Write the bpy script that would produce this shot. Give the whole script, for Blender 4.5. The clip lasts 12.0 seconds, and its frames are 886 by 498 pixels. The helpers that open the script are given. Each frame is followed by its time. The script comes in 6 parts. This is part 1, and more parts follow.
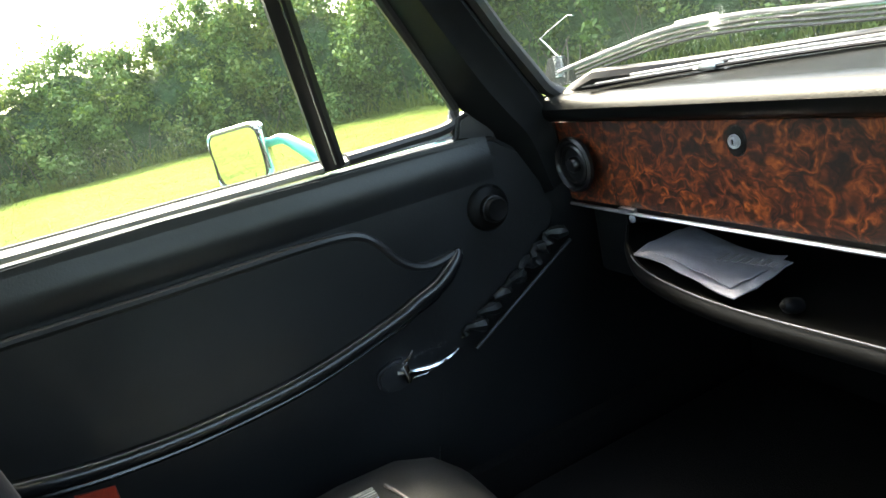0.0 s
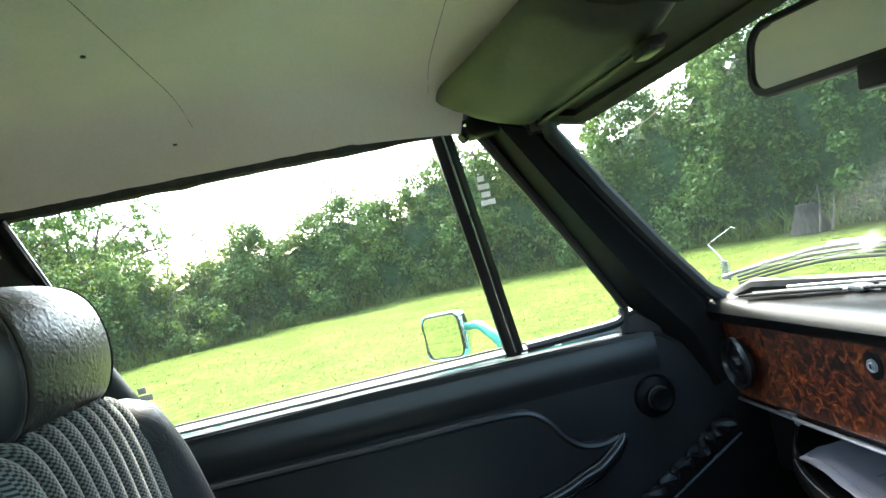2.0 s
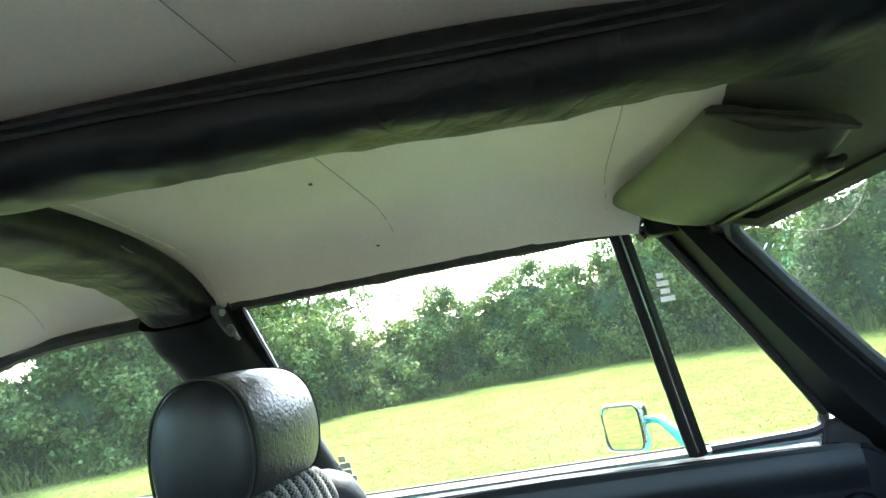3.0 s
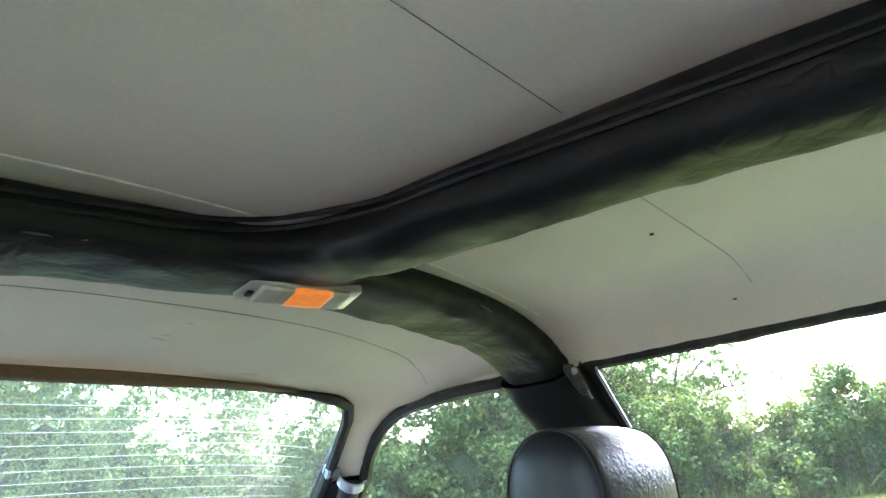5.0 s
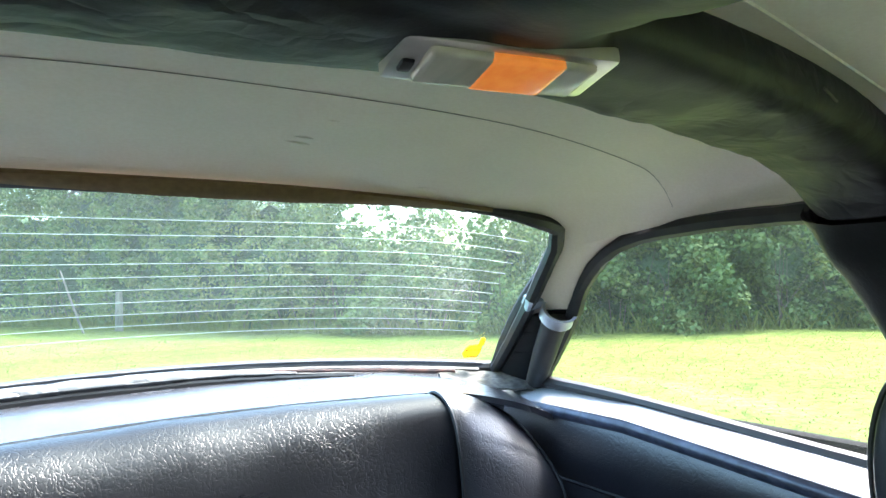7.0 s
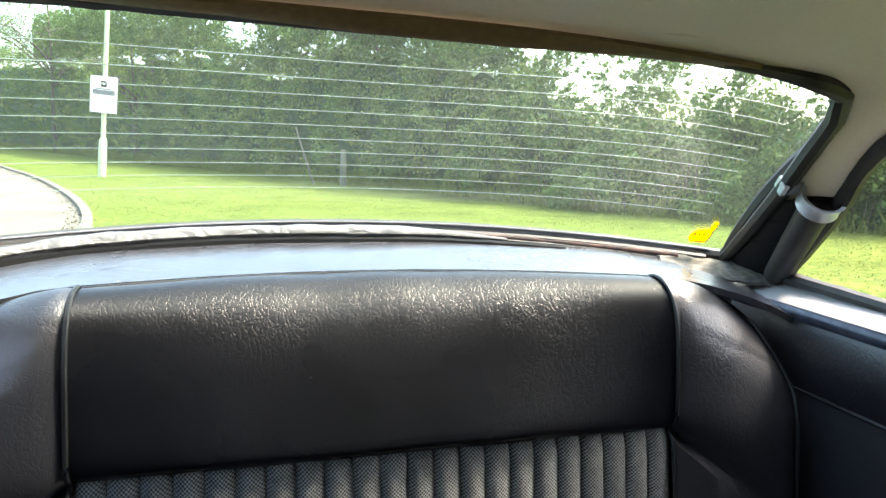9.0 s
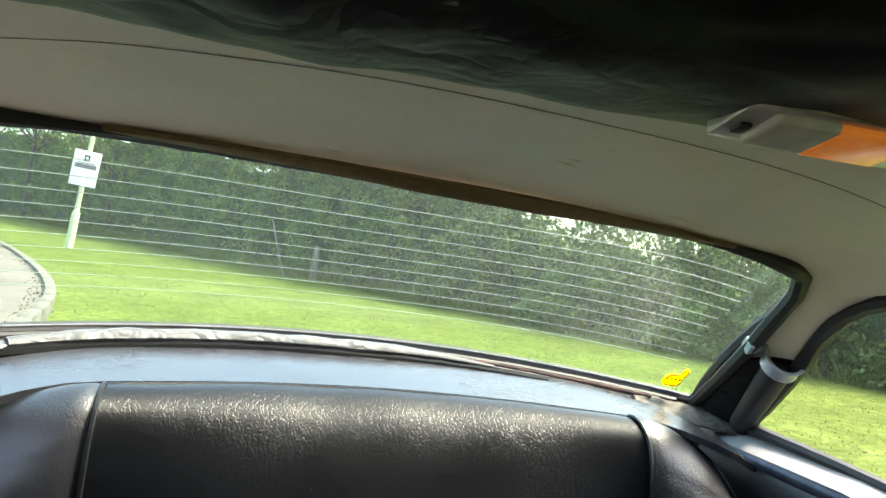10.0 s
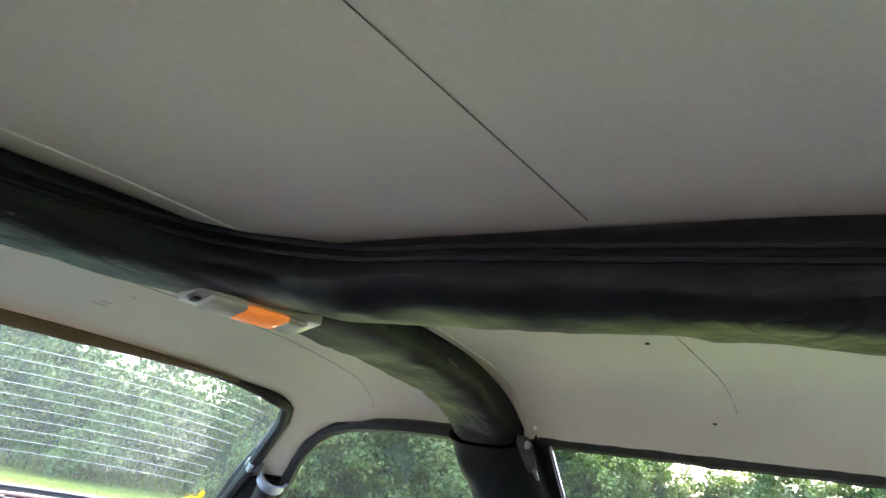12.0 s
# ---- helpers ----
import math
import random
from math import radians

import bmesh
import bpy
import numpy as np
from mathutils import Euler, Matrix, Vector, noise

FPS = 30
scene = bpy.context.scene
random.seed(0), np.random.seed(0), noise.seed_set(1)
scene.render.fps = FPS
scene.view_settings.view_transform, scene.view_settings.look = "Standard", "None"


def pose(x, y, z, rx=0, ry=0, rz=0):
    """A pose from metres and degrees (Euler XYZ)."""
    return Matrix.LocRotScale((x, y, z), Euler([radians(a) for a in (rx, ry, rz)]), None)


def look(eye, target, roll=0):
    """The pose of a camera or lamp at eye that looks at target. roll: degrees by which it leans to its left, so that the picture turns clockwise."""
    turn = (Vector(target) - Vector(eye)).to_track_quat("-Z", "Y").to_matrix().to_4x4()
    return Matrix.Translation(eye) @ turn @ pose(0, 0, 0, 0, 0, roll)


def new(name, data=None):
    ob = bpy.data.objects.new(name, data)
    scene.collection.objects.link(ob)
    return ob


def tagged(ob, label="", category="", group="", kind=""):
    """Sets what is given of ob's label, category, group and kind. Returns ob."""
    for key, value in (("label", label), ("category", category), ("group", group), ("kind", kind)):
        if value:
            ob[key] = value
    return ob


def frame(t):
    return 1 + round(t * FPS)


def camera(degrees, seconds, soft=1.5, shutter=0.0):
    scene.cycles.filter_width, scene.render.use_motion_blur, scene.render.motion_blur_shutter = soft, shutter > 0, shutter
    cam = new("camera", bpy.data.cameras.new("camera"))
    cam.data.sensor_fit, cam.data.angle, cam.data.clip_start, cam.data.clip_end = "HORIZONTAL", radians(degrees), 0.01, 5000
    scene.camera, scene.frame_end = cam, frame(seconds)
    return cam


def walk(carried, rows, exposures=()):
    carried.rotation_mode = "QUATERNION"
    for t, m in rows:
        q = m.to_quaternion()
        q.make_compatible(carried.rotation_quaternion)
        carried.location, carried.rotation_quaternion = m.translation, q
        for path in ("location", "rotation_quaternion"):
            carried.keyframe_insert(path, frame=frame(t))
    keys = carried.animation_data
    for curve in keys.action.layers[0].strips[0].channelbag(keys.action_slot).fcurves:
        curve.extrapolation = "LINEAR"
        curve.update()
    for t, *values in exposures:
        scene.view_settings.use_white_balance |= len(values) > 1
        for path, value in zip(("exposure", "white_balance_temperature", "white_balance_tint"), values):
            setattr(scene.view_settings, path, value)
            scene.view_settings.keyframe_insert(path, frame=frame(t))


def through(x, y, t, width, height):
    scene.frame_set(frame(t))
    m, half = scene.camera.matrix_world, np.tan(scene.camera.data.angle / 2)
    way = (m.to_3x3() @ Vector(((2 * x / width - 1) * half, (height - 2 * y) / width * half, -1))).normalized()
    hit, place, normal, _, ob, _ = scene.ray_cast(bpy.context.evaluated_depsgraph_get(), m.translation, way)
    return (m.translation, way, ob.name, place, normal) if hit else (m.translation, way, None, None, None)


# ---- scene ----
cam = camera(67.5, 12.0)
PATH = [
    (0, (0.245, 0.436, 0.907), (-1.527, 1.183, 0.357), -12.9),
    (0.5, (0.288, 0.442, 0.903), (-1.58, 1.049, 0.524), -13.7),
    (1, (0.375, 0.487, 0.951), (-1.551, 0.978, 0.721), -13.6),
    (1.5, (0.423, 0.494, 0.99), (-1.526, 0.92, 0.841), -13.2),
    (2, (0.435, 0.485, 0.987), (-1.554, 0.697, 0.988), -12.4),
    (2.5, (0.472, 0.495, 1.005), (-1.521, 0.457, 1.158), -11.1),
    (3, (0.497, 0.511, 1.028), (-1.457, 0.207, 1.321), -10.2),
    (3.2, (0.514, 0.529, 1.042), (-1.41, 0.101, 1.379), -9.9),
    (4.8, (0.477, 0.528, 0.992), (-1.055, -0.594, 1.62), -6.3),
    (5, (0.483, 0.523, 0.999), (-0.987, -0.663, 1.657), -5.8),
    (5.5, (0.492, 0.502, 1.008), (-0.878, -0.784, 1.693), -5.2),
    (6, (0.469, 0.471, 1.034), (-0.864, -0.883, 1.659), -4.9),
    (6.5, (0.361, 0.383, 1.091), (-0.879, -1.14, 1.467), -3.3),
    (7, (0.274, 0.244, 1.089), (-0.834, -1.419, 1.176), -1.6),
    (7.5, (0.233, 0.175, 1.082), (-0.708, -1.58, 0.892), -1.2),
    (7.7, (0.236, 0.155, 1.073), (-0.625, -1.631, 0.807), -0.4),
    (9.3, (0.275, 0.165, 1.078), (-0.245, -1.744, 0.788), 3.0),
    (9.5, (0.293, 0.18, 1.088), (-0.244, -1.736, 0.885), 4.4),
    (9.9, (0.349, 0.211, 1.111), (-0.262, -1.693, 1.097), 7.1),
    (10, (0.348, 0.228, 1.114), (-0.286, -1.669, 1.141), 7.9),
    (10.5, (0.423, 0.273, 1.129), (-0.389, -1.538, 1.375), 10.9),
    (10.7, (0.45, 0.298, 1.133), (-0.434, -1.467, 1.454), 12.1),
    (11, (0.475, 0.328, 1.141), (-0.565, -1.328, 1.561), 11.9),
    (11.5, (0.48, 0.429, 1.127), (-0.78, -1.022, 1.68), 10.9),
    (12, (0.44, 0.497, 1.09), (-1.052, -0.679, 1.716), 9.1),
]
EXPOSURES = [(0, 4.03, 7500, 3), (1.0, 3.75, 7300, 1), (1.5, 3.56, 6950, 0), (2.5, 3.86, 6200, 0), (4.0, 4.08, 6100, 9), (5.5, 4.32, 6000, 18), (6.3, 4.3, 5900, 15), (7.0, 4.03, 5980, 12), (7.6, 3.48, 6150, 14), (9.5, 3.40, 7300, 11), (10.2, 3.05, 7100, 8), (11.0, 3.46, 6650, 13), (11.5, 3.83, 6350, 17), (12, 4.06, 6150, 23)]
walk(cam, [(t, look(eye, target, roll)) for t, eye, target, roll in PATH], EXPOSURES)

# ---- world and light ----
SUN_AZ, SUN_EL = 181.0, 56.0   # degrees, anticlockwise from +x
world = bpy.data.worlds.new("sky")
scene.world = world
world.use_nodes = True
wn = world.node_tree
sky = wn.nodes.new("ShaderNodeTexSky")
sky.sky_type = "NISHITA"
sky.sun_disc = False
sky.sun_elevation = radians(SUN_EL)
sky.sun_rotation = radians(90 - SUN_AZ)
sky.air_density, sky.dust_density, sky.ozone_density = 1.0, 4.0, 0.6
wn.links.new(sky.outputs[0], wn.nodes["Background"].inputs[0])
wn.nodes["Background"].inputs[1].default_value = 0.15
sun_data = bpy.data.lights.new("sun", "SUN")
sun_data.energy, sun_data.angle, sun_data.color = 1.6, radians(11), (1.0, 0.95, 0.87)
sun = new("sun", sun_data)
sun_dir = Vector((math.cos(radians(SUN_AZ)) * math.cos(radians(SUN_EL)), math.sin(radians(SUN_AZ)) * math.cos(radians(SUN_EL)), math.sin(radians(SUN_EL))))
sun.matrix_world = look(sun_dir * 60, (0, 0, 0))


# ---- materials ----
def material(name, base, rough=0.5, metal=0.0, second=None, scale=20.0, detail=4.0, bump=0.0, bump_scale=None, coat=0.0, spec=0.5, blotch=0.0, blotch_scale=2.5, kind="noise", stretch=(1, 1, 1), bump_dist=0.002, rough_var=0.0):
    """Principled surface: colour at two scales, relief from a noise or cell texture, in metres of the object."""
    m = bpy.data.materials.new(name)
    m.use_nodes = True
    nt = m.node_tree
    b = nt.nodes["Principled BSDF"]
    b.inputs["Roughness"].default_value, b.inputs["Metallic"].default_value = rough, metal
    b.inputs["Coat Weight"].default_value, b.inputs["Coat Roughness"].default_value = coat, 0.06
    b.inputs["Specular IOR Level"].default_value = spec
    co = nt.nodes.new("ShaderNodeTexCoord")
    mp = nt.nodes.new("ShaderNodeMapping")
    mp.inputs["Scale"].default_value = stretch
    nt.links.new(co.outputs["Object"], mp.inputs[0])
    fine = nt.nodes.new("ShaderNodeTexNoise")
    fine.inputs["Scale"].default_value, fine.inputs["Detail"].default_value = scale, detail
    nt.links.new(mp.outputs[0], fine.inputs["Vector"])
    mix = nt.nodes.new("ShaderNodeMix")
    mix.data_type = "RGBA"
    second = second or tuple(c * 0.8 for c in base)
    mix.inputs[6].default_value, mix.inputs[7].default_value = (*base, 1), (*second, 1)
    ramp = nt.nodes.new("ShaderNodeMapRange")
    ramp.inputs[1].default_value, ramp.inputs[2].default_value = 0.35, 0.65
    nt.links.new(fine.outputs[0], ramp.inputs[0])
    nt.links.new(ramp.outputs[0], mix.inputs[0])
    out = mix.outputs[2]
    if blotch:
        big = nt.nodes.new("ShaderNodeTexNoise")
        big.inputs["Scale"].default_value, big.inputs["Detail"].default_value = blotch_scale, 5
        nt.links.new(mp.outputs[0], big.inputs["Vector"])
        mr = nt.nodes.new("ShaderNodeMapRange")
        mr.inputs[1].default_value, mr.inputs[2].default_value, mr.inputs[3].default_value, mr.inputs[4].default_value = 0.3, 0.7, 1 - blotch, 1 + blotch * 0.4
        nt.links.new(big.outputs[0], mr.inputs[0])
        mul = nt.nodes.new("ShaderNodeMix")
        mul.data_type, mul.blend_type = "RGBA", "MULTIPLY"
        mul.inputs[0].default_value = 1
        nt.links.new(out, mul.inputs[6])
        nt.links.new(mr.outputs[0], mul.inputs[7])
        out = mul.outputs[2]
        if rough_var:
            rr = nt.nodes.new("ShaderNodeMapRange")
            rr.inputs[1].default_value, rr.inputs[2].default_value, rr.inputs[3].default_value, rr.inputs[4].default_value = 0.3, 0.7, rough - rough_var, rough + rough_var
            nt.links.new(big.outputs[0], rr.inputs[0])
            nt.links.new(rr.outputs[0], b.inputs["Roughness"])
    nt.links.new(out, b.inputs["Base Color"])
    if bump:
        if kind == "cells":
            tex = nt.nodes.new("ShaderNodeTexVoronoi")
            tex.feature = "DISTANCE_TO_EDGE"
            warp = nt.nodes.new("ShaderNodeTexNoise")
            warp.inputs["Scale"].default_value = (bump_scale or scale) * 0.6
            add = nt.nodes.new("ShaderNodeMix")
            add.data_type, add.blend_type = "RGBA", "ADD"
            add.inputs[0].default_value = 0.04
            nt.links.new(mp.outputs[0], add.inputs[6])
            nt.links.new(mp.outputs[0], warp.inputs["Vector"])
            nt.links.new(warp.outputs["Color"], add.inputs[7])
            nt.links.new(add.outputs[2], tex.inputs["Vector"])
            cl = nt.nodes.new("ShaderNodeMapRange")
            cl.inputs[2].default_value = 0.12
            nt.links.new(tex.outputs["Distance"], cl.inputs[0])
            height = cl.outputs[0]
        else:
            tex = nt.nodes.new("ShaderNodeTexNoise")
            tex.inputs["Detail"].default_value = 6
            nt.links.new(mp.outputs[0], tex.inputs["Vector"])
            height = tex.outputs[0]
        tex.inputs["Scale"].default_value = bump_scale or scale
        bn = nt.nodes.new("ShaderNodeBump")
        bn.inputs["Strength"].default_value, bn.inputs["Distance"].default_value = bump, bump_dist
        nt.links.new(height, bn.inputs["Height"])
        nt.links.new(bn.outputs[0], b.inputs["Normal"])
    return m


def leather(name, base, rough, crease, crease_scale, stretch=(1, 1, 1), soft=0.2, spec=0.36, dist=0.0009, calm=0.15, patch_from=0.40):
    """Vinyl leather: fine grain, and creases that gather in patches."""
    m = material(name, base, rough, second=tuple(c * 1.4 for c in base), scale=9, spec=spec, blotch=0.35, blotch_scale=3, rough_var=0.08)
    nt = m.node_tree
    b = nt.nodes["Principled BSDF"]
    co = nt.nodes.new("ShaderNodeTexCoord")
    grain = nt.nodes.new("ShaderNodeTexVoronoi")
    grain.inputs["Scale"].default_value = 420
    warp = nt.nodes.new("ShaderNodeTexNoise")
    warp.inputs["Scale"].default_value, warp.inputs["Detail"].default_value = crease_scale * 0.55, 3
    mixv = nt.nodes.new("ShaderNodeMix")
    mixv.data_type, mixv.blend_type = "RGBA", "ADD"
    mixv.inputs[0].default_value = 0.09
    edge = nt.nodes.new("ShaderNodeTexVoronoi")
    edge.feature = "DISTANCE_TO_EDGE"
    edge.inputs["Scale"].default_value = crease_scale
    patch = nt.nodes.new("ShaderNodeTexNoise")
    patch.inputs["Scale"].default_value = 3.2
    for n in (grain, warp, patch):
        nt.links.new(co.outputs["Object"], n.inputs["Vector"])
    squeeze = nt.nodes.new("ShaderNodeMapping")
    squeeze.inputs["Scale"].default_value = stretch
    nt.links.new(co.outputs["Object"], squeeze.inputs[0])
    nt.links.new(squeeze.outputs[0], mixv.inputs[6])
    nt.links.new(warp.outputs["Color"], mixv.inputs[7])
    nt.links.new(mixv.outputs[2], edge.inputs["Vector"])
    mr = nt.nodes.new("ShaderNodeMapRange")
    mr.inputs[2].default_value = soft
    nt.links.new(edge.outputs["Distance"], mr.inputs[0])
    pr = nt.nodes.new("ShaderNodeMapRange")
    pr.inputs[1].default_value, pr.inputs[2].default_value, pr.inputs[3].default_value, pr.inputs[4].default_value = patch_from, patch_from + 0.2, calm * crease, crease
    nt.links.new(patch.outputs[0], pr.inputs[0])
    b1 = nt.nodes.new("ShaderNodeBump")
    b1.inputs["Distance"].default_value = dist
    nt.links.new(pr.outputs[0], b1.inputs["Strength"])
    nt.links.new(mr.outputs[0], b1.inputs["Height"])
    b2 = nt.nodes.new("ShaderNodeBump")
    b2.inputs["Strength"].default_value, b2.inputs["Distance"].default_value = 0.16, 0.0004
    nt.links.new(grain.outputs["Distance"], b2.inputs["Height"])
    nt.links.new(b1.outputs[0], b2.inputs["Normal"])
    nt.links.new(b2.outputs[0], b.inputs["Normal"])
    return m


def burr_walnut():
    m = bpy.data.materials.new("burr_walnut")
    m.use_nodes = True
    nt = m.node_tree
    b = nt.nodes["Principled BSDF"]
    b.inputs["Roughness"].default_value, b.inputs["Coat Weight"].default_value, b.inputs["Coat Roughness"].default_value = 0.42, 0.35, 0.18
    co = nt.nodes.new("ShaderNodeTexCoord")
    warp = nt.nodes.new("ShaderNodeTexNoise")
    warp.inputs["Scale"].default_value, warp.inputs["Detail"].default_value = 16, 3
    mixv = nt.nodes.new("ShaderNodeMix")
    mixv.data_type, mixv.blend_type = "RGBA", "ADD"
    mixv.inputs[0].default_value = 0.16
    nt.links.new(co.outputs["Object"], warp.inputs["Vector"])
    nt.links.new(co.outputs["Object"], mixv.inputs[6])
    nt.links.new(warp.outputs["Color"], mixv.inputs[7])
    fig = nt.nodes.new("ShaderNodeTexNoise")
    fig.inputs["Scale"].default_value, fig.inputs["Detail"].default_value, fig.inputs["Distortion"].default_value = 25, 5, 2.6
    nt.links.new(mixv.outputs[2], fig.inputs["Vector"])
    strand = nt.nodes.new("ShaderNodeTexVoronoi")
    strand.feature = "DISTANCE_TO_EDGE"
    strand.inputs["Scale"].default_value = 26
    nt.links.new(mixv.outputs[2], strand.inputs["Vector"])
    near = nt.nodes.new("ShaderNodeMapRange")
    near.inputs[2].default_value, near.inputs[3].default_value, near.inputs[4].default_value = 0.22, 0.17, -0.05
    nt.links.new(strand.outputs["Distance"], near.inputs[0])
    both = nt.nodes.new("ShaderNodeMath")
    nt.links.new(fig.outputs[0], both.inputs[0])
    nt.links.new(near.outputs[0], both.inputs[1])
    ramp = nt.nodes.new("ShaderNodeValToRGB")
    el = ramp.color_ramp.elements
    el[0].position, el[0].color = 0.36, (0.010, 0.004, 0.003, 1)
    el[1].position, el[1].color = 0.84, (0.42, 0.115, 0.022, 1)
    for at, colour in ((0.50, (0.045, 0.011, 0.005, 1)), (0.60, (0.115, 0.024, 0.007, 1)), (0.70, (0.22, 0.048, 0.010, 1))):
        el.new(at).color = colour
    nt.links.new(both.outputs[0], ramp.inputs[0])
    grain = nt.nodes.new("ShaderNodeTexNoise")
    grain.inputs["Scale"].default_value, grain.inputs["Detail"].default_value = 240, 3
    nt.links.new(co.outputs["Object"], grain.inputs["Vector"])
    sr = nt.nodes.new("ShaderNodeMapRange")
    sr.inputs[1].default_value, sr.inputs[2].default_value, sr.inputs[3].default_value, sr.inputs[4].default_value = 0.3, 0.7, 0.55, 0.90
    nt.links.new(grain.outputs[0], sr.inputs[0])
    mul = nt.nodes.new("ShaderNodeMix")
    mul.data_type, mul.blend_type = "RGBA", "MULTIPLY"
    mul.inputs[0].default_value = 1
    nt.links.new(ramp.outputs[0], mul.inputs[6])
    nt.links.new(sr.outputs[0], mul.inputs[7])
    nt.links.new(mul.outputs[2], b.inputs["Base Color"])
    return m


def weave():
    """Grey and black check upholstery cloth."""
    m = bpy.data.materials.new("ribbed_cloth")
    m.use_nodes = True
    nt = m.node_tree
    b = nt.nodes["Principled BSDF"]
    b.inputs["Roughness"].default_value = 0.85
    b.inputs["Sheen Weight"].default_value = 0.15
    co = nt.nodes.new("ShaderNodeTexCoord")
    mp = nt.nodes.new("ShaderNodeMapping")
    mp.inputs["Scale"].default_value = (400, 0, 400)
    nt.links.new(co.outputs["Object"], mp.inputs[0])
    ch = nt.nodes.new("ShaderNodeTexChecker")
    ch.inputs["Scale"].default_value = 1
    ch.inputs[1].default_value, ch.inputs[2].default_value = (0.24, 0.26, 0.25, 1), (0.022, 0.024, 0.025, 1)
    ns = nt.nodes.new("ShaderNodeTexNoise")
    ns.inputs["Scale"].default_value = 90
    nt.links.new(co.outputs["Object"], ns.inputs["Vector"])
    nt.links.new(mp.outputs[0], ch.inputs[0])
    mix = nt.nodes.new("ShaderNodeMix")
    mix.data_type, mix.blend_type = "RGBA", "MULTIPLY"
    mix.inputs[0].default_value = 0.7
    nt.links.new(ch.outputs[0], mix.inputs[6])
    nt.links.new(ns.outputs[0], mix.inputs[7])
    nt.links.new(mix.outputs[2], b.inputs["Base Color"])
    bn = nt.nodes.new("ShaderNodeBump")
    bn.inputs["Strength"].default_value, bn.inputs["Distance"].default_value = 0.5, 0.001
    nt.links.new(ch.outputs[1], bn.inputs["Height"])
    nt.links.new(bn.outputs[0], b.inputs["Normal"])
    return m


def pane(name, tint, haze=0.0, dirt_scale=6):
    """Thin window glass: clear with a Fresnel gloss, and a trace of dust."""
    m = bpy.data.materials.new(name)
    m.use_nodes = True
    nt = m.node_tree
    nt.nodes.remove(nt.nodes["Principled BSDF"])
    out = nt.nodes["Material Output"]
    clear = nt.nodes.new("ShaderNodeBsdfTransparent")
    clear.inputs[0].default_value = (*tint, 1)
    gloss = nt.nodes.new("ShaderNodeBsdfGlossy")
    gloss.inputs["Roughness"].default_value = 0.02
    lw = nt.nodes.new("ShaderNodeLayerWeight")
    lw.inputs[0].default_value = 0.5
    pw = nt.nodes.new("ShaderNodeMath")
    pw.operation = "POWER"
    pw.inputs[1].default_value = 4.0
    nt.links.new(lw.outputs["Facing"], pw.inputs[0])
    fr = nt.nodes.new("ShaderNodeMapRange")
    fr.inputs[3].default_value, fr.inputs[4].default_value = 0.02, 0.5
    nt.links.new(pw.outputs[0], fr.inputs[0])
    mix = nt.nodes.new("ShaderNodeMixShader")
    nt.links.new(fr.outputs[0], mix.inputs[0])
    nt.links.new(clear.outputs[0], mix.inputs[1])
    nt.links.new(gloss.outputs[0], mix.inputs[2])
    last = mix
    if haze:
        dust = nt.nodes.new("ShaderNodeBsdfTranslucent")
        dust.inputs[0].default_value = (0.68, 0.83, 0.71, 1)
        ns = nt.nodes.new("ShaderNodeTexNoise")
        ns.inputs["Scale"].default_value, ns.inputs["Detail"].default_value = dirt_scale, 6
        co = nt.nodes.new("ShaderNodeTexCoord")
        nt.links.new(co.outputs["Object"], ns.inputs["Vector"])
        mr = nt.nodes.new("ShaderNodeMapRange")
        mr.inputs[1].default_value, mr.inputs[2].default_value, mr.inputs[3].default_value, mr.inputs[4].default_value = 0.2, 0.8, haze * 0.55, haze
        nt.links.new(ns.outputs[0], mr.inputs[0])
        m2 = nt.nodes.new("ShaderNodeMixShader")
        nt.links.new(mr.outputs[0], m2.inputs[0])
        nt.links.new(mix.outputs[0], m2.inputs[1])
        nt.links.new(dust.outputs[0], m2.inputs[2])
        last = m2
    nt.links.new(last.outputs[0], out.inputs[0])
    return m


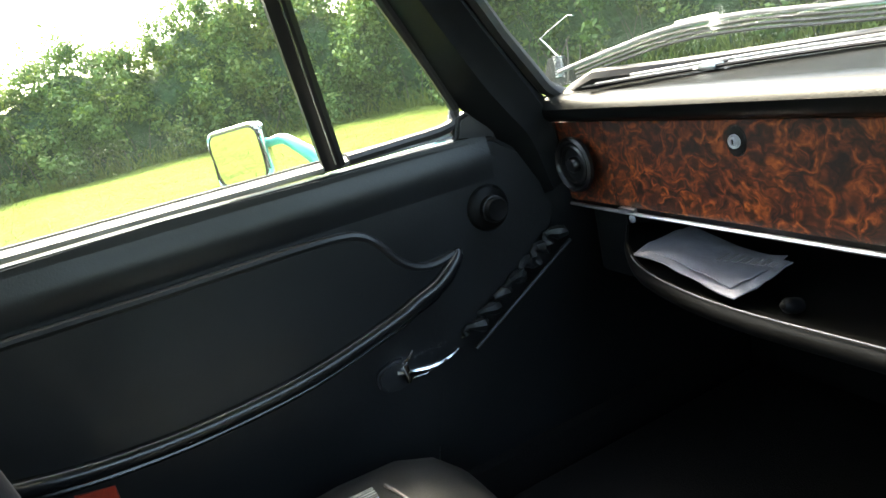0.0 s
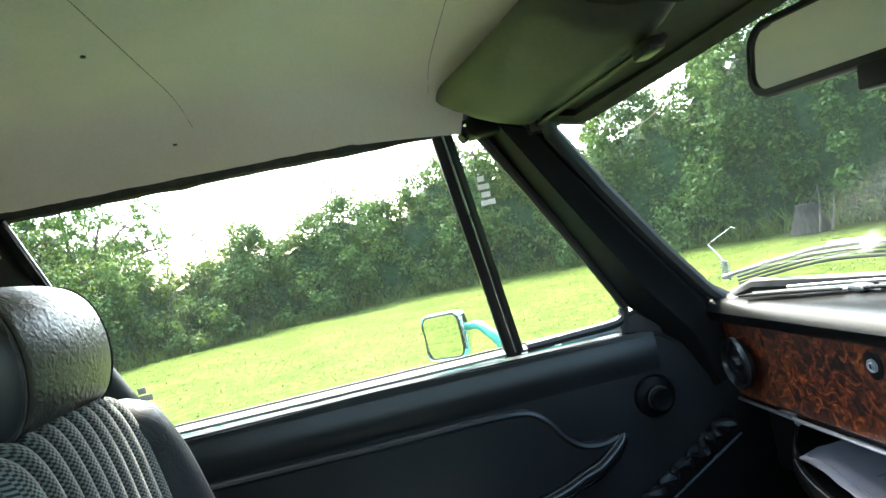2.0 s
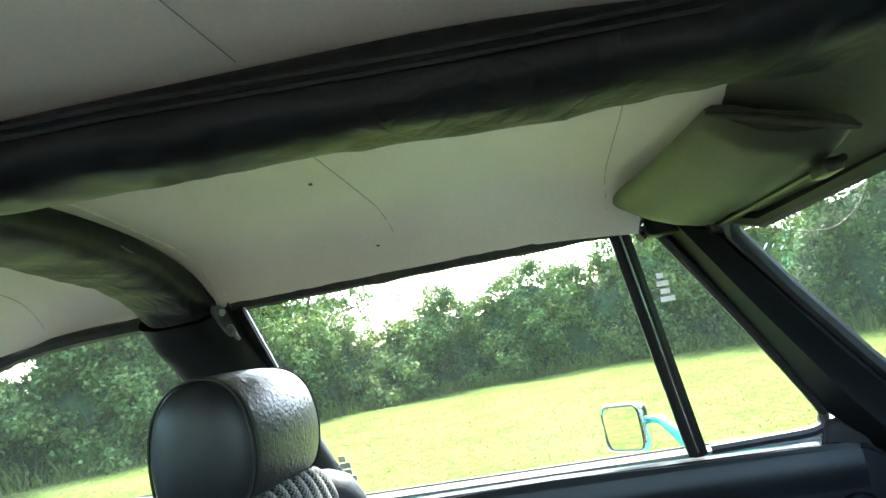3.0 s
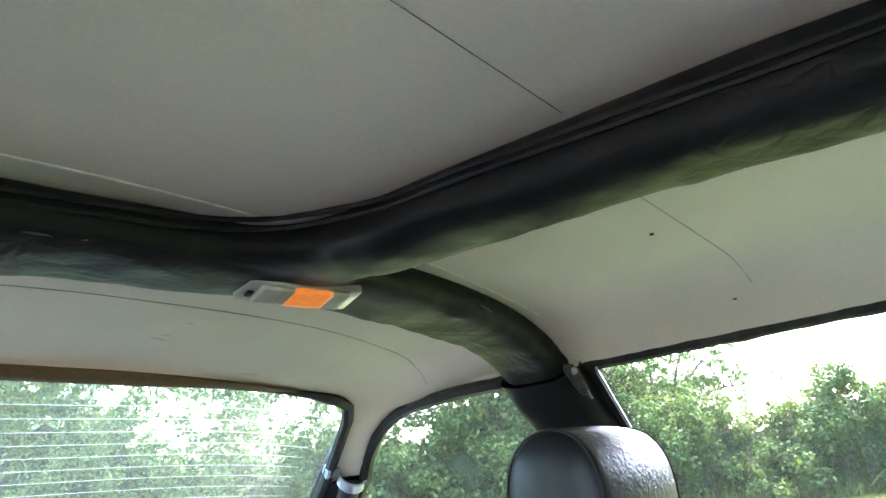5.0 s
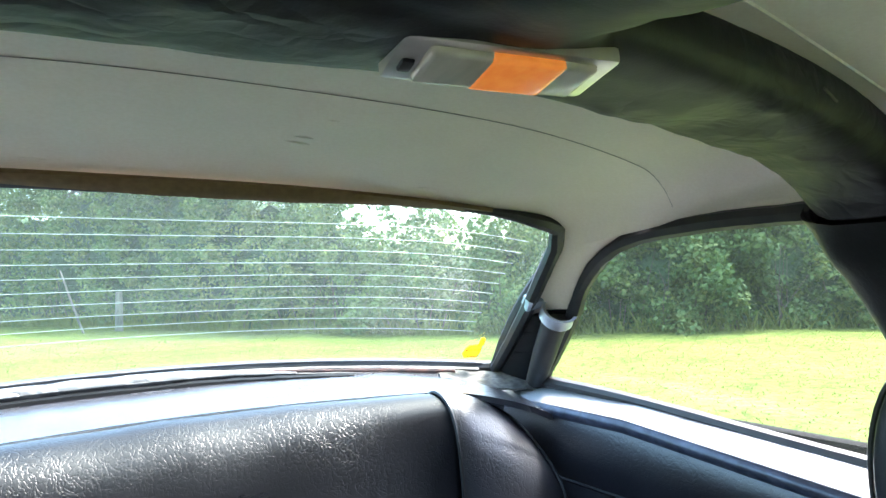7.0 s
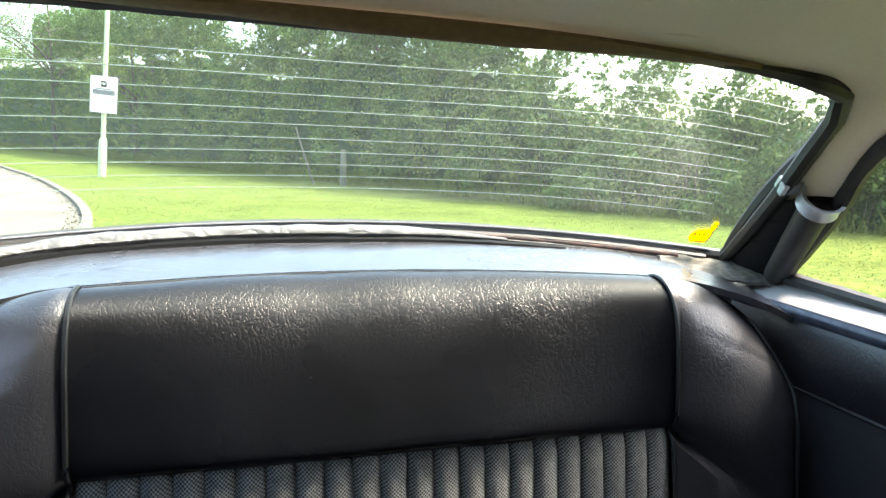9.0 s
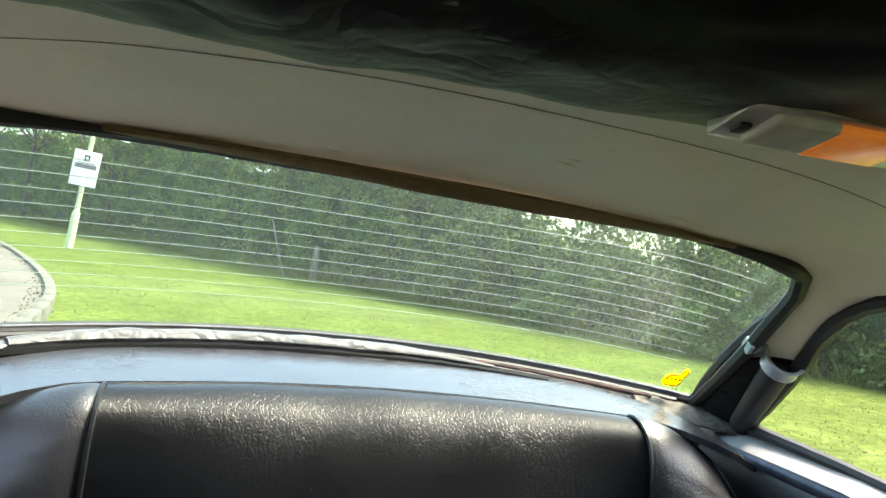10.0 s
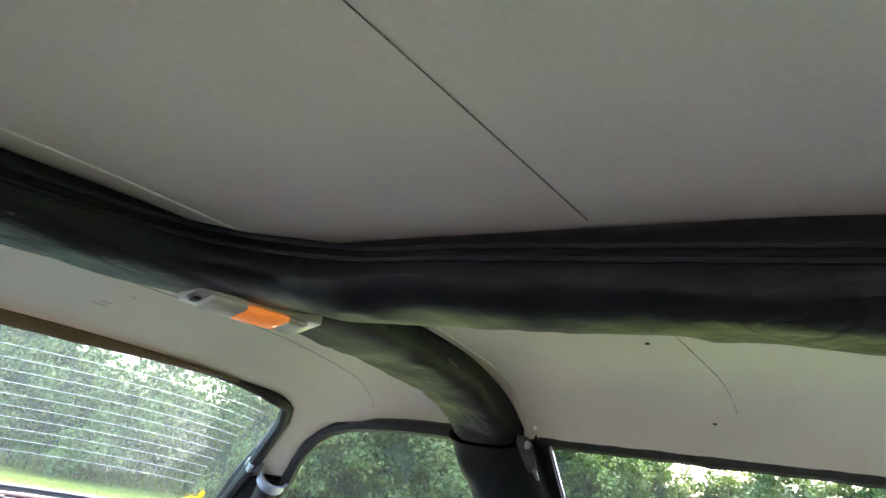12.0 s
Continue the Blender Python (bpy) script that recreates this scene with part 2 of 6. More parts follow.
def foliage(name, low, high, through):
    """Leaves: colour varies leaf by leaf and bush by bush; light passes through."""
    m = bpy.data.materials.new(name)
    m.use_nodes = True
    nt = m.node_tree
    b = nt.nodes["Principled BSDF"]
    b.inputs["Roughness"].default_value = 0.7
    b.inputs["Specular IOR Level"].default_value = 0.12
    geo = nt.nodes.new("ShaderNodeNewGeometry")
    co = nt.nodes.new("ShaderNodeTexCoord")
    ns = nt.nodes.new("ShaderNodeTexNoise")
    ns.inputs["Scale"].default_value, ns.inputs["Detail"].default_value = 0.7, 3
    nt.links.new(co.outputs["Object"], ns.inputs["Vector"])
    add = nt.nodes.new("ShaderNodeMath")
    add.operation = "MULTIPLY_ADD"
    add.inputs[1].default_value, add.inputs[2].default_value = 0.62, -0.06
    nt.links.new(geo.outputs["Random Per Island"], add.inputs[0])
    big = nt.nodes.new("ShaderNodeMapRange")
    big.inputs[1].default_value, big.inputs[2].default_value, big.inputs[4].default_value = 0.35, 0.68, 0.55
    nt.links.new(ns.outputs[0], big.inputs[0])
    tot = nt.nodes.new("ShaderNodeMath")
    nt.links.new(add.outputs[0], tot.inputs[0])
    nt.links.new(big.outputs[0], tot.inputs[1])
    mix = nt.nodes.new("ShaderNodeMix")
    mix.data_type = "RGBA"
    mix.inputs[6].default_value, mix.inputs[7].default_value = (*low, 1), (*high, 1)
    nt.links.new(tot.outputs[0], mix.inputs[0])
    nt.links.new(mix.outputs[2], b.inputs["Base Color"])
    tl = nt.nodes.new("ShaderNodeBsdfTranslucent")
    br = nt.nodes.new("ShaderNodeMix")
    br.data_type, br.blend_type = "RGBA", "MULTIPLY"
    br.inputs[0].default_value = 1
    br.inputs[7].default_value = (1.3, 1.35, 0.7, 1)
    nt.links.new(mix.outputs[2], br.inputs[6])
    nt.links.new(br.outputs[2], tl.inputs[0])
    ms = nt.nodes.new("ShaderNodeMixShader")
    ms.inputs[0].default_value = through
    nt.links.new(b.outputs[0], ms.inputs[1])
    nt.links.new(tl.outputs[0], ms.inputs[2])
    nt.links.new(ms.outputs[0], nt.nodes["Material Output"].inputs[0])
    return m


BLACK = leather("black_vinyl", (0.0056, 0.0064, 0.0070), 0.42, 0.15, 60, spec=0.36)
RIM = leather("polished_black_vinyl", (0.0055, 0.0060, 0.0068), 0.26, 0.15, 60, spec=0.55)
BENCH = leather("rear_seat_vinyl", (0.0030, 0.0036, 0.0047), 0.30, 0.46, 62, (1.8, 0.75, 0.75), 0.10, 0.22, 0.00050, 0.30, 0.45)
# seat vinyl made paler for window light on end bolsters and side trim
BOLSTER = leather("lit_side_vinyl", (0.0105, 0.0118, 0.0145), 0.38, 0.46, 60, (1.2, 0.8, 0.8), 0.12, 0.75, 0.0006, 0.55, 0.42)
CREASED = leather("creased_black_vinyl", (0.0125, 0.0140, 0.0170), 0.42, 0.30, 40, (1.9, 0.7, 1), 0.11, 0.45)
# base greyer than on the headrest ends, for sky sheen on its front
WRINKLED = leather("wrinkled_sheen_vinyl", (0.030, 0.031, 0.031), 0.38, 0.75, 56, (0.34, 0.8, 1), 0.5, 0.9, 0.0022, 0.35)
PADDED = leather("padded_roll_vinyl", (0.0080, 0.0088, 0.0100), 0.5, 0.6, 26, (0.5, 1, 1), 0.3, spec=0.28, dist=0.002)
GREYROLL = leather("glossy_shelf_vinyl", (0.020, 0.021, 0.024), 0.26, 0.6, 34, spec=0.58)
PADTOP = leather("dash_top_vinyl", (0.006, 0.0065, 0.0065), 0.36, 0.12, 40, spec=0.14)
TRIM = material("matt_black_trim", (0.006, 0.0065, 0.007), 0.55, spec=0.16, scale=40, blotch=0.3, bump=0.1, bump_scale=300, bump_dist=0.0006)
SEAL = material("worn_grey_seal", (0.05, 0.05, 0.05), 0.85, second=(0.03, 0.03, 0.03), scale=60, blotch=0.35, bump=0.4, bump_scale=200)
WIPER = material("weathered_wiper_metal", (0.24, 0.225, 0.235), 0.5, 0.25, second=(0.17, 0.16, 0.165), scale=70, blotch=0.25)
DULL = material("dull_grey_metal", (0.16, 0.16, 0.17), 0.42, 0.6, scale=60, blotch=0.2)
HOOKMETAL = material("worn_grey_casting", (0.10, 0.102, 0.106), 0.40, 0.4, second=(0.06, 0.061, 0.063), scale=80, blotch=0.3)
LATCH = material("dark_grey_casting", (0.026, 0.027, 0.030), 0.45, 0.3, scale=80, blotch=0.2)
RED = material("red_reflector", (0.30, 0.03, 0.015), 0.35, scale=200, coat=0.4)
SEAM = material("grey_seam_thread", (0.24, 0.21, 0.19), 0.8)
SATIN = material("dark_satin_trim", (0.0045, 0.0045, 0.0045), 0.42, spec=0.07, scale=50, blotch=0.3)
# pale base puts the sky's reflection into the capping's colour
CAPPING = leather("sky_pale_capping", (0.30, 0.305, 0.31), 0.2, 0.35, 25, (4, 0.4, 1), spec=1.0)
STRIP = material("weathered_pale_strip", (0.32, 0.33, 0.33), 0.6, second=(0.25, 0.26, 0.26), scale=50, spec=0.3, blotch=0.2)
EDGE = material("blue_grey_satin", (0.060, 0.070, 0.100), 0.28, 0.3, second=(0.024, 0.029, 0.044), scale=60, spec=0.6, blotch=0.2)
PALEROLL = leather("pale_shelf_roll", (0.066, 0.067, 0.066), 0.42, 0.9, 24, (0.4, 1.2, 1), 0.3, 0.4, 0.003)
CLOTH = weave()
LINING = material("cream_headlining", (0.82, 0.745, 0.665), 0.62, second=(0.78, 0.70, 0.61), scale=260, blotch=0.13, blotch_scale=3.5, bump=0.12, bump_scale=500, bump_dist=0.0006)
LINING_EDGE = material("brown_lining_edge", (0.20, 0.135, 0.062), 0.8, scale=120, blotch=0.3, bump=0.2, bump_scale=250)
VISOR = material("olive_grey_vinyl", (0.042, 0.044, 0.026), 0.5, second=(0.033, 0.035, 0.021), scale=150, blotch=0.22, blotch_scale=5, bump=0.2, bump_scale=14, bump_dist=0.004)
# olive vinyl darkened for the shade in the recess above the visor
HEADER = material("shaded_header_vinyl", (0.085, 0.089, 0.057), 0.5, second=(0.07, 0.074, 0.048), scale=150, blotch=0.2, blotch_scale=5, bump=0.2, bump_scale=60, bump_dist=0.001)
WALNUT = burr_walnut()
CHROME = material("chrome", (0.75, 0.76, 0.78), 0.12, 1.0, second=(0.68, 0.69, 0.70), scale=60, blotch=0.12, rough_var=0.06)
ALLOY = material("satin_aluminium", (0.58, 0.59, 0.60), 0.34, 1.0, scale=80, blotch=0.2, rough_var=0.1)
STEEL = material("galvanised_steel", (0.56, 0.60, 0.66), 0.42, 0.75, scale=50, blotch=0.25, rough_var=0.1)
RUBBER = material("black_rubber", (0.012, 0.012, 0.012), 0.5, second=(0.02, 0.019, 0.018), scale=40, blotch=0.3, bump=0.15, bump_scale=120)
PLASTIC = material("black_plastic", (0.007, 0.007, 0.008), 0.34, scale=60, blotch=0.2)
PAINT = material("turquoise_paint", (0.06, 0.42, 0.37), 0.25, second=(0.055, 0.40, 0.35), scale=5, coat=0.8, blotch=0.1)
WHITE = material("white_plastic", (0.72, 0.72, 0.70), 0.4, scale=30, blotch=0.1)
GLUE = material("dried_glue_and_foam", (0.21, 0.19, 0.155), 0.9, second=(0.13, 0.11, 0.085), scale=60, blotch=0.4, bump=0.6, bump_scale=90)
RUST = material("rusty_seal_edge", (0.10, 0.045, 0.035), 0.85, second=(0.03, 0.02, 0.018), scale=50, blotch=0.5, bump=0.3)
PAPER = material("folded_paper", (0.22, 0.22, 0.26), 0.8, second=(0.18, 0.18, 0.22), scale=25, blotch=0.2, blotch_scale=12, bump=0.6, bump_scale=26, bump_dist=0.004)
INK = material("grey_print", (0.13, 0.13, 0.15), 0.8)
STICKER = material("white_sticker", (0.8, 0.8, 0.8), 0.5)
YELLOW = foliage("yellow_sticker", (0.92, 0.66, 0.02), (0.94, 0.72, 0.03), 0.45)
SHADEINK = material("amber_print", (0.07, 0.04, 0.004), 0.6)
DARKMARK = material("dark_marks_and_holes", (0.03, 0.03, 0.03), 0.6)
AMBER = material("amber_lens", (0.85, 0.20, 0.02), 0.25, second=(0.9, 0.28, 0.03), scale=90, coat=0.4)
AMBER.node_tree.nodes["Principled BSDF"].inputs["Emission Color"].default_value = (1.0, 0.30, 0.05, 1)
AMBER.node_tree.nodes["Principled BSDF"].inputs["Emission Strength"].default_value = 0.028
BEZEL = material("worn_pale_chrome", (0.70, 0.68, 0.62), 0.28, 0.85, second=(0.58, 0.56, 0.50), scale=50, blotch=0.25)
LENS = material("clear_ribbed_lens", (0.62, 0.60, 0.50), 0.25, second=(0.48, 0.47, 0.40), scale=60, coat=0.3, bump=0.3, bump_scale=160, stretch=(1, 0.1, 1))
HEATER = material("heater_line", (0.14, 0.215, 0.16), 0.6, second=(0.12, 0.19, 0.14), scale=30)
THREAD = material("pale_stitching", (0.11, 0.105, 0.095), 0.7)
CARPET = material("black_carpet", (0.004, 0.004, 0.004), 0.95, second=(0.007, 0.007, 0.007), scale=300, spec=0.08, bump=0.6, bump_scale=400)
GLASS = pane("door_glass", (0.96, 0.98, 0.97), 0.003)
SCREEN = pane("screen_glass", (0.96, 0.98, 0.97), 0.004, 4)
REAR_GLASS = pane("rear_glass", (0.90, 0.98, 0.945), 0.008, 5)
MIRROR = material("mirror_silver", (0.9, 0.91, 0.9), 0.02, 1.0, second=(0.88, 0.89, 0.88), scale=3)
GRASS = material("mown_grass", (0.048, 0.075, 0.016), 0.95, second=(0.102, 0.128, 0.031), scale=11, detail=10, blotch=0.3, blotch_scale=1.1, bump=0.5, bump_scale=18, bump_dist=0.05, spec=0.02)
BLADES = foliage("grass_blades", (0.076, 0.105, 0.024), (0.118, 0.146, 0.036), 0.12)
CONCRETE = material("pale_concrete", (0.108, 0.094, 0.077), 0.9, second=(0.078, 0.066, 0.052), scale=30, detail=8, blotch=0.3, blotch_scale=0.8, bump=0.4, bump_scale=60)
KERB = material("kerb_stone", (0.075, 0.070, 0.058), 0.9, second=(0.13, 0.125, 0.10), scale=20, blotch=0.35, bump=0.5, bump_scale=40)
HEDGE = foliage("hedge_leaves", (0.029, 0.066, 0.022), (0.112, 0.172, 0.052), 0.18)
TREELEAF = foliage("tree_leaves", (0.027, 0.064, 0.021), (0.104, 0.164, 0.049), 0.2)
PALELEAF = foliage("pale_leaves", (0.044, 0.080, 0.024), (0.165, 0.212, 0.066), 0.24)
LITTER = foliage("dry_litter", (0.040, 0.034, 0.024), (0.14, 0.12, 0.088), 0.1)
FOAM = material("crumbling_foam", (0.13, 0.12, 0.10), 0.9, second=(0.045, 0.04, 0.034), scale=70, blotch=0.5, blotch_scale=14, bump=0.8, bump_scale=110)
PALEGLUE = material("pale_seam_glue", (0.86, 0.82, 0.74), 0.7, scale=60, blotch=0.2)
# backing greener-black than the leaves, for the shade deep in the hedge
CORE = material("hedge_inner_shade", (0.018, 0.046, 0.017), 0.95, second=(0.032, 0.070, 0.024), scale=6, bump=1.0, bump_scale=9, bump_dist=0.1)
ROTTEN = material("rotten_black_wood", (0.012, 0.011, 0.010), 0.95, second=(0.03, 0.027, 0.022), scale=18, blotch=0.4, stretch=(1, 1, 0.2), bump=0.8, bump_scale=25, bump_dist=0.01)
BARK = material("bark", (0.10, 0.085, 0.065), 0.9, second=(0.05, 0.042, 0.033), scale=14, blotch=0.4, bump=0.8, bump_scale=25, stretch=(1, 1, 0.25), bump_dist=0.01)
POSTGREEN = material("pale_green_post", (0.42, 0.47, 0.30), 0.55, second=(0.36, 0.42, 0.26), scale=12, blotch=0.25)
TIMBER = material("weathered_timber", (0.16, 0.16, 0.12), 0.9, second=(0.10, 0.10, 0.075), scale=10, blotch=0.3, stretch=(1, 1, 0.2), bump=0.6, bump_scale=30)


# ---- mesh helpers ----
CX = 0.03                       # the car's centre line


def across(x):
    return 2 * CX - x


def link(name, bm, mat, smooth=40):
    me = bpy.data.meshes.new(name)
    bmesh.ops.recalc_face_normals(bm, faces=bm.faces[:])
    bm.to_mesh(me)
    bm.free()
    for m in mat if isinstance(mat, (list, tuple)) else [mat]:
        me.materials.append(m)
    if smooth:
        me.shade_smooth()
        me.set_sharp_from_angle(angle=radians(smooth))
    return new(name, me)


def part(name, bm, mat, parent, label="", smooth=40):
    ob = link(name, bm, mat, smooth)
    ob.parent = parent
    if label:
        ob["label"] = label
    return ob


def thing(name, label, category, at=(0, 0, 0), group="", kind=""):
    ob = new(name)
    ob.empty_display_size = 0.05
    ob.location = at
    bpy.context.view_layer.update()
    return tagged(ob, label, category, group, kind)


def sheet(rows, closed=False, bm=None):
    """Quads over rows of points; closed joins each row's end to its start."""
    bm = bm or bmesh.new()
    vs = [[bm.verts.new(p) for p in r] for r in rows]
    for a, b in zip(vs, vs[1:]):
        n = len(a)
        for i in range(n if closed else n - 1):
            j = (i + 1) % n
            bm.faces.new((a[i], a[j], b[j], b[i]))
    return bm


def slab(rows, t, bm=None):
    """A sheet with thickness t on its normal's side, and closed edges."""
    g = np.array([[tuple(p) for p in r] for r in rows], float)
    du, dv = np.gradient(g, axis=0), np.gradient(g, axis=1)
    n = np.cross(du, dv)
    n /= np.maximum(np.linalg.norm(n, axis=2, keepdims=True), 1e-9)
    back = g + n * t
    bm = bm or bmesh.new()
    R, C = g.shape[:2]
    A = [[bm.verts.new(p) for p in r] for r in g]
    B = [[bm.verts.new(p) for p in r] for r in back]
    for i in range(R - 1):
        for j in range(C - 1):
            bm.faces.new((A[i][j], A[i][j + 1], A[i + 1][j + 1], A[i + 1][j]))
            bm.faces.new((B[i][j], B[i + 1][j], B[i + 1][j + 1], B[i][j + 1]))
    rim = [(0, j) for j in range(C)] + [(i, C - 1) for i in range(1, R)] + [(R - 1, j) for j in range(C - 2, -1, -1)] + [(i, 0) for i in range(R - 2, 0, -1)]
    for k, (i, j) in enumerate(rim):
        p, q = rim[(k + 1) % len(rim)]
        bm.faces.new((A[i][j], B[i][j], B[p][q], A[p][q]))
    return bm


def smooth_line(points, per=6, closed=False):
    """A Catmull-Rom curve through the points."""
    P = [Vector(p) for p in points]
    n, out = len(P), []
    for i in range(n if closed else n - 1):
        a, b, c, d = (P[(i + k) % n] if closed else P[min(max(i + k, 0), n - 1)] for k in (-1, 0, 1, 2))
        for k in range(per):
            t = k / per
            out.append(0.5 * ((2 * b) + (c - a) * t + (2 * a - 5 * b + 4 * c - d) * t * t + (3 * b - a - 3 * c + d) * t ** 3))
    if not closed:
        out.append(P[-1])
    return out


def tube(path, r, seg=8, closed=False, flat=1.0, up=(0, 0, 1), bm=None, wobble=0.0):
    """A round or flattened bar along a path; r is one radius or one for each point."""
    path = [Vector(p) for p in path]
    rs = r if isinstance(r, (list, tuple)) else [r] * len(path)
    rows, n = [], len(path)
    for i, p in enumerate(path):
        a, b = (path[i - 1], path[(i + 1) % n]) if closed else (path[max(i - 1, 0)], path[min(i + 1, n - 1)])
        d = (b - a).normalized()
        side = d.cross(Vector(up))
        side = (side if side.length > 1e-4 else d.cross(Vector((1, 0, 0)))).normalized()
        top = side.cross(d)
        rr = rs[i] * (1 + wobble * noise.noise(p * 40))
        rows.append([p + side * (math.cos(k * 2 * math.pi / seg) * rr) + top * (math.sin(k * 2 * math.pi / seg) * rr * flat) for k in range(seg)])
    if closed:
        rows.append(rows[0])
    bm = bm or bmesh.new()
    vs = [[bm.verts.new(p) for p in row] for row in (rows[:-1] if closed else rows)]
    if closed:
        vs.append(vs[0])
    for a, b in zip(vs, vs[1:]):
        for i in range(seg):
            j = (i + 1) % seg
            bm.faces.new((a[i], a[j], b[j], b[i]))
    if not closed:
        bm.faces.new(vs[0])
        bm.faces.new(list(reversed(vs[-1])))
    return bm


def block(a, b, bevel=0.0, seg=2, bm=None, m=None):
    """A box between two corners with rounded edges."""
    own = bmesh.new()
    bmesh.ops.create_cube(own, size=1)
    for v in own.verts:
        v.co = Vector(((a[i] + b[i]) / 2 + v.co[i] * (b[i] - a[i]) for i in range(3)))
    if bevel:
        bmesh.ops.bevel(own, geom=own.edges[:], offset=bevel, segments=seg, affect="EDGES", profile=0.6)
    if m is not None:
        bmesh.ops.transform(own, matrix=m, verts=own.verts)
    if bm is None:
        return own
    tmp = bpy.data.meshes.new("tmp")
    own.to_mesh(tmp)
    own.free()
    bm.from_mesh(tmp)
    bpy.data.meshes.remove(tmp)
    return bm


def turned(profile, m, seg=24, bm=None):
    """A turned body: (radius, height) pairs about the local z axis, placed by m."""
    bm = bm or bmesh.new()
    vs = []
    for r, h in profile:
        vs.append([bm.verts.new(m @ Vector((r * math.cos(k * 2 * math.pi / seg), r * math.sin(k * 2 * math.pi / seg), h))) for k in range(seg)])
    for a, b in zip(vs, vs[1:]):
        for i in range(seg):
            j = (i + 1) % seg
            bm.faces.new((a[i], a[j], b[j], b[i]))
    bm.faces.new(vs[0])
    bm.faces.new(list(reversed(vs[-1])))
    return bm


def plate(poly, normal, t, bevel=0.0, bm=None):
    """A flat outline with thickness t along normal and rounded rims."""
    own = bmesh.new()
    n = Vector(normal).normalized() * t
    lo = [own.verts.new(Vector(p)) for p in poly]
    hi = [own.verts.new(Vector(p) + n) for p in poly]
    own.faces.new(lo)
    top = own.faces.new(list(reversed(hi)))
    for i in range(len(lo)):
        j = (i + 1) % len(lo)
        own.faces.new((lo[i], hi[i], hi[j], lo[j]))
    if bevel:
        bmesh.ops.bevel(own, geom=list(top.edges), offset=bevel, segments=3, affect="EDGES")
    if bm is None:
        return own
    tmp = bpy.data.meshes.new("tmp")
    own.to_mesh(tmp)
    own.free()
    bm.from_mesh(tmp)
    bpy.data.meshes.remove(tmp)
    return bm


def capped(rows):
    bm = bmesh.new()
    vs = [[bm.verts.new(p) for p in r] for r in rows]
    for a, b in zip(vs, vs[1:]):
        for i in range(len(a)):
            j = (i + 1) % len(a)
            bm.faces.new((a[i], a[j], b[j], b[i]))
    bm.faces.new(vs[0])
    bm.faces.new(list(reversed(vs[-1])))
    return bm


def flip(bm):
    """Mirrors a mesh to the other side of the car."""
    for v in bm.verts:
        v.co.x = across(v.co.x)
    return bm


def quads(name, verts, faces, mat, parent=None):
    """One mesh straight from arrays of corners and quads."""
    me = bpy.data.meshes.new(name)
    nv, nf = len(verts), len(faces)
    me.vertices.add(nv)
    me.vertices.foreach_set("co", np.ascontiguousarray(verts, np.float32).ravel())
    me.loops.add(nf * 4)
    me.loops.foreach_set("vertex_index", np.ascontiguousarray(faces, np.int32).ravel())
    me.polygons.add(nf)
    me.polygons.foreach_set("loop_start", np.arange(0, nf * 4, 4, dtype=np.int32))
    me.update(calc_edges=True)
    me.materials.append(mat)
    ob = new(name, me)
    ob.parent = parent
    return ob


def lerp(a, b, t):
    return tuple(a[i] + (b[i] - a[i]) * t for i in range(3))


# ---- the car's shell ----
RX, RW, RT = 0.10, 0.70, 0.565   # back window: middle, half width at foot and top


def lining_mid(y):
    return CX + (RX - CX) * min(1, max(0, (-0.12 - y) / 0.30))


def lining_half(y):
    return lining_mid(y) - CX + (0.53 if y > -0.30 else 0.53 - 0.035 * ((-0.30 - y) / 0.20) ** 1.5)


def lining_z(x, y):
    d = (x - lining_mid(y)) * 0.53 / max(0.53, lining_half(y))
    roll = 0.07 - 0.032 * min(1, max(0, (-0.05 - y) / 0.15))
    if d > 0:
        z = 1.262 - 0.085 * max(0, d - 0.10) ** 2 - ((roll + 0.014) * ((d - 0.42) / 0.11) ** 3 if d > 0.42 else 0)
    else:
        d = -d
        z = 1.262 - 0.12 * d * d - (roll * ((d - 0.38) / 0.15) ** 3 if d > 0.38 else 0)
    if y > 0.40:
        z -= 0.07 * ((y - 0.40) / 0.32) ** 2 * (1 - 0.6 * (d / 0.53) ** 2) * (0.42 + 0.58 * min(1, d / 0.22))
    if y < -0.12:
        z -= 0.010 + 0.049 * ((-0.12 - y) / 0.38) ** 1.3
    return z


def side_x(z):
    """The side windows' plane on the passenger's side, leaning in towards the roof."""
    return -0.637 + (z - 0.795) * 0.375


def screen_bottom(d):
    return 1.225 - 0.235 * (abs(d) / 0.63) ** 2.2, 0.832


def screen_top(d):
    k = abs(d) / 0.516
    return 0.875 - 0.105 * k * k, 1.14 - 0.027 * k * k


def rear_bottom(d):
    k = abs(d) / RW
    return -1.09 + 0.205 * k ** 2.2, 0.925 - 0.030 * k * k


def rear_top(d):
    k = abs(d) / RT
    return -0.56 + 0.065 * k ** 2, 1.202 - (0.048 if d < 0 else 0.020) * k ** 4


def span(n, half):
    return [-half + 2 * half * i / (n - 1) for i in range(n)]


ceiling = link("ceiling", slab([[(lining_mid(y) + d * lining_half(y) / 0.53, y, lining_z(lining_mid(y) + d * lining_half(y) / 0.53, y)) for y in [-0.50 + (1.22 - 0.075 * (d / 0.53) ** 2) * j / 40 for j in range(41)]] for d in span(41, 0.53)], 0.012), LINING)
tagged(ceiling, "stained cream vinyl headlining with stitched seams", "headlining", kind="structure")


def seam(points, r=0.0004, mat=None):
    part("lining_seam", tube([(x, y, lining_z(x, y) - 0.0005) for x, y, *_ in smooth_line([(a, b, 0) for a, b in points], 8)], r, 5), mat or SEAM, ceiling)


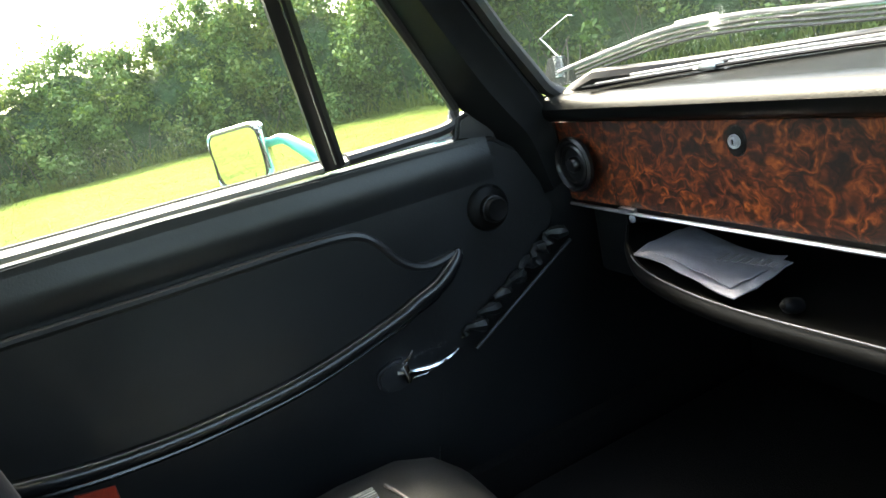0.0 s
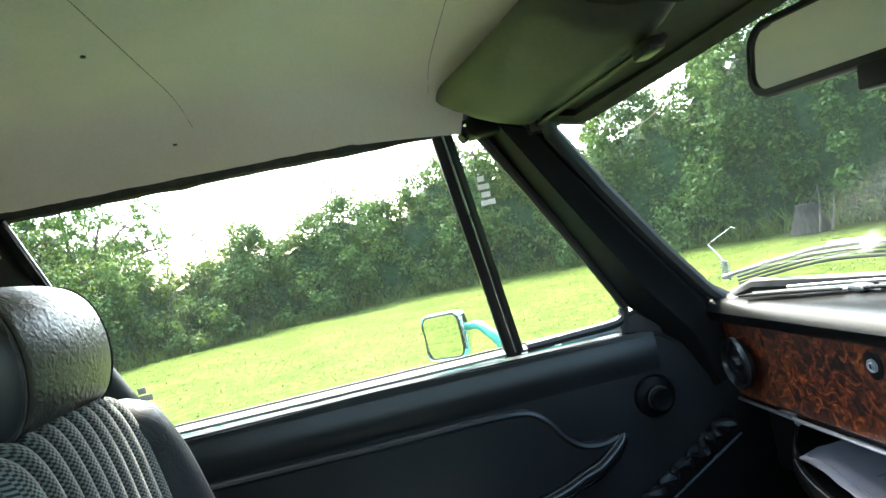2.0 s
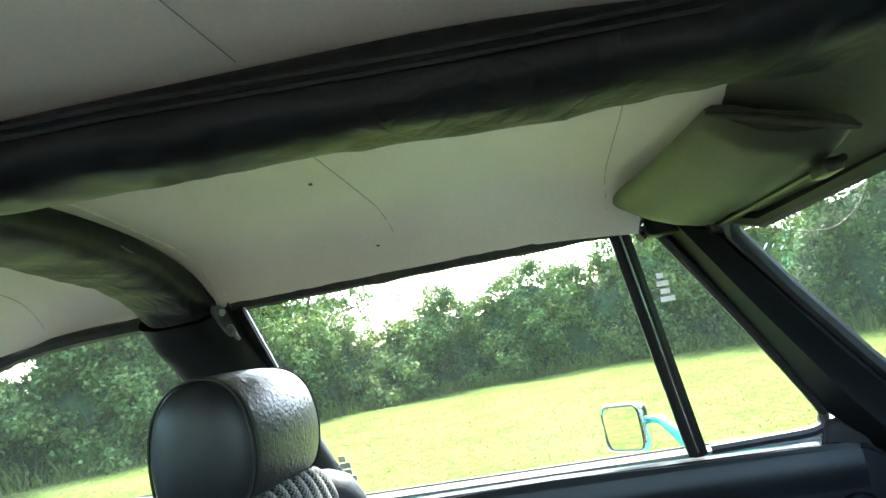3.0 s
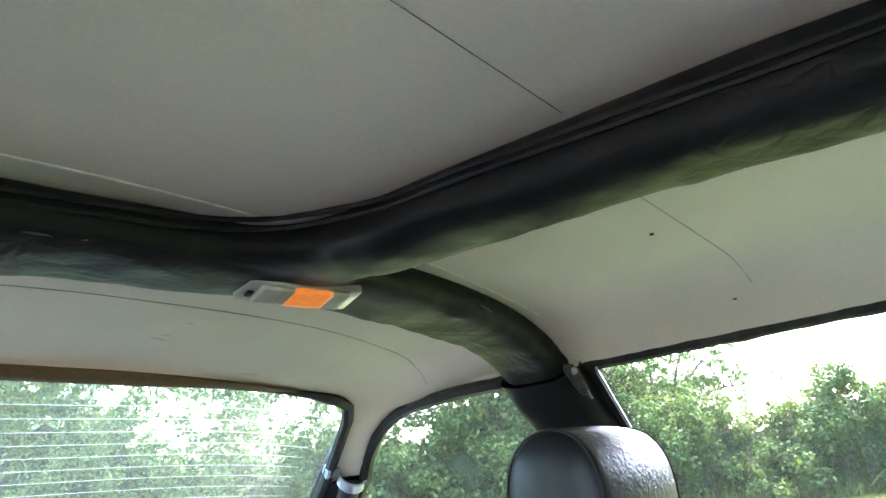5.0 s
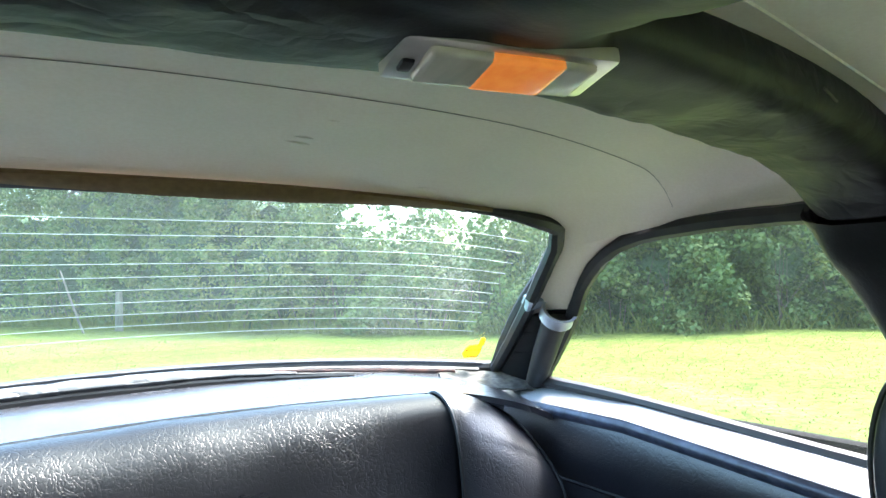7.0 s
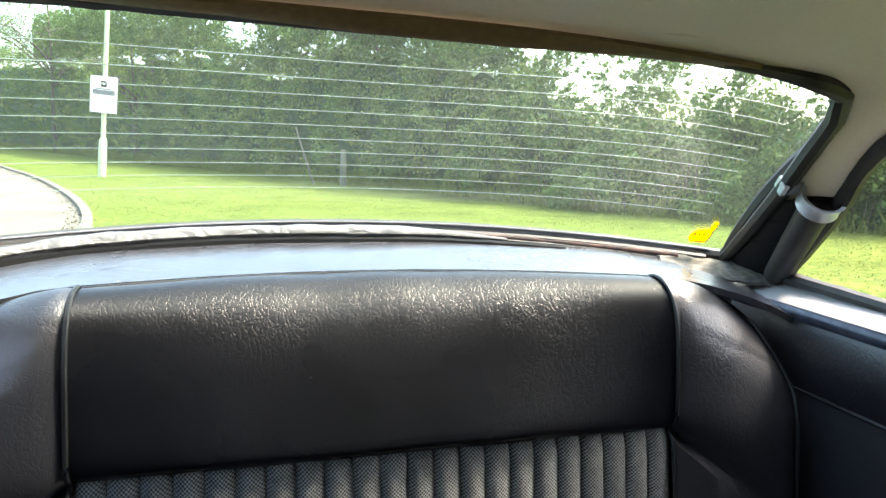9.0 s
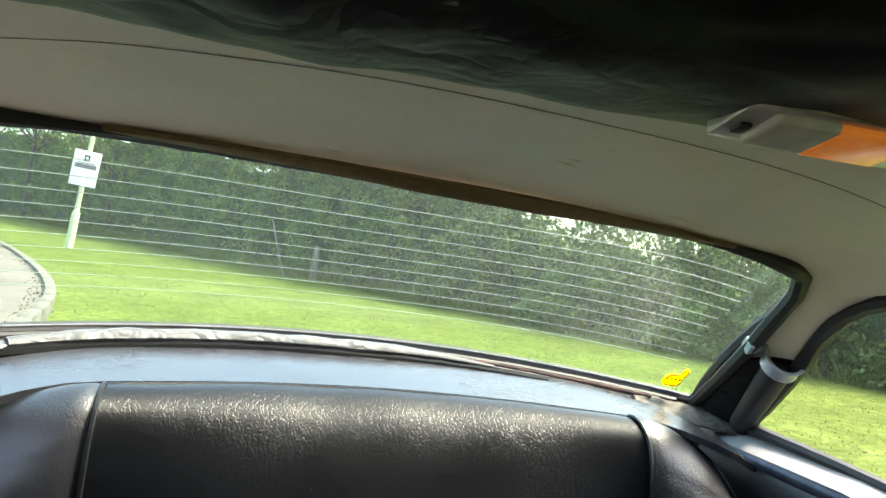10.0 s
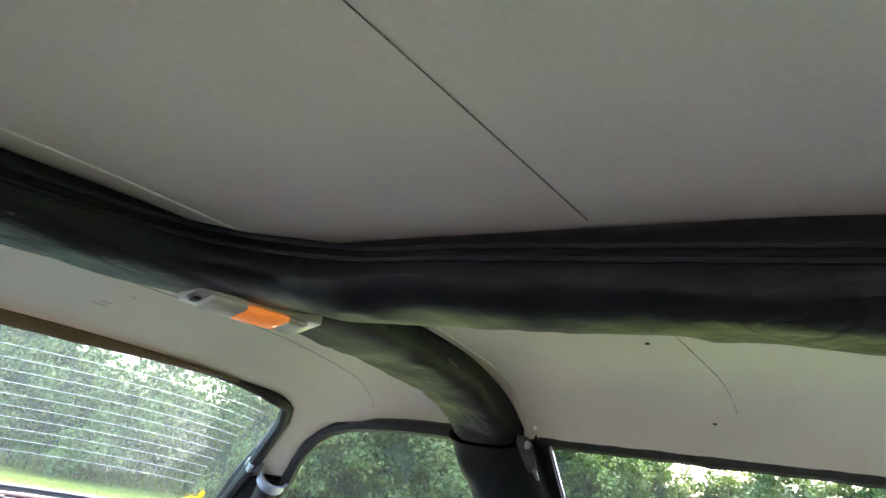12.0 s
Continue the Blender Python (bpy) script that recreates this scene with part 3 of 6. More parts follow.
for s in (1, -1):
    seam([(CX + s * d, (0.315 if s == 1 else 0.283) + 0.012 * (d / 0.5) ** 3) for d in (0.03, 0.2, 0.35, 0.44, 0.49)])
    seam([(CX + s * d, 0.615 - 0.02 * d) for d in (0.06, 0.2, 0.35, 0.45, 0.50)])
seam([(0.07, 0.006), (0.2, 0.008), (0.3, 0.007), (0.40, 0.003), (0.45, -0.002), (0.50, -0.008)], 0.0012, PALEGLUE)
seam([(-0.02, 0.012), (-0.10, 0.011), (-0.25, -0.006), (-0.40, -0.020), (-0.475, -0.014)], 0.0014, PALEGLUE)
seam([(CX + d, -0.246 - 0.074 * (abs(d) / 0.50) ** 3) for d in (-0.505, -0.46, -0.38, -0.2, 0, 0.2, 0.38, 0.46, 0.505)])
for x, y in ((-0.253, 0.248), (-0.467, 0.264)):
    part("lining_mark", turned([(0.0005, 0), (0.0030, 0.0005), (0.0025, 0.002)], Matrix.Translation((x, y, lining_z(x, y) - 0.003)), 8), DARKMARK, ceiling)
for (xa, ya), (xb, yb), r in (((0.062, -0.366), (0.008, -0.366), 0.0034), ((0.054, -0.354), (0.013, -0.348), 0.0028), ((0.040, -0.305), (0.010, -0.300), 0.0024), ((-0.138, -0.468), (-0.210, -0.453), 0.0040), ((0.272, -0.466), (0.228, -0.466), 0.0032)):
    line = [(xa + (xb - xa) * u, ya + (yb - ya) * u + 0.002 * math.sin(5 * u), lining_z(xa + (xb - xa) * u, ya + (yb - ya) * u) + 0.0004 + 0.0035 * (2 * u - 1) ** 2) for u in [k / 10 for k in range(11)]]
    part("lining_wrinkle", tube(line, [r * (0.25 + 0.75 * math.sin(math.pi * k / 10)) for k in range(11)], 10, flat=0.6), LINING, ceiling)
# the rear lip over the back window, brown on its underside
lip = []
for i in range(33):
    d = -0.40 + 0.77 * i / 32
    h = 0.0004 + 0.0126 * min(1, i / 12, (32 - i) / 14) * (1 + 0.12 * noise.noise((d * 14, 0, 2)))
    z = lining_z(RX + d, -0.50)
    lip.append([(RX + d, -0.488, z - 0.0005), (RX + d, -0.494, z - h * 0.6), (RX + d, -0.503, z - h), (RX + d, -0.530, z - h + 0.004)])
part("edge_seal", tube([(x, -0.505, lining_z(x, -0.50) - 0.002) for x in [0.33 + 0.33 * i / 14 for i in range(15)]], [0.002 + 0.005 * min(1, i / 5) for i in range(15)], 6), RUBBER, ceiling)
part("lining_lip", slab(lip, 0.006), LINING_EDGE, ceiling, "brown edge of the headlining over the rear window")

roof = thing("roof", "turquoise painted steel hardtop roof skin over the cabin", "car roof", kind="structure")
part("roof_skin", slab([[(lining_mid(y) + d * (lining_half(y) + 0.03) / 0.53, y, lining_z(lining_mid(y) + d * 0.96, y) + 0.035) for y in [-0.52 + 1.34 * j / 24 for j in range(25)]] for d in span(25, 0.53)], -0.004), PAINT, roof)

# floor, tunnel and bulkheads
floor = link("floor", block((-0.60, -0.80, 0.17), (0.66, 1.44, 0.21), 0.01), CARPET)
tagged(floor, "black carpeted car floor", "floor", kind="structure")
tunnel = link("tunnel", block((-0.08, -0.62, 0.2), (0.14, 1.43, 0.40), 0.05, 4), CARPET)
tagged(tunnel, "carpeted transmission tunnel between the seats", "tunnel", kind="structure")
wall_front = link("wall_front", block((-0.64, 1.40, 0.17), (0.70, 1.44, 0.60), 0.01), CARPET)
tagged(wall_front, "dark bulkhead ahead of the footwells", "bulkhead", kind="structure")
wall_rear = link("wall_rear", block((-0.60, -1.10, 0.17), (0.66, -1.06, 0.88), 0.01), CARPET)
tagged(wall_rear, "dark bulkhead behind the rear seat", "bulkhead", kind="structure")

for s, n in ((1, "left"), (-1, "right")):
    x0, x1 = (-0.668, -0.640) if s == 1 else (across(-0.640), across(-0.668))
    o = 0 if s == 1 else 0.14
    side = link("wall_" + n, block((x0 + o, -1.10, 0.17), (x1 + o, -0.02, 0.86), 0.006), CARPET)
    tagged(side, "black inner body side beside the rear seat", "body side", kind="structure")
    part("kick_panel", block((x0, 0.66, 0.17), (x1, 1.43, 0.775), 0.006), BLACK, side)
    part("sill", block((x0 - 0.02, -0.05, 0.13), (x1 + 0.02, 1.43, 0.26), 0.01), CARPET, side)

# outer body, seen past the glass only
body = thing("car_body", "turquoise painted steel body of a classic car", "car body", kind="structure")
part("bonnet", slab([[(CX + d, y, 0.60 - 0.02 * (d / 0.7) ** 2 - 0.12 * (y - 1.3)) for y in (1.30, 1.6, 2.0, 2.4, 2.6)] for d in span(13, 0.72)], -0.004), PAINT, body)
part("scuttle", slab([[(CX + d, screen_bottom(d * 0.9)[0] + 0.012 + k * (1.47 - screen_bottom(d * 0.9)[0]), 0.802 - 0.21 * k) for k in (0, 0.3, 0.7, 1.0)] for d in span(21, 0.70)], -0.004), PAINT, body)
part("boot_lid", slab([[(CX + d, y, 0.79 - 0.02 * (d / 0.7) ** 2 + 0.04 * (y + 1.15)) for y in (-1.15, -1.5, -1.85)] for d in span(11, 0.70)], 0.004), PAINT, body)
for s in (1, -1):
    def outer(x):
        return x if s == 1 else across(x)
    part("side_skin", slab([[(outer(-0.70 - 0.05 * math.sin(max(0, (0.80 - z)) * 2.2)) + (0.15 * max(0, min(1, (0.6 - y) / 0.6)) if s == -1 else 0), y, z if y < 1.1 else 0.22 + (z - 0.22) * (0.80 - 0.20 * (y - 1.1))) for y in (-1.85, -1.0, 0, 1.0, 2.0, 2.6)] for z in (0.22, 0.40, 0.60, 0.72, 0.78)], 0.004 * s), PAINT, body)
part("nose", block((-0.70, 2.60, 0.22), (0.76, 2.64, 0.43), 0.02), PAINT, body)
part("tail", block((-0.70, -1.89, 0.25), (0.76, -1.85, 0.76), 0.02), PAINT, body)
part("underside", block((-0.68, -1.85, 0.13), (0.74, 2.6, 0.16), 0.01), RUBBER, body)
for x in (-0.66, 0.72):
    for y in (1.75, -0.80):
        wheel = part("wheel", turned([(0.20, -0.085), (0.285, -0.085), (0.305, -0.06), (0.305, 0.06), (0.285, 0.085), (0.2, 0.085), (0.17, 0.05)], Matrix.Translation((x, y, 0.305)) @ Matrix.Rotation(radians(90), 4, "Y"), 28), RUBBER, body)
        wheel["label"] = "black rubber tyre on the car"

# windscreen
window_1 = thing("window_1", "raked curved windscreen in a black rubber seal", "windscreen", kind="structure")
ws = part("glass", slab([[lerp((CX + d, *screen_bottom(d)), (CX + d * 0.516 / 0.63, *screen_top(d * 0.516 / 0.63)), k / 10) for k in range(11)] for d in span(25, 0.625)], 0.005), SCREEN, window_1)
ws.visible_shadow = False
loop = [(CX + d, screen_bottom(d)[0], screen_bottom(d)[1] - 0.010 * max(0, 1 - (abs(d) / 0.56) ** 6)) for d in span(21, 0.612)] + [(CX + d, *screen_top(d)) for d in reversed(span(17, 0.505))]
loop = [(x, y - 0.007, z) for x, y, z in loop]
part("seal", tube(smooth_line(loop, 3, True), 0.012, 8, True), RUBBER, window_1)
for s in (1, -1):
    def w(p):
        return p if s == 1 else (across(p[0]), p[1], p[2])
    # the pillar between screen and quarterlight
    front = [(-0.486, 0.760, 1.118), (-0.512, 0.815, 1.045), (-0.548, 0.895, 0.945), (-0.578, 0.965, 0.862), (-0.590, 1.00, 0.815), (-0.600, 1.02, 0.775), (-0.606, 1.035, 0.69)]
    rear = [(-0.530, 0.672, 1.165), (-0.560, 0.730, 1.07), (-0.600, 0.800, 0.955), (-0.628, 0.862, 0.855), (-0.636, 0.905, 0.800), (-0.642, 0.955, 0.745), (-0.648, 0.995, 0.66)]
    rows = []
    for a, b in zip(smooth_line(front, 4), smooth_line(rear, 4)):
        mid = (a + b) / 2 + Vector((0.024, -0.018, 0.0))
        rows.append([w(p) for p in (a, a * 0.8 + mid * 0.2 + Vector((0.012, -0.006, 0)), mid * 0.75 + a * 0.25, mid, mid * 0.7 + b * 0.3, b * 0.85 + mid * 0.15, b)])
    pillar = link("pillar", slab(rows, 0.012 * s), TRIM)
    tagged(pillar, "black trimmed windscreen pillar", "pillar", kind="structure")
    # header end cap
    cap = block((-0.546, 0.655, 1.134), (-0.486, 0.770, 1.186), 0.014, 3)
    part("pillar_cap", cap if s == 1 else flip(cap), TRIM, pillar)
header = link("header", slab([[(CX + d, 0.685 + k * (screen_top(d * 0.516 / 0.55)[0] - 0.700) + 0.0, lining_z(CX + d * 0.9, 0.70) + 0.006 + k * (screen_top(d * 0.516 / 0.55)[1] - lining_z(CX + d * 0.9, 0.70) - 0.004) - 0.008 * math.sin(k * 3.14)) for k in [i / 6 for i in range(7)]] for d in span(25, 0.50)], 0.012), HEADER)
tagged(header, "olive grey vinyl header rail over the windscreen, coloured dark for shade", "header rail", kind="structure")

# old sticker marks on the screen
def screen_at(d, k):
    q = d * 0.516 / 0.63
    return Vector(lerp((CX + d, *screen_bottom(d)), (CX + q, *screen_top(q)), k))


part("glue_ring", tube(smooth_line([screen_at(d, k) + Vector((0, -0.004, 0)) for d, k in ((-0.575, 0.965), (-0.535, 0.92), (-0.47, 0.875), (-0.405, 0.905), (-0.35, 0.955), (-0.325, 0.985))], 6), 0.0008, 5, wobble=0.3), GLUE, window_1, "pale ring left by a disc holder")
for d, k, r in ((-0.592, 0.905, 0.006), (-0.580, 0.895, 0.004), (-0.570, 0.875, 0.0035)):
    part("glue_scrap", turned([(r * 0.3, 0), (r, 0.0004), (r * 0.5, 0.0012)], Matrix.Translation(screen_at(d, k) + Vector((0, -0.004, -0.002))) @ Matrix.Rotation(radians(55), 4, "X"), 7), STICKER, window_1)

# roof edge rails and their ragged rubber seals
for s in (1, -1):
    def w(p):
        return p if s == 1 else (across(p[0]), p[1], p[2])
    rail = link("roof_rail", tube([w((-0.512 + 0.002 * noise.noise((y * 30, 0, 0)), y, 1.158 + 0.002 * noise.noise((y * 22, 3, 0)))) for y in [0.0 + 0.66 * i / 50 for i in range(51)]], 0.0125, 8, wobble=0.12), SEAL)
    tagged(rail, "ragged black rubber weather seal along the roof edge", "roof seal", kind="structure")
    part("outer_gutter", slab([[w((-0.520, 0.0, 1.158)), w((-0.520, 0.66, 1.158))], [w((-0.545, 0.0, 1.172)), w((-0.545, 0.66, 1.172))], [w((-0.550, 0.0, 1.200)), w((-0.550, 0.66, 1.200))]], 0.004), PAINT, rail)

# quarter windows behind the doors
QUARTER = [(-0.150, 1.153), (-0.30, 1.152), (-0.42, 1.140), (-0.49, 1.115), (-0.545, 1.075), (-0.585, 1.030), (-0.625, 0.990), (-0.745, 0.880), (-0.48, 0.872), (-0.27, 0.852), (-0.06, 0.836), (-0.105, 0.98)]
for n, s in ((3, 1), (4, -1)):
    def w(p):
        return p if s == 1 else (2 * RX - p[0], p[1], p[2])
    win = thing("window_%d" % n, "rear side window in a thick black rubber seal", "side window", kind="structure")
    pts = smooth_line([(side_x(z) - 0.012, y, z) for y, z in QUARTER[:8]], 5) + [Vector((side_x(z) - 0.012, y, z)) for y, z in QUARTER[8:]]
    g = part("glass", plate([w((p.x - 0.006, p.y, p.z)) for p in pts], (s, 0, 0), 0.004), GLASS, win)
    g.visible_shadow = False
    part("seal", tube([w((side_x(z), y, z)) for _, y, z in smooth_line([(0, y, z) for y, z in QUARTER[:8]], 6)], 0.0135, 8, wobble=0.15), RUBBER, win)
    part("sill_seal", tube([w((side_x(z) + 0.002, y, z)) for _, y, z in smooth_line([(0, -0.76, 0.886), (0, -0.62, 0.881), (0, -0.48, 0.873), (0, -0.27, 0.853), (0, -0.02, 0.832)], 5)], 0.011, 8, wobble=0.25), RUBBER, win)
    part("cant_strip", slab([[w((-0.494, y, lining_z(-0.494, y) + 0.002)), w((-0.500, y, 1.172 - 0.05 * max(0, -0.34 - y))), w((-0.506, y, 1.156 - 0.10 * max(0, -0.32 - y)))] for y in [-0.34 + 0.36 * i / 12 for i in range(13)]], 0.004 * s), LINING, win)
    # rear pillar: lining above, black trim below
    A = smooth_line([(-0.424, -0.470, 1.168), (-0.470, -0.575, 1.095), (-0.503, -0.655, 1.035), (-0.552, -0.768, 0.962), (-0.603, -0.885, 0.892)], 6)
    B = smooth_line([(-0.497, -0.388, 1.163), (-0.516, -0.500, 1.112), (-0.540, -0.575, 1.048), (-0.562, -0.640, 0.985), (-0.612, -0.755, 0.875)], 6)
    def strip(i0, i1, bulge):
        return [[w(tuple(a + (b - a) * k + Vector((bulge, bulge * 0.6, 0)) * math.sin(k * math.pi))) for k in [j / 8 for j in range(9)]] for a, b in zip(A[i0:i1], B[i0:i1])]
    post = link("rear_pillar", slab(strip(0, 15, 0.006), -0.012 * s), LINING)
    tagged(post, "cream vinyl covered rear pillar with a black lower end", "pillar", kind="structure")
    head = [w((x, -0.500 + dy, 0)) for x, dy in ((-0.26, 0), (-0.31, 0.002), (-0.355, 0.006), (-0.392, 0.014))]
    head = [(x, y, lining_z(x, -0.50) - 0.005) for x, y, _ in head] + [w((-0.425, -0.492, 1.158))]
    edge = smooth_line(head, 4) + [Vector(w(tuple(q + Vector((0.004, 0.004, -0.002))))) for q in A[3:]]
    part("pillar_seal", tube(edge, [min(0.0125, 0.004 + 0.0007 * i) for i in range(len(edge))], 8, wobble=0.1), RUBBER, post, "thick black rubber edge seal")
    part("lower_trim", slab(strip(14, 25, 0.016), -0.012 * s), TRIM, post, "black trim at the foot of the rear pillar")
    for i in range(3):
        part("trim_wrinkle", tube([w(tuple(A[14 + 3 * i] + (B[14 + 3 * i] - A[14 + 3 * i]) * k + Vector((0.014, 0.008, 0)))) for k in (0.3, 0.5, 0.7)], 0.0025, 5), TRIM, post)

# the back window
window_2 = thing("window_2", "curved heated rear window with fine horizontal heater lines", "rear window", kind="structure")


def rear_at(d, k):
    """Point on the back window: d across at its foot, k from foot to top."""
    q = d * RT / RW
    a, b = (RX + d, *rear_bottom(d)), (RX + q, *rear_top(q))
    p = Vector(lerp(a, b, k))
    return p + Vector((0, -0.018, 0.012)) * math.sin(k * math.pi)


rg = part("glass", slab([[rear_at(d, k / 8) for k in range(9)] for d in span(29, RW)], 0.004), REAR_GLASS, window_2)
rg.visible_shadow = False
ring = [rear_at(d, 0.0) for d in span(19, 0.692)] + [rear_at(0.698, k / 12) for k in (1, 2, 4, 6, 8, 10)] + [rear_at(d, 1.0) for d in reversed(span(15, 0.645))] + [rear_at(-0.698, k / 12) for k in (10, 8, 6, 4, 2, 1)]
part("seal", tube(smooth_line([p + Vector((0, 0.008, 0.002)) for p in ring], 3, True), 0.0125, 8, True, wobble=0.1), RUBBER, window_2)
for dy, dz, r in ((0.024, -0.006, 0.0075), (0.036, -0.014, 0.0065)):
    part("seal_lip", tube(smooth_line([rear_at(d, 0.0) + Vector((0, dy, dz)) for d in span(19, 0.66)], 3), r, 7, wobble=0.1), RUBBER, window_2)
part("bright_bead", tube(smooth_line([rear_at(d, 0.0) + Vector((0, 0.018, 0.010)) for d in span(19, 0.67)], 3), 0.0020, 6), DULL, window_2, "dull metal bead along the seal")
for i in range(10):
    k = 0.27 + i * 0.068
    part("heater_line", tube([rear_at(d, k - 0.012 * (1 - (d / 0.64) ** 2)) + Vector((0, 0.0035, 0)) for d in span(25, 0.635)], 0.00052, 4), HEATER, window_2)


# ---- roll-over bar ----
roll_bar = thing("roll_over_bar", "black padded vinyl roll-over hoop with a central bar to the windscreen", "roll bar", (CX, -0.05, 0.80))


def rel(bm, ob):
    for v in bm.verts:
        v.co -= ob.location
    return bm


HOOP = [(-0.612, 0.80), (-0.575, 0.93), (-0.545, 1.04), (-0.520, 1.10), (-0.492, 1.150), (-0.445, 1.189), (-0.37, 1.214), (-0.27, 1.231), (-0.12, 1.243), (CX, 1.2455), (0.16, 1.2405), (0.28, 1.2335), (0.40, 1.2300), (0.48, 1.2250), (0.535, 1.206), (0.572, 1.165), (0.592, 1.10), (0.612, 1.04), (0.640, 0.93), (0.676, 0.80)]


def hoop_row(p, q, r, hw, ht, seed=0):
    """One ring of the padded hoop about p, square to the way from q to r."""
    t = (Vector((r[0], 0, r[1])) - Vector((q[0], 0, q[1]))).normalized()
    n = Vector((-t.z, 0, t.x))
    y0 = -0.071 - 0.014 * min(1, abs(p[0] - CX) / 0.45) ** 2 + max(0.0, (1.17 - p[1])) * 0.36
    row = []
    for k in range(24):
        a = 2 * math.pi * k / 24
        c, s = math.cos(a), math.sin(a)
        c, s = math.copysign(abs(c) ** 0.62, c), math.copysign(abs(s) ** 0.8, s)
        v = Vector((p[0], y0 + hw * c, p[1])) + n * (ht * s)
        f = (noise.noise(v * 11 + Vector((seed, 0, 0))) * 0.0080 + noise.noise(v * 34) * 0.0045) * min(1, 0.15 + 6 * max(0, abs(p[0] - CX) - 0.07))
        row.append(v - n * (f if s < 0 else 0))
    return row


def bar_mid(y):
    """Middle and height of the bar that runs to the windscreen."""
    return 0.037 - 0.070 * max(0, y - 0.10), 1.234 + 0.012 * min(1, max(0, (0.07 - y) / 0.08)) - 0.045 * max(0, min(y, 0.48) - 0.18) - 0.020 * max(0, y - 0.48)


fine = smooth_line([(x, 0, z) for x, z in HOOP], 8)
fine = [(p.x, p.z) for p in fine]
n_top = [i for i, p in enumerate(fine) if p[1] >= 1.150]
cover = bmesh.new()
pieces = [capped([hoop_row(fine[i], fine[max(i - 1, 0)], fine[min(i + 1, len(fine) - 1)], 0.061, 0.031) for i in n_top])]
bar_rows = []
for i in range(60):
    y = -0.09 + 0.96 * i / 59
    xm, zm = bar_mid(y)
    row = []
    for k in range(24):
        a = 2 * math.pi * k / 24
        c, s = math.cos(a), math.sin(a)
        c, s = math.copysign(abs(c) ** 0.65, c), math.copysign(abs(s) ** 0.85, s)
        tall = 0.031 if s < 0 else max(0.018, lining_z(xm, y) + 0.001 - zm)
        v = Vector((xm + (0.050 + 0.05 * max(0, (y - 0.60) / 0.26) ** 1.5) * c, y, zm + tall * s))
        f = noise.noise(v * 13) * 0.004 + noise.noise(v * 40) * 0.003 - 0.001
        row.append(v + Vector((0, 0, f if s < 0 and y > 0.04 else 0)))
    bar_rows.append(row)
pieces.append(capped(bar_rows))


def fillet(s, r):
    """The soft inner corner where hoop and centre bar meet."""
    x0, y0 = 0.034 + s * 0.02, -0.05
    cx, cy = 0.034 + s * (0.048 + r), -0.016 + r
    arc = [(cx - s * r * math.cos(a), cy - r * math.sin(a)) for a in [math.pi / 2 * i / 8 for i in range(9)]]
    rows = []
    for z, g in ((1.2175, -0.034), (1.219, -0.020), (1.223, -0.008), (1.228, -0.001), (1.240, 0.0), (1.252, -0.004), (1.262, -0.014)):
        rows.append([(x + s * 0.7 * g, y + g * 0.7, z) for x, y in arc] + [(x0, y0, z)])
    return capped(rows)


pieces += [fillet(1, 0.095), fillet(-1, 0.016)]
for bm in pieces:
    me = bpy.data.meshes.new("piece")
    bmesh.ops.recalc_face_normals(bm, faces=bm.faces[:])
    bm.to_mesh(me)
    bm.free()
    cover.from_mesh(me)
    bpy.data.meshes.remove(me)
padding = part("padded_cover", rel(cover, roll_bar), PADDED, roll_bar, "soft lumpy black vinyl padding, hoop and bar in one")
mod = padding.modifiers.new("one skin", "REMESH")
mod.mode, mod.voxel_size, mod.use_smooth_shade = "VOXEL", 0.005, True
mod = padding.modifiers.new("soften", "SMOOTH")
mod.factor, mod.iterations = 0.5, 5
for side in (0, 1):
    ids = [i for i, p in enumerate(fine) if p[1] < 1.158 and (p[0] < CX) == (side == 0)]
    rows = [hoop_row(fine[i], fine[max(i - 1, 0)], fine[min(i + 1, len(fine) - 1)], 0.077, 0.033) for i in ids]
    part("post_cover", rel(sheet(rows, True), roll_bar), BLACK, roll_bar, "smooth black vinyl cover on the door post")
for up, out in ((0.012, 0.049), (0.002, 0.052)):
    line = [(0.46, -0.028, 1.224 + up), (0.38, -0.022, 1.228 + up), (0.30, -0.014, 1.231 + up), (0.20, -0.004, 1.236 + up), (0.137, 0.022, 1.239 + up), (0.107, 0.065, 1.238 + up)]
    line += [(bar_mid(y)[0] + out, y, bar_mid(y)[1] + up) for y in (0.14, 0.22, 0.30, 0.38, 0.46, 0.54, 0.62, 0.68)]
    part("edge_piping", rel(tube(smooth_line(line, 7), 0.0028, 6, wobble=0.3), roll_bar), BLACK, roll_bar)
    part("edge_piping", rel(tube([(bar_mid(y)[0] - out, y, bar_mid(y)[1] + up) for y in [0.06 + 0.62 * i / 24 for i in range(25)]], 0.0028, 6, wobble=0.3), roll_bar), BLACK, roll_bar)
part("tear", rel(tube([(0.345, -0.026, 1.2125), (0.31, -0.025, 1.2130), (0.272, -0.023, 1.2150)], 0.0013, 5), roll_bar), THREAD, roll_bar, "pale split in the vinyl seam")
part("tear", rel(tube([(-0.25, -0.010, 1.226), (-0.285, -0.018, 1.222)], 0.0012, 5), roll_bar), THREAD, roll_bar)

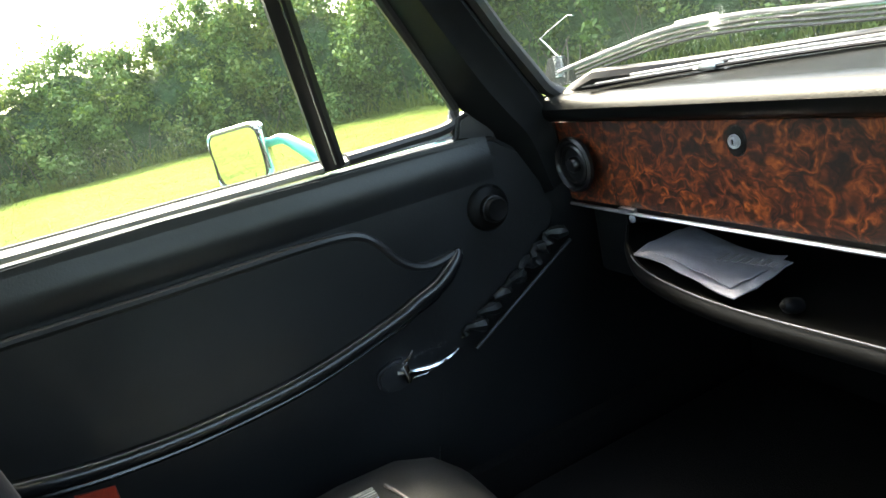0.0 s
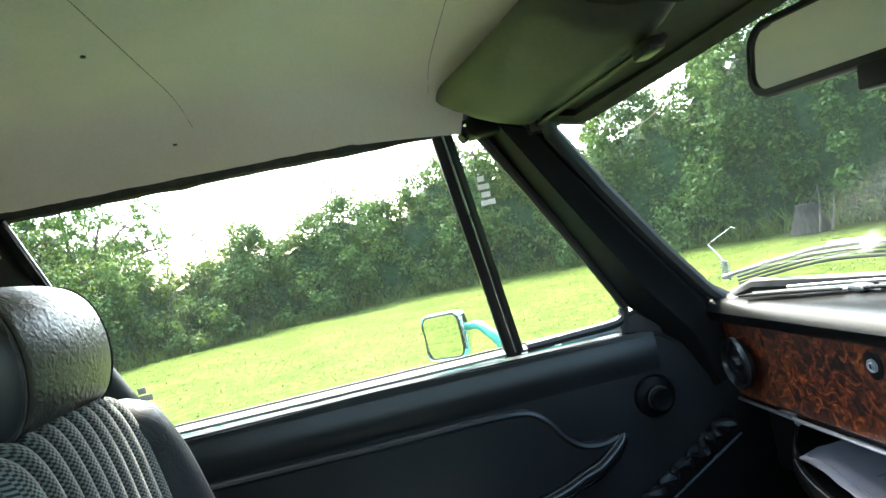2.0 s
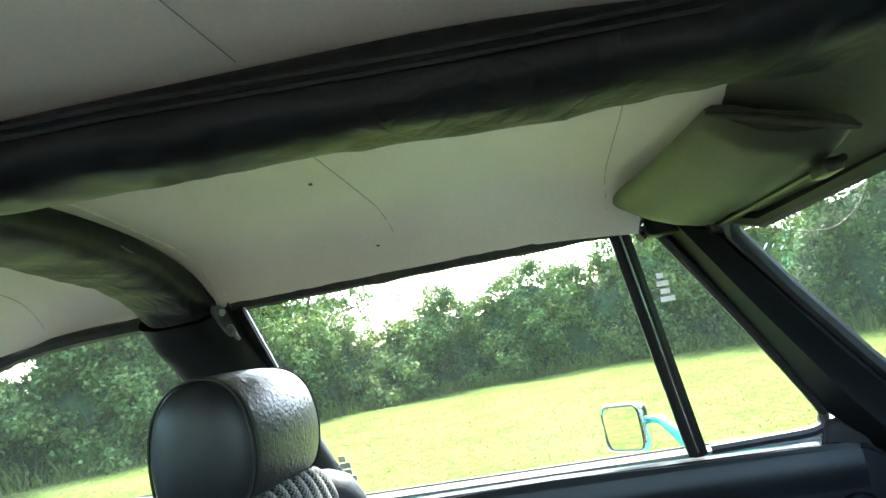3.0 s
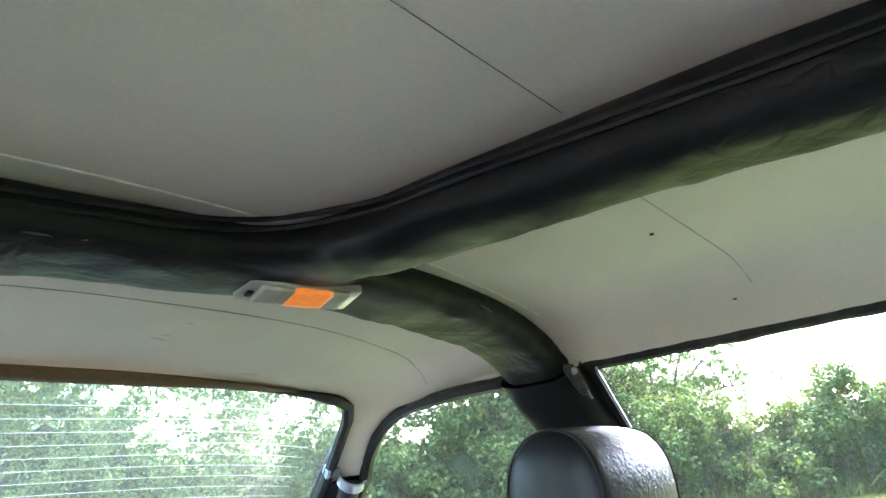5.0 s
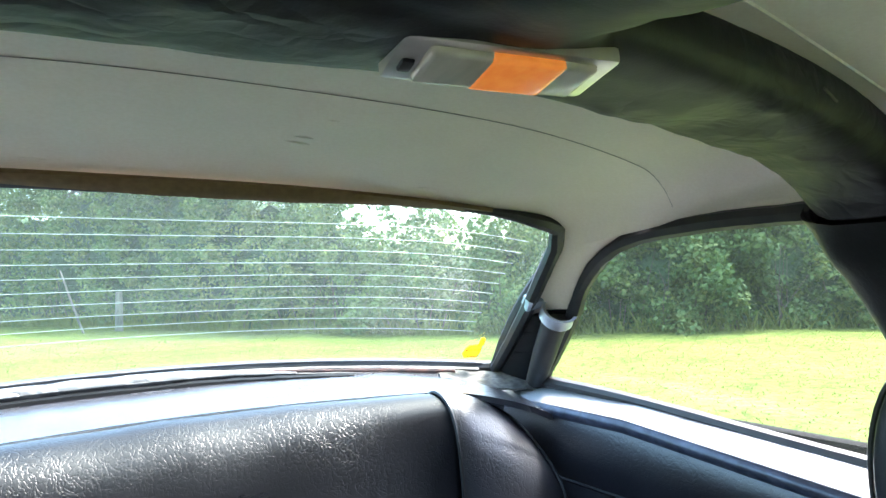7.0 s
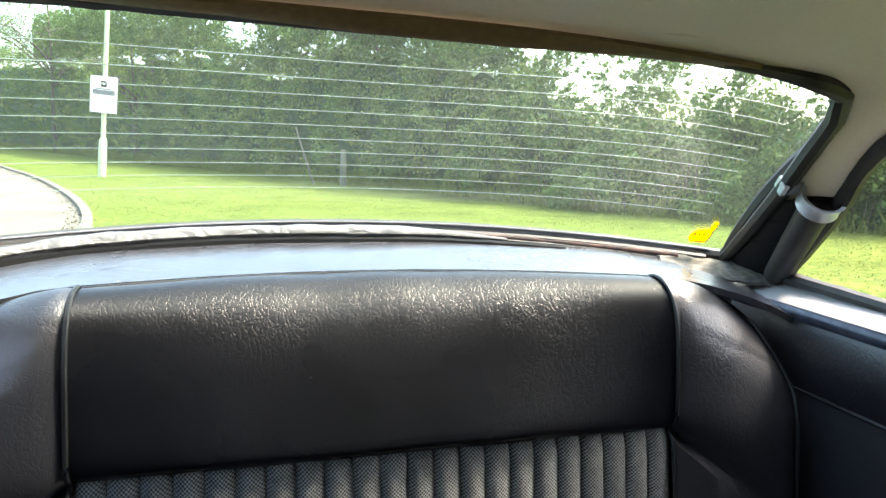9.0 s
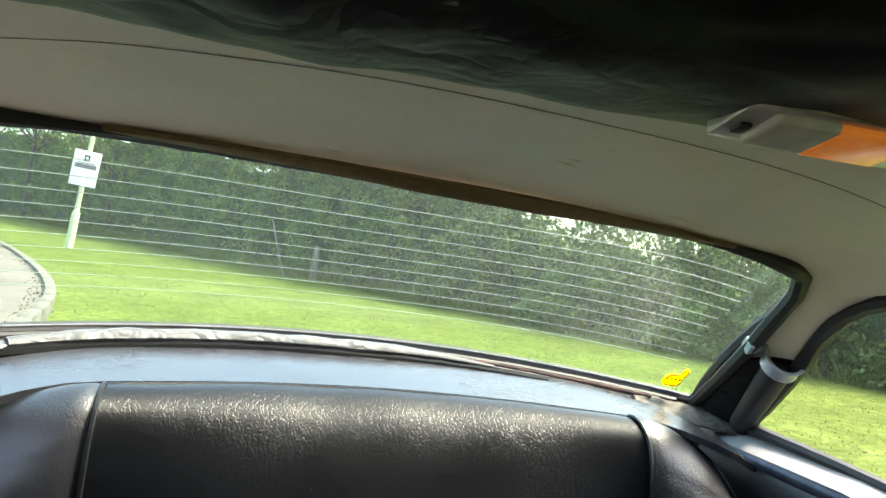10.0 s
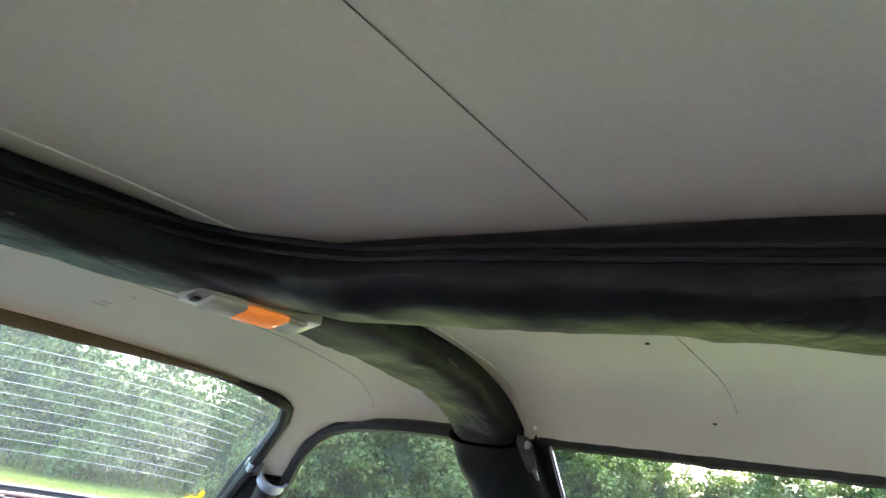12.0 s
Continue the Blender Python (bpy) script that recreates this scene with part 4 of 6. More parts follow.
# courtesy lamp under the junction
lamp = thing("courtesy_lamp", "slim interior lamp with an amber centre in a bright bezel", "interior lamp", (CX, -0.06, 1.212))
tilt = Matrix.Translation((CX, -0.055, 1.2135)) @ Matrix.Rotation(radians(-10), 4, "Z") @ Matrix.Rotation(radians(11), 4, "X")
part("bezel", rel(block((-0.069, -0.024, -0.0045), (0.069, 0.024, 0.016), 0.004, 2, m=tilt), lamp), BEZEL, lamp, "worn pale chrome bezel")
part("lens", rel(block((-0.056, -0.018, -0.009), (0.052, 0.018, 0.004), 0.004, 3, m=tilt), lamp), LENS, lamp, "clear ribbed lens")
part("amber_window", rel(block((-0.034, -0.0186, -0.0096), (0.016, 0.0186, 0.002), 0.0038, 3, m=tilt), lamp), AMBER, lamp, "glowing orange middle of the lens")
part("switch", rel(block((0.055, -0.010, -0.007), (0.063, 0.002, -0.002), 0.002, 2, m=tilt), lamp), PLASTIC, lamp)

# belt hooks on the posts
def belt_hook(s):
    def w(p):
        return p if s == 1 else (across(p[0]), p[1], p[2])
    ob = thing("belt_hook", "small black coat and belt hook screwed to the door post", "hook", w((-0.500, 0.0, 1.125)), "post hooks")
    part("plate", rel(plate([w((-0.478 + (a - (1.131 - z) * 0.45) * 0.7, -0.007 - (a - (1.131 - z) * 0.45) * 0.7, z)) for a, z in ((-0.006, 1.156), (0.006, 1.156), (0.0115, 1.147), (0.009, 1.120), (0.005, 1.106), (-0.005, 1.106), (-0.009, 1.120), (-0.0115, 1.147))], (s, 1, 0), 0.012, 0.003), ob), HOOKMETAL, ob)
    part("hook", rel(tube([w(p) for p in smooth_line([(-0.473, 0.004, 1.122), (-0.463, 0.016, 1.117), (-0.461, 0.020, 1.106), (-0.469, 0.020, 1.099), (-0.478, 0.012, 1.104)], 4)], 0.0030, 6), ob), DULL, ob, "worn metal hook")
    part("screw", rel(turned([(0.0062, 0), (0.0062, 0.004), (0.0035, 0.0055)], Matrix.Translation(w((-0.469, -0.002, 1.144))) @ Matrix.Rotation(radians(90 * s), 4, "Y"), 10), ob), STEEL, ob)
    part("stud", rel(turned([(0.0032, 0), (0.0032, 0.002), (0.0016, 0.004)], Matrix.Translation(w((-0.474, 0.004, 1.170))) @ Matrix.Rotation(radians(90 * s), 4, "Y"), 8), ob), WHITE, ob)


belt_hook(1)
belt_hook(-1)

# ---- sun visors, mirror ----
def visor(s):
    def w(p):
        return p if s == 1 else (across(p[0]), p[1], p[2])
    ob = thing("sun_visor", "olive grey padded vinyl sun visor folded up to the headlining", "sun visor", w((-0.25, 0.75, 1.14)), "sun visors")
    c = [(-0.452, 0.602, 1.189), (-0.138, 0.678, 1.200), (-0.074, 0.788, 1.141), (-0.468, 0.742, 1.134)]
    rows = []
    for i in range(17):
        u = i / 16
        a, b = Vector(lerp(c[0], c[1], u)), Vector(lerp(c[3], c[2], u))
        row, thick = [], 0.019 * min(1.0, (min(u, 1 - u) * 16 + 0.25)) ** 0.5
        cut = 0.16 * max(0, 1 - u * 5) ** 2
        for k in range(14):
            ang = 2 * math.pi * k / 14
            f = 0.5 - 0.5 * math.cos(ang)
            f = cut * 0.5 + f * (1 - cut * 0.5 - (0.1 * max(0, 1 - (1 - u) * 6)))
            p = a + (b - a) * f
            fold = 0.0035 * max(0, (u - 0.70) / 0.30) * math.sin(f * 8 + 1.2) + 0.003 * max(0, 1 - abs(u - 0.72) * 7) * max(0, f - 0.5)
            row.append(w(tuple(p + Vector((0, 0.3, 1)).normalized() * (thick * math.sin(ang) + fold + 0.0015 * noise.noise(p * 12)))))
        rows.append(row)
    part("pad", rel(capped(rows), ob), VISOR, ob)
    end = [w(lerp(lerp(c[0], c[1], 0.992), lerp(c[3], c[2], 0.992), k)) for k in (0.02, 0.2, 0.4, 0.6, 0.8, 0.93)]
    part("end_binding", rel(tube(smooth_line(end, 4), [0.002 + 0.0035 * math.sin(math.pi * min(1, 0.06 + i / 21)) ** 0.6 for i in range(21)], 10, wobble=0.15), ob), VISOR, ob, "stitched binding round the inner end")
    part("hinge_rod", rel(tube([w(p) for p in ((-0.49, 0.746, 1.128), (-0.44, 0.751, 1.128), (-0.135, 0.783, 1.132))], 0.0040, 8), ob), PLASTIC, ob)
    part("clip", rel(block(w((-0.168, 0.764, 1.120)) if s == 1 else w((-0.128, 0.764, 1.120)), w((-0.128, 0.780, 1.134)) if s == 1 else w((-0.168, 0.780, 1.134)), 0.004), ob), PLASTIC, ob, "black retaining clip")
    part("mount", rel(block(w((-0.502, 0.735, 1.118)) if s == 1 else w((-0.462, 0.735, 1.118)), w((-0.462, 0.765, 1.142)) if s == 1 else w((-0.502, 0.765, 1.142)), 0.006), ob), PLASTIC, ob)


visor(1)

mirror = thing("rear_view_mirror", "black framed rear-view mirror with a dipping tab, hung from the header", "mirror", (0.07, 0.82, 1.07))
mr = Vector((1.0, 0.10, -0.045)).normalized()
mn = Vector((0.10, -1.0, 0.16))
mn = (mn - mr * mn.dot(mr)).normalized()
mu = mn.cross(mr) * -1
mu = mu if mu.z > 0 else -mu


def mirror_ring(hw, hh, off, r):
    """Rounded outline of the mirror, fuller at its middle, off metres towards the cabin."""
    out = []
    for sx, sy, a0 in ((1, 1, 0), (-1, 1, 90), (-1, -1, 180), (1, -1, 270)):
        for k in range(7):
            a = radians(a0 + k * 15)
            x, y = sx * (hw - r) + r * math.cos(a), sy * (hh - r) + r * math.sin(a)
            out.append(Vector((0.070, 0.818, 1.071)) + mr * x + mu * y + mn * off)
    return out


part("housing", rel(capped([mirror_ring(0.085, 0.012, -0.026, 0.010), mirror_ring(0.112, 0.022, -0.020, 0.016), mirror_ring(0.124, 0.0285, -0.008, 0.020), mirror_ring(0.1255, 0.030, 0.000, 0.020), mirror_ring(0.1240, 0.0285, 0.004, 0.019), mirror_ring(0.1190, 0.0240, 0.0045, 0.016), mirror_ring(0.1180, 0.0230, 0.001, 0.015)]), mirror), PLASTIC, mirror)
part("mirror_glass", rel(plate(mirror_ring(0.1183, 0.0233, 0.0015, 0.015), tuple(mn), 0.001), mirror), MIRROR, mirror, "silvered glass")
part("stem", rel(tube([(0.070, 0.836, 1.080), (0.062, 0.842, 1.108), (0.050, 0.848, 1.138)], 0.006, 8), mirror), PLASTIC, mirror)
part("dip_tab", rel(block((-0.016, -0.014, -0.006), (0.016, 0.004, 0.004), 0.003, m=Matrix.Translation((0.070, 0.818, 1.071)) @ Matrix((mr, mu, mn)).transposed().to_4x4() @ Matrix.Translation((-0.006, -0.031, 0.0))), mirror), PLASTIC, mirror, "black dipping tab")


# ---- doors ----
def bars(name, rows, parent, mat):
    """Unreadable print as plain bars: (centre, right vector, up vector)."""
    for c, r, u in rows:
        c, r, u = Vector(c), Vector(r), Vector(u)
        part(name, plate([c - r - u, c + r - u, c + r + u, c - r + u], r.cross(u), 0.0006), mat, parent)


def door(s):
    def w(p):
        return p if s == 1 else (across(p[0]), p[1], p[2])

    def W(ps):
        return [w(tuple(p)) for p in ps]
    name = "passenger_door" if s == 1 else "driver_door"
    ob = thing(name, "black vinyl trimmed door with a curved pull rim and frameless glass" if s == 1 else "black vinyl trimmed door on the steering side", "car door", w((-0.63, 0.45, 0.25)), "front doors")
    inn = (s, 0, 0)
    outline = [(0.03, 0.786), (0.45, 0.790), (0.88, 0.784), (0.925, 0.775), (0.965, 0.745), (0.995, 0.69), (1.008, 0.640), (0.998, 0.612), (0.895, 0.555), (0.805, 0.500), (0.745, 0.43), (0.72, 0.30), (0.70, 0.25), (0.05, 0.25), (0.02, 0.40)]
    part("door_panel", rel(plate(W([(-0.655, y, z) for y, z in outline]), inn, 0.030, 0.007), ob), BLACK, ob)
    # soft upper roll, full at its middle height
    roll = [[w((-0.6256 + 0.0055 * math.sin(math.pi * k) ** 2, y, 0.784 - 0.076 * k)) for k in [i / 12 for i in range(13)]] for y in [0.03 + 0.88 * i / 30 for i in range(31)]]
    part("upper_roll", rel(slab(roll, 0.004 * s), ob), BLACK, ob)
    # raised armrest moulding with its swept rim
    top = [(0.03, 0.712), (0.25, 0.711), (0.43, 0.710), (0.58, 0.711), (0.650, 0.709), (0.680, 0.702), (0.702, 0.684), (0.722, 0.655), (0.748, 0.634), (0.780, 0.628), (0.812, 0.634)]
    low = [(0.812, 0.622), (0.777, 0.594), (0.737, 0.580), (0.696, 0.565), (0.569, 0.535), (0.442, 0.523), (0.338, 0.523), (0.24, 0.533), (0.12, 0.56), (0.03, 0.60)]
    mould = [p[:] for p in smooth_line([(0, *p) for p in top], 4)] + [p[:] for p in smooth_line([(0, *p) for p in low], 4)]
    part("armrest_moulding", rel(plate(W([(-0.626, y, z) for _, y, z in mould]), inn, 0.020, 0.011), ob), BLACK, ob)
    rim = smooth_line([(-0.606, y, z) for y, z in [(0.818, 0.636)] + low], 5)
    part("pull_rim", rel(tube(W(rim), [0.004 + 0.009 * min(1, i / 8) for i in range(len(rim))], 10, up=(1, 0, 0)), ob), RIM, ob, "rolled glossy rim of the armrest")
    part("rim_bead", rel(tube(W(smooth_line([(-0.612, y - 0.006, z - 0.017) for y, z in low], 5)), 0.0055, 8, up=(1, 0, 0)), ob), RIM, ob)
    # lower carpet pocket line
    part("door_reflector", rel(plate(W([(-0.626, y, z) for y, z in ((0.250, 0.496), (0.295, 0.488), (0.295, 0.468), (0.250, 0.474))]), inn, 0.004, 0.001), ob), RED, ob, "small red reflector")
    # wrinkled edge piping at the hinge side
    wave = [(-0.612 + 0.005 * math.sin(i * 1.25), lerp((0, 1.000, 0.612), (0, 0.805, 0.500), i / 40)[1] + 0.006 * math.sin(i * 1.1), lerp((0, 1.0, 0.612), (0, 0.805, 0.500), i / 40)[2] - 0.005 * math.sin(i * 1.1 + 0.6)) for i in range(41)]
    part("rumpled_piping", rel(tube(W(wave), [0.009 + 0.004 * math.sin(i * 1.1) for i in range(41)], 8), ob), BLACK, ob, "rumpled black vinyl edge")
    part("edge_strip", rel(tube(W([(-0.604, y + 0.012, z - 0.024) for y, z in ((1.0, 0.612), (0.9, 0.556), (0.80, 0.500))]), 0.0035, 6), ob), BLACK, ob)
    # control knob
    face = Matrix.Translation(w((-0.628, 0.890, 0.675))) @ Matrix.Rotation(radians(90 * s), 4, "Y")
    knob = part("control_knob", rel(turned([(0.036, 0), (0.036, 0.004), (0.031, 0.010), (0.020, 0.013), (0.019, 0.030), (0.016, 0.034), (0.010, 0.032)], face, 28), ob), SATIN, ob, "round black control knob")
    part("knob_ring", rel(turned([(0.0195, 0.022), (0.0205, 0.023), (0.0205, 0.025), (0.0195, 0.026)], face, 28), ob), RUBBER, knob)
    # latch lever
    latch = part("latch", rel(plate(W([(-0.626, y, z) for y, z in ((0.652, 0.482), (0.655, 0.491), (0.664, 0.497), (0.684, 0.503), (0.698, 0.500), (0.702, 0.478), (0.700, 0.459), (0.682, 0.455), (0.664, 0.459), (0.654, 0.468))]), inn, 0.012, 0.004), ob), LATCH, ob, "dull grey latch escutcheon")
    part("lever", rel(tube(W(smooth_line([(-0.612, 0.684, 0.486), (-0.606, 0.700, 0.484), (-0.602, 0.732, 0.480), (-0.604, 0.760, 0.481), (-0.608, 0.784, 0.487)], 5)), [0.008, 0.0078, 0.0075, 0.0072, 0.007, 0.007, 0.007, 0.007, 0.007, 0.007, 0.0065, 0.0065, 0.006, 0.006, 0.0055, 0.005, 0.005, 0.0045, 0.004, 0.0035, 0.003], 8, flat=0.6), ob), CHROME, latch, "chrome lever")
    part("lever_pivot", rel(block(w((-0.616, 0.690, 0.468)) if s == 1 else w((-0.600, 0.690, 0.468)), w((-0.600, 0.699, 0.498)) if s == 1 else w((-0.616, 0.699, 0.498)), 0.003), ob), CHROME, latch)
    part("lever_guard", rel(tube(W([(-0.612, 0.697, 0.498), (-0.609, 0.706, 0.503), (-0.609, 0.713, 0.512)]), [0.0045, 0.004, 0.002], 8, flat=0.6), ob), CHROME, latch)
    part("lever_foot", rel(tube(W([(-0.610, 0.704, 0.470), (-0.607, 0.722, 0.470), (-0.607, 0.738, 0.473)]), [0.003, 0.0028, 0.0015], 8, flat=0.6), ob), CHROME, latch)
    # waist: bright strip, rubber wiper seal
    part("waist_strip", rel(slab([[w((-0.636, y, 0.7945 - 0.008 * max(0, (y - 0.7) / 0.2))), w((-0.643, y, 0.7985 - 0.008 * max(0, (y - 0.7) / 0.2))), w((-0.651, y, 0.8025 - 0.008 * max(0, (y - 0.7) / 0.2)))] for y in [0.02 + 0.845 * i / 20 for i in range(21)]], 0.004), ob), STRIP, ob, "pale waist strip under the glass")
    part("outer_waist_strip", rel(tube(W([(-0.672, y, 0.7915) for y in (0.0, 0.3, 0.6, 0.83)]), 0.008, 8, flat=0.7), ob), STRIP, ob)
    part("moulding_bead", rel(tube(W(smooth_line([(-0.609, y, z - 0.004) for y, z in top], 4)), 0.0065, 8, up=(1, 0, 0)), ob), BLACK, ob)
    part("waist_seal", rel(tube(W([(-0.650, y, 0.803) for y in (0.03, 0.3, 0.6, 0.86)]), 0.005, 6), ob), RUBBER, ob)
    # glass
    g = part("window_glass", rel(plate(W([(side_x(0.79) - 0.016, 0.0, 0.79), (side_x(0.79) - 0.016, 0.672, 0.79), (side_x(1.16) - 0.006, 0.622, 1.16), (side_x(1.16) - 0.006, 0.012, 1.16)]), inn, 0.004), ob), GLASS, ob, "clear drop glass")
    g.visible_shadow = False
    part("rear_channel", rel(tube(W([(side_x(1.155) + 0.002, 0.008, 1.150), (side_x(1.0) + 0.002, 0.044, 1.0), (side_x(0.80), 0.080, 0.80)]), 0.011, 8), ob), TRIM, ob)
    part("channel_bead", rel(tube(W([(side_x(1.155) + 0.006, 0.022, 1.148), (side_x(1.0) + 0.006, 0.057, 1.0), (side_x(0.80) + 0.004, 0.093, 0.80)]), 0.002, 6), ob), ALLOY, ob)
    # quarterlight
    q = [(-0.518, 0.628, 1.145), (-0.536, 0.672, 1.150), (-0.640, 0.872, 0.835), (-0.642, 0.862, 0.812), (-0.640, 0.690, 0.800)]
    ql = part("quarterlight_frame", rel(tube(W([(-0.514, 0.618, 1.150), (-0.639, 0.678, 0.796)]), 0.0165, 8, flat=0.75), ob), PLASTIC, ob, "black quarterlight post")
    part("post_bead", rel(tube(W([(-0.500, 0.618, 1.148), (-0.625, 0.678, 0.800)]), 0.0018, 6), ob), ALLOY, ql)
    part("inner_rail", rel(tube(W(smooth_line([(-0.520, 0.648, 1.138), (-0.530, 0.672, 1.145), (-0.545, 0.702, 1.105), (-0.590, 0.785, 0.980), (-0.633, 0.866, 0.850), (-0.641, 0.874, 0.822), (-0.640, 0.858, 0.805), (-0.640, 0.78, 0.801), (-0.640, 0.700, 0.799)], 4)), 0.0085, 8), ob), RUBBER, ql)
    part("corner_cover", rel(plate(W([(-0.655, y, z) for y, z in ((0.858, 0.783), (0.930, 0.770), (0.925, 0.792), (0.890, 0.822), (0.872, 0.816))]), inn, 0.030, 0.006), ob), PLASTIC, ql)
    part("tip", rel(block(w((-0.520, 0.650, 1.150)) if s == 1 else w((-0.500, 0.650, 1.150)), w((-0.500, 0.672, 1.166)) if s == 1 else w((-0.520, 0.672, 1.166)), 0.004), ob), CHROME, ql)
    g2 = part("quarterlight_glass", rel(plate(W([(x - 0.004, y, z) for x, y, z in q]), inn, 0.004), ob), GLASS, ob)
    g2.visible_shadow = False
    if s == 1:
        for i, (h, z) in enumerate(((0.005, 1.078), (0.009, 1.066), (0.007, 1.054), (0.011, 1.042))):
            x = -0.5595 + (z - 1.057) * 0.294
            part("sticker_bar", rel(plate([(x, 0.669 + 0.002 * i - h, z - 0.0035), (x, 0.669 + 0.002 * i + h, z - 0.0035), (x + 0.002, 0.669 + 0.002 * i + h, z + 0.0045), (x + 0.002, 0.669 + 0.002 * i - h, z + 0.0045)], (1, 0, 0), 0.0006), ob), STICKER, g2)
        for i, h in enumerate((0.006, 0.010, 0.007, 0.011)):
            z = 0.874 - i * 0.012
            part("sticker_bar", rel(plate([(side_x(z) - 0.008, 0.103 + 0.002 * i - h, z - 0.0035), (side_x(z) - 0.008, 0.103 + 0.002 * i + h, z - 0.0035), (side_x(z) - 0.006, 0.103 + 0.002 * i + h, z + 0.0060), (side_x(z) - 0.006, 0.103 + 0.002 * i - h, z + 0.0060)], (1, 0, 0), 0.0006), ob), STICKER, g)
    return ob


door(1)
door(-1)

# door mirrors outside
def door_mirror(s):
    def w(p):
        return p if s == 1 else (across(p[0]), p[1], p[2])
    ob = thing("door_mirror", "chrome rimmed square door mirror on a turquoise arm", "door mirror", w((-0.70, 0.70, 0.80)), "door mirrors")
    part("arm", rel(tube([w(p) for p in smooth_line([(-0.683, 0.682, 0.794), (-0.697, 0.669, 0.812), (-0.712, 0.656, 0.828), (-0.735, 0.643, 0.842), (-0.762, 0.628, 0.840)], 4)], [0.019, 0.016, 0.0135, 0.012, 0.011, 0.0105, 0.010, 0.0095, 0.009, 0.009, 0.0085, 0.0085, 0.008, 0.008, 0.0075, 0.007, 0.007], 10), ob), PAINT, ob, "turquoise painted arm")
    c = [(-0.822, 0.549, 0.866), (-0.742, 0.612, 0.872), (-0.739, 0.615, 0.795), (-0.822, 0.549, 0.784)]
    cen = sum((Vector(p) for p in c), Vector()) / 4
    R, U = (Vector(c[1]) - Vector(c[0])).normalized(), Vector((0, 0, 1))
    back = U.cross(R) * -1
    def rounded(hw, hh, off, r=0.016):
        out = []
        for sx, sy, a0 in ((1, 1, 0), (-1, 1, 90), (-1, -1, 180), (1, -1, 270)):
            for k in range(5):
                a = radians(a0 + k * 22.5)
                out.append(w(tuple(cen + R * (sx * (hw - r) + r * math.cos(a)) + U * (sy * (hh - r) + r * math.sin(a)) + back * off)))
        return out
    b = -1 if back.y < 0 else 1
    part("housing", rel(sheet([rounded(0.0505, 0.0415, 0.0 * b), rounded(0.0530, 0.0440, 0.004 * b), rounded(0.0525, 0.0435, 0.014 * b), rounded(0.040, 0.030, 0.030 * b), rounded(0.012, 0.010, 0.036 * b, 0.008)], True), ob), CHROME, ob, "polished chrome shell")
    part("rim", rel(tube([Vector(p) for p in rounded(0.0512, 0.0422, -0.001 * b)], 0.0028, 8, True), ob), CHROME, ob)
    part("glass_seal", rel(tube([Vector(p) for p in rounded(0.0482, 0.0392, -0.003 * b)], 0.0013, 6, True), ob), RUBBER, ob)
    tipped = [Vector(q) - back * (b * 0.03 * (q[2] - cen.z)) for q in rounded(0.0490, 0.0400, -0.0005 * b)]
    part("mirror_glass", rel(plate(tipped, tuple(-back * b), 0.002), ob), MIRROR, ob, "silvered glass reflecting the lawn")


door_mirror(1)

# windscreen wipers, parked
def wiper(pts, spindle):
    ob = thing("windscreen_wiper", "parked bright metal windscreen wiper with a black blade", "wiper", spindle, "windscreen wipers")
    path = smooth_line(pts, 5)
    part("arm", rel(tube([p + Vector((0, 0, 0.006)) for p in path], 0.0032, 8), ob), WIPER, ob)
    part("bracket", rel(tube([p + Vector((0.0, 0.004, 0.008)) for p in path[len(path) // 3: len(path) // 3 + 4]], 0.0050, 8), ob), WIPER, ob)
    for k in range(3):
        part("blade_rib", rel(tube([p + Vector((0, -0.003, -0.001 - 0.0056 * k)) for p in path[2:-4]], 0.0023, 6), ob), RUBBER, ob)
    return ob


wiper([(-0.585, 1.028, 0.840), (-0.50, 1.066, 0.858), (-0.425, 1.100, 0.870), (-0.345, 1.136, 0.869), (-0.27, 1.172, 0.860), (-0.20, 1.200, 0.853), (-0.05, 1.235, 0.846)], (-0.59, 1.03, 0.84))
sp = thing("washer_jet", "springy bright wire washer jet on the scuttle", "washer jet", (-0.61, 1.05, 0.83))
coil = [(-0.612 + 0.0065 * math.cos(i * 1.3), 1.050 + 0.0065 * math.sin(i * 1.3), 0.836 + 0.00075 * i) for i in range(44)]
part("coil", rel(tube(coil, 0.0012, 5), sp), DULL, sp)
part("stalk", rel(tube(smooth_line([(-0.612, 1.050, 0.868), (-0.628, 1.048, 0.884), (-0.640, 1.044, 0.898)], 4), 0.0011, 6), sp), WHITE, sp)
part("wire", rel(tube([(-0.640, 1.044, 0.898), (-0.618, 1.05, 0.908), (-0.585, 1.06, 0.922), (-0.574, 1.06, 0.920)], 0.0005, 5), sp), ALLOY, sp)


# ---- dashboard ----
dash = thing("dashboard", "burr walnut veneered dashboard with a padded black top and open tray", "dashboard", (CX, 1.05, 0.70))


def pad_row(x):
    d = x - CX
    yb = screen_bottom(d * 0.98)[0] - 0.004
    pts = [(1.022, 0.781), (1.006, 0.782), (0.994, 0.789), (0.990, 0.799), (0.996, 0.808), (1.010, 0.813)]
    edge = min(1.0, (0.655 - abs(d)) / 0.03)
    row = [(x, min(y + 0.012 * (1 - edge), yb - 0.004 + 0.0008 * i), z) for i, (y, z) in enumerate(pts)]
    for k in (0.15, 0.3, 0.5, 0.7, 0.85, 1.0):
        y = row[5][1] + (yb - row[5][1]) * k
        row.append((x, y, 0.813 - 0.004 * math.sin(min(1, k * 3) * 1.57) + 0.009 * k))
    return row


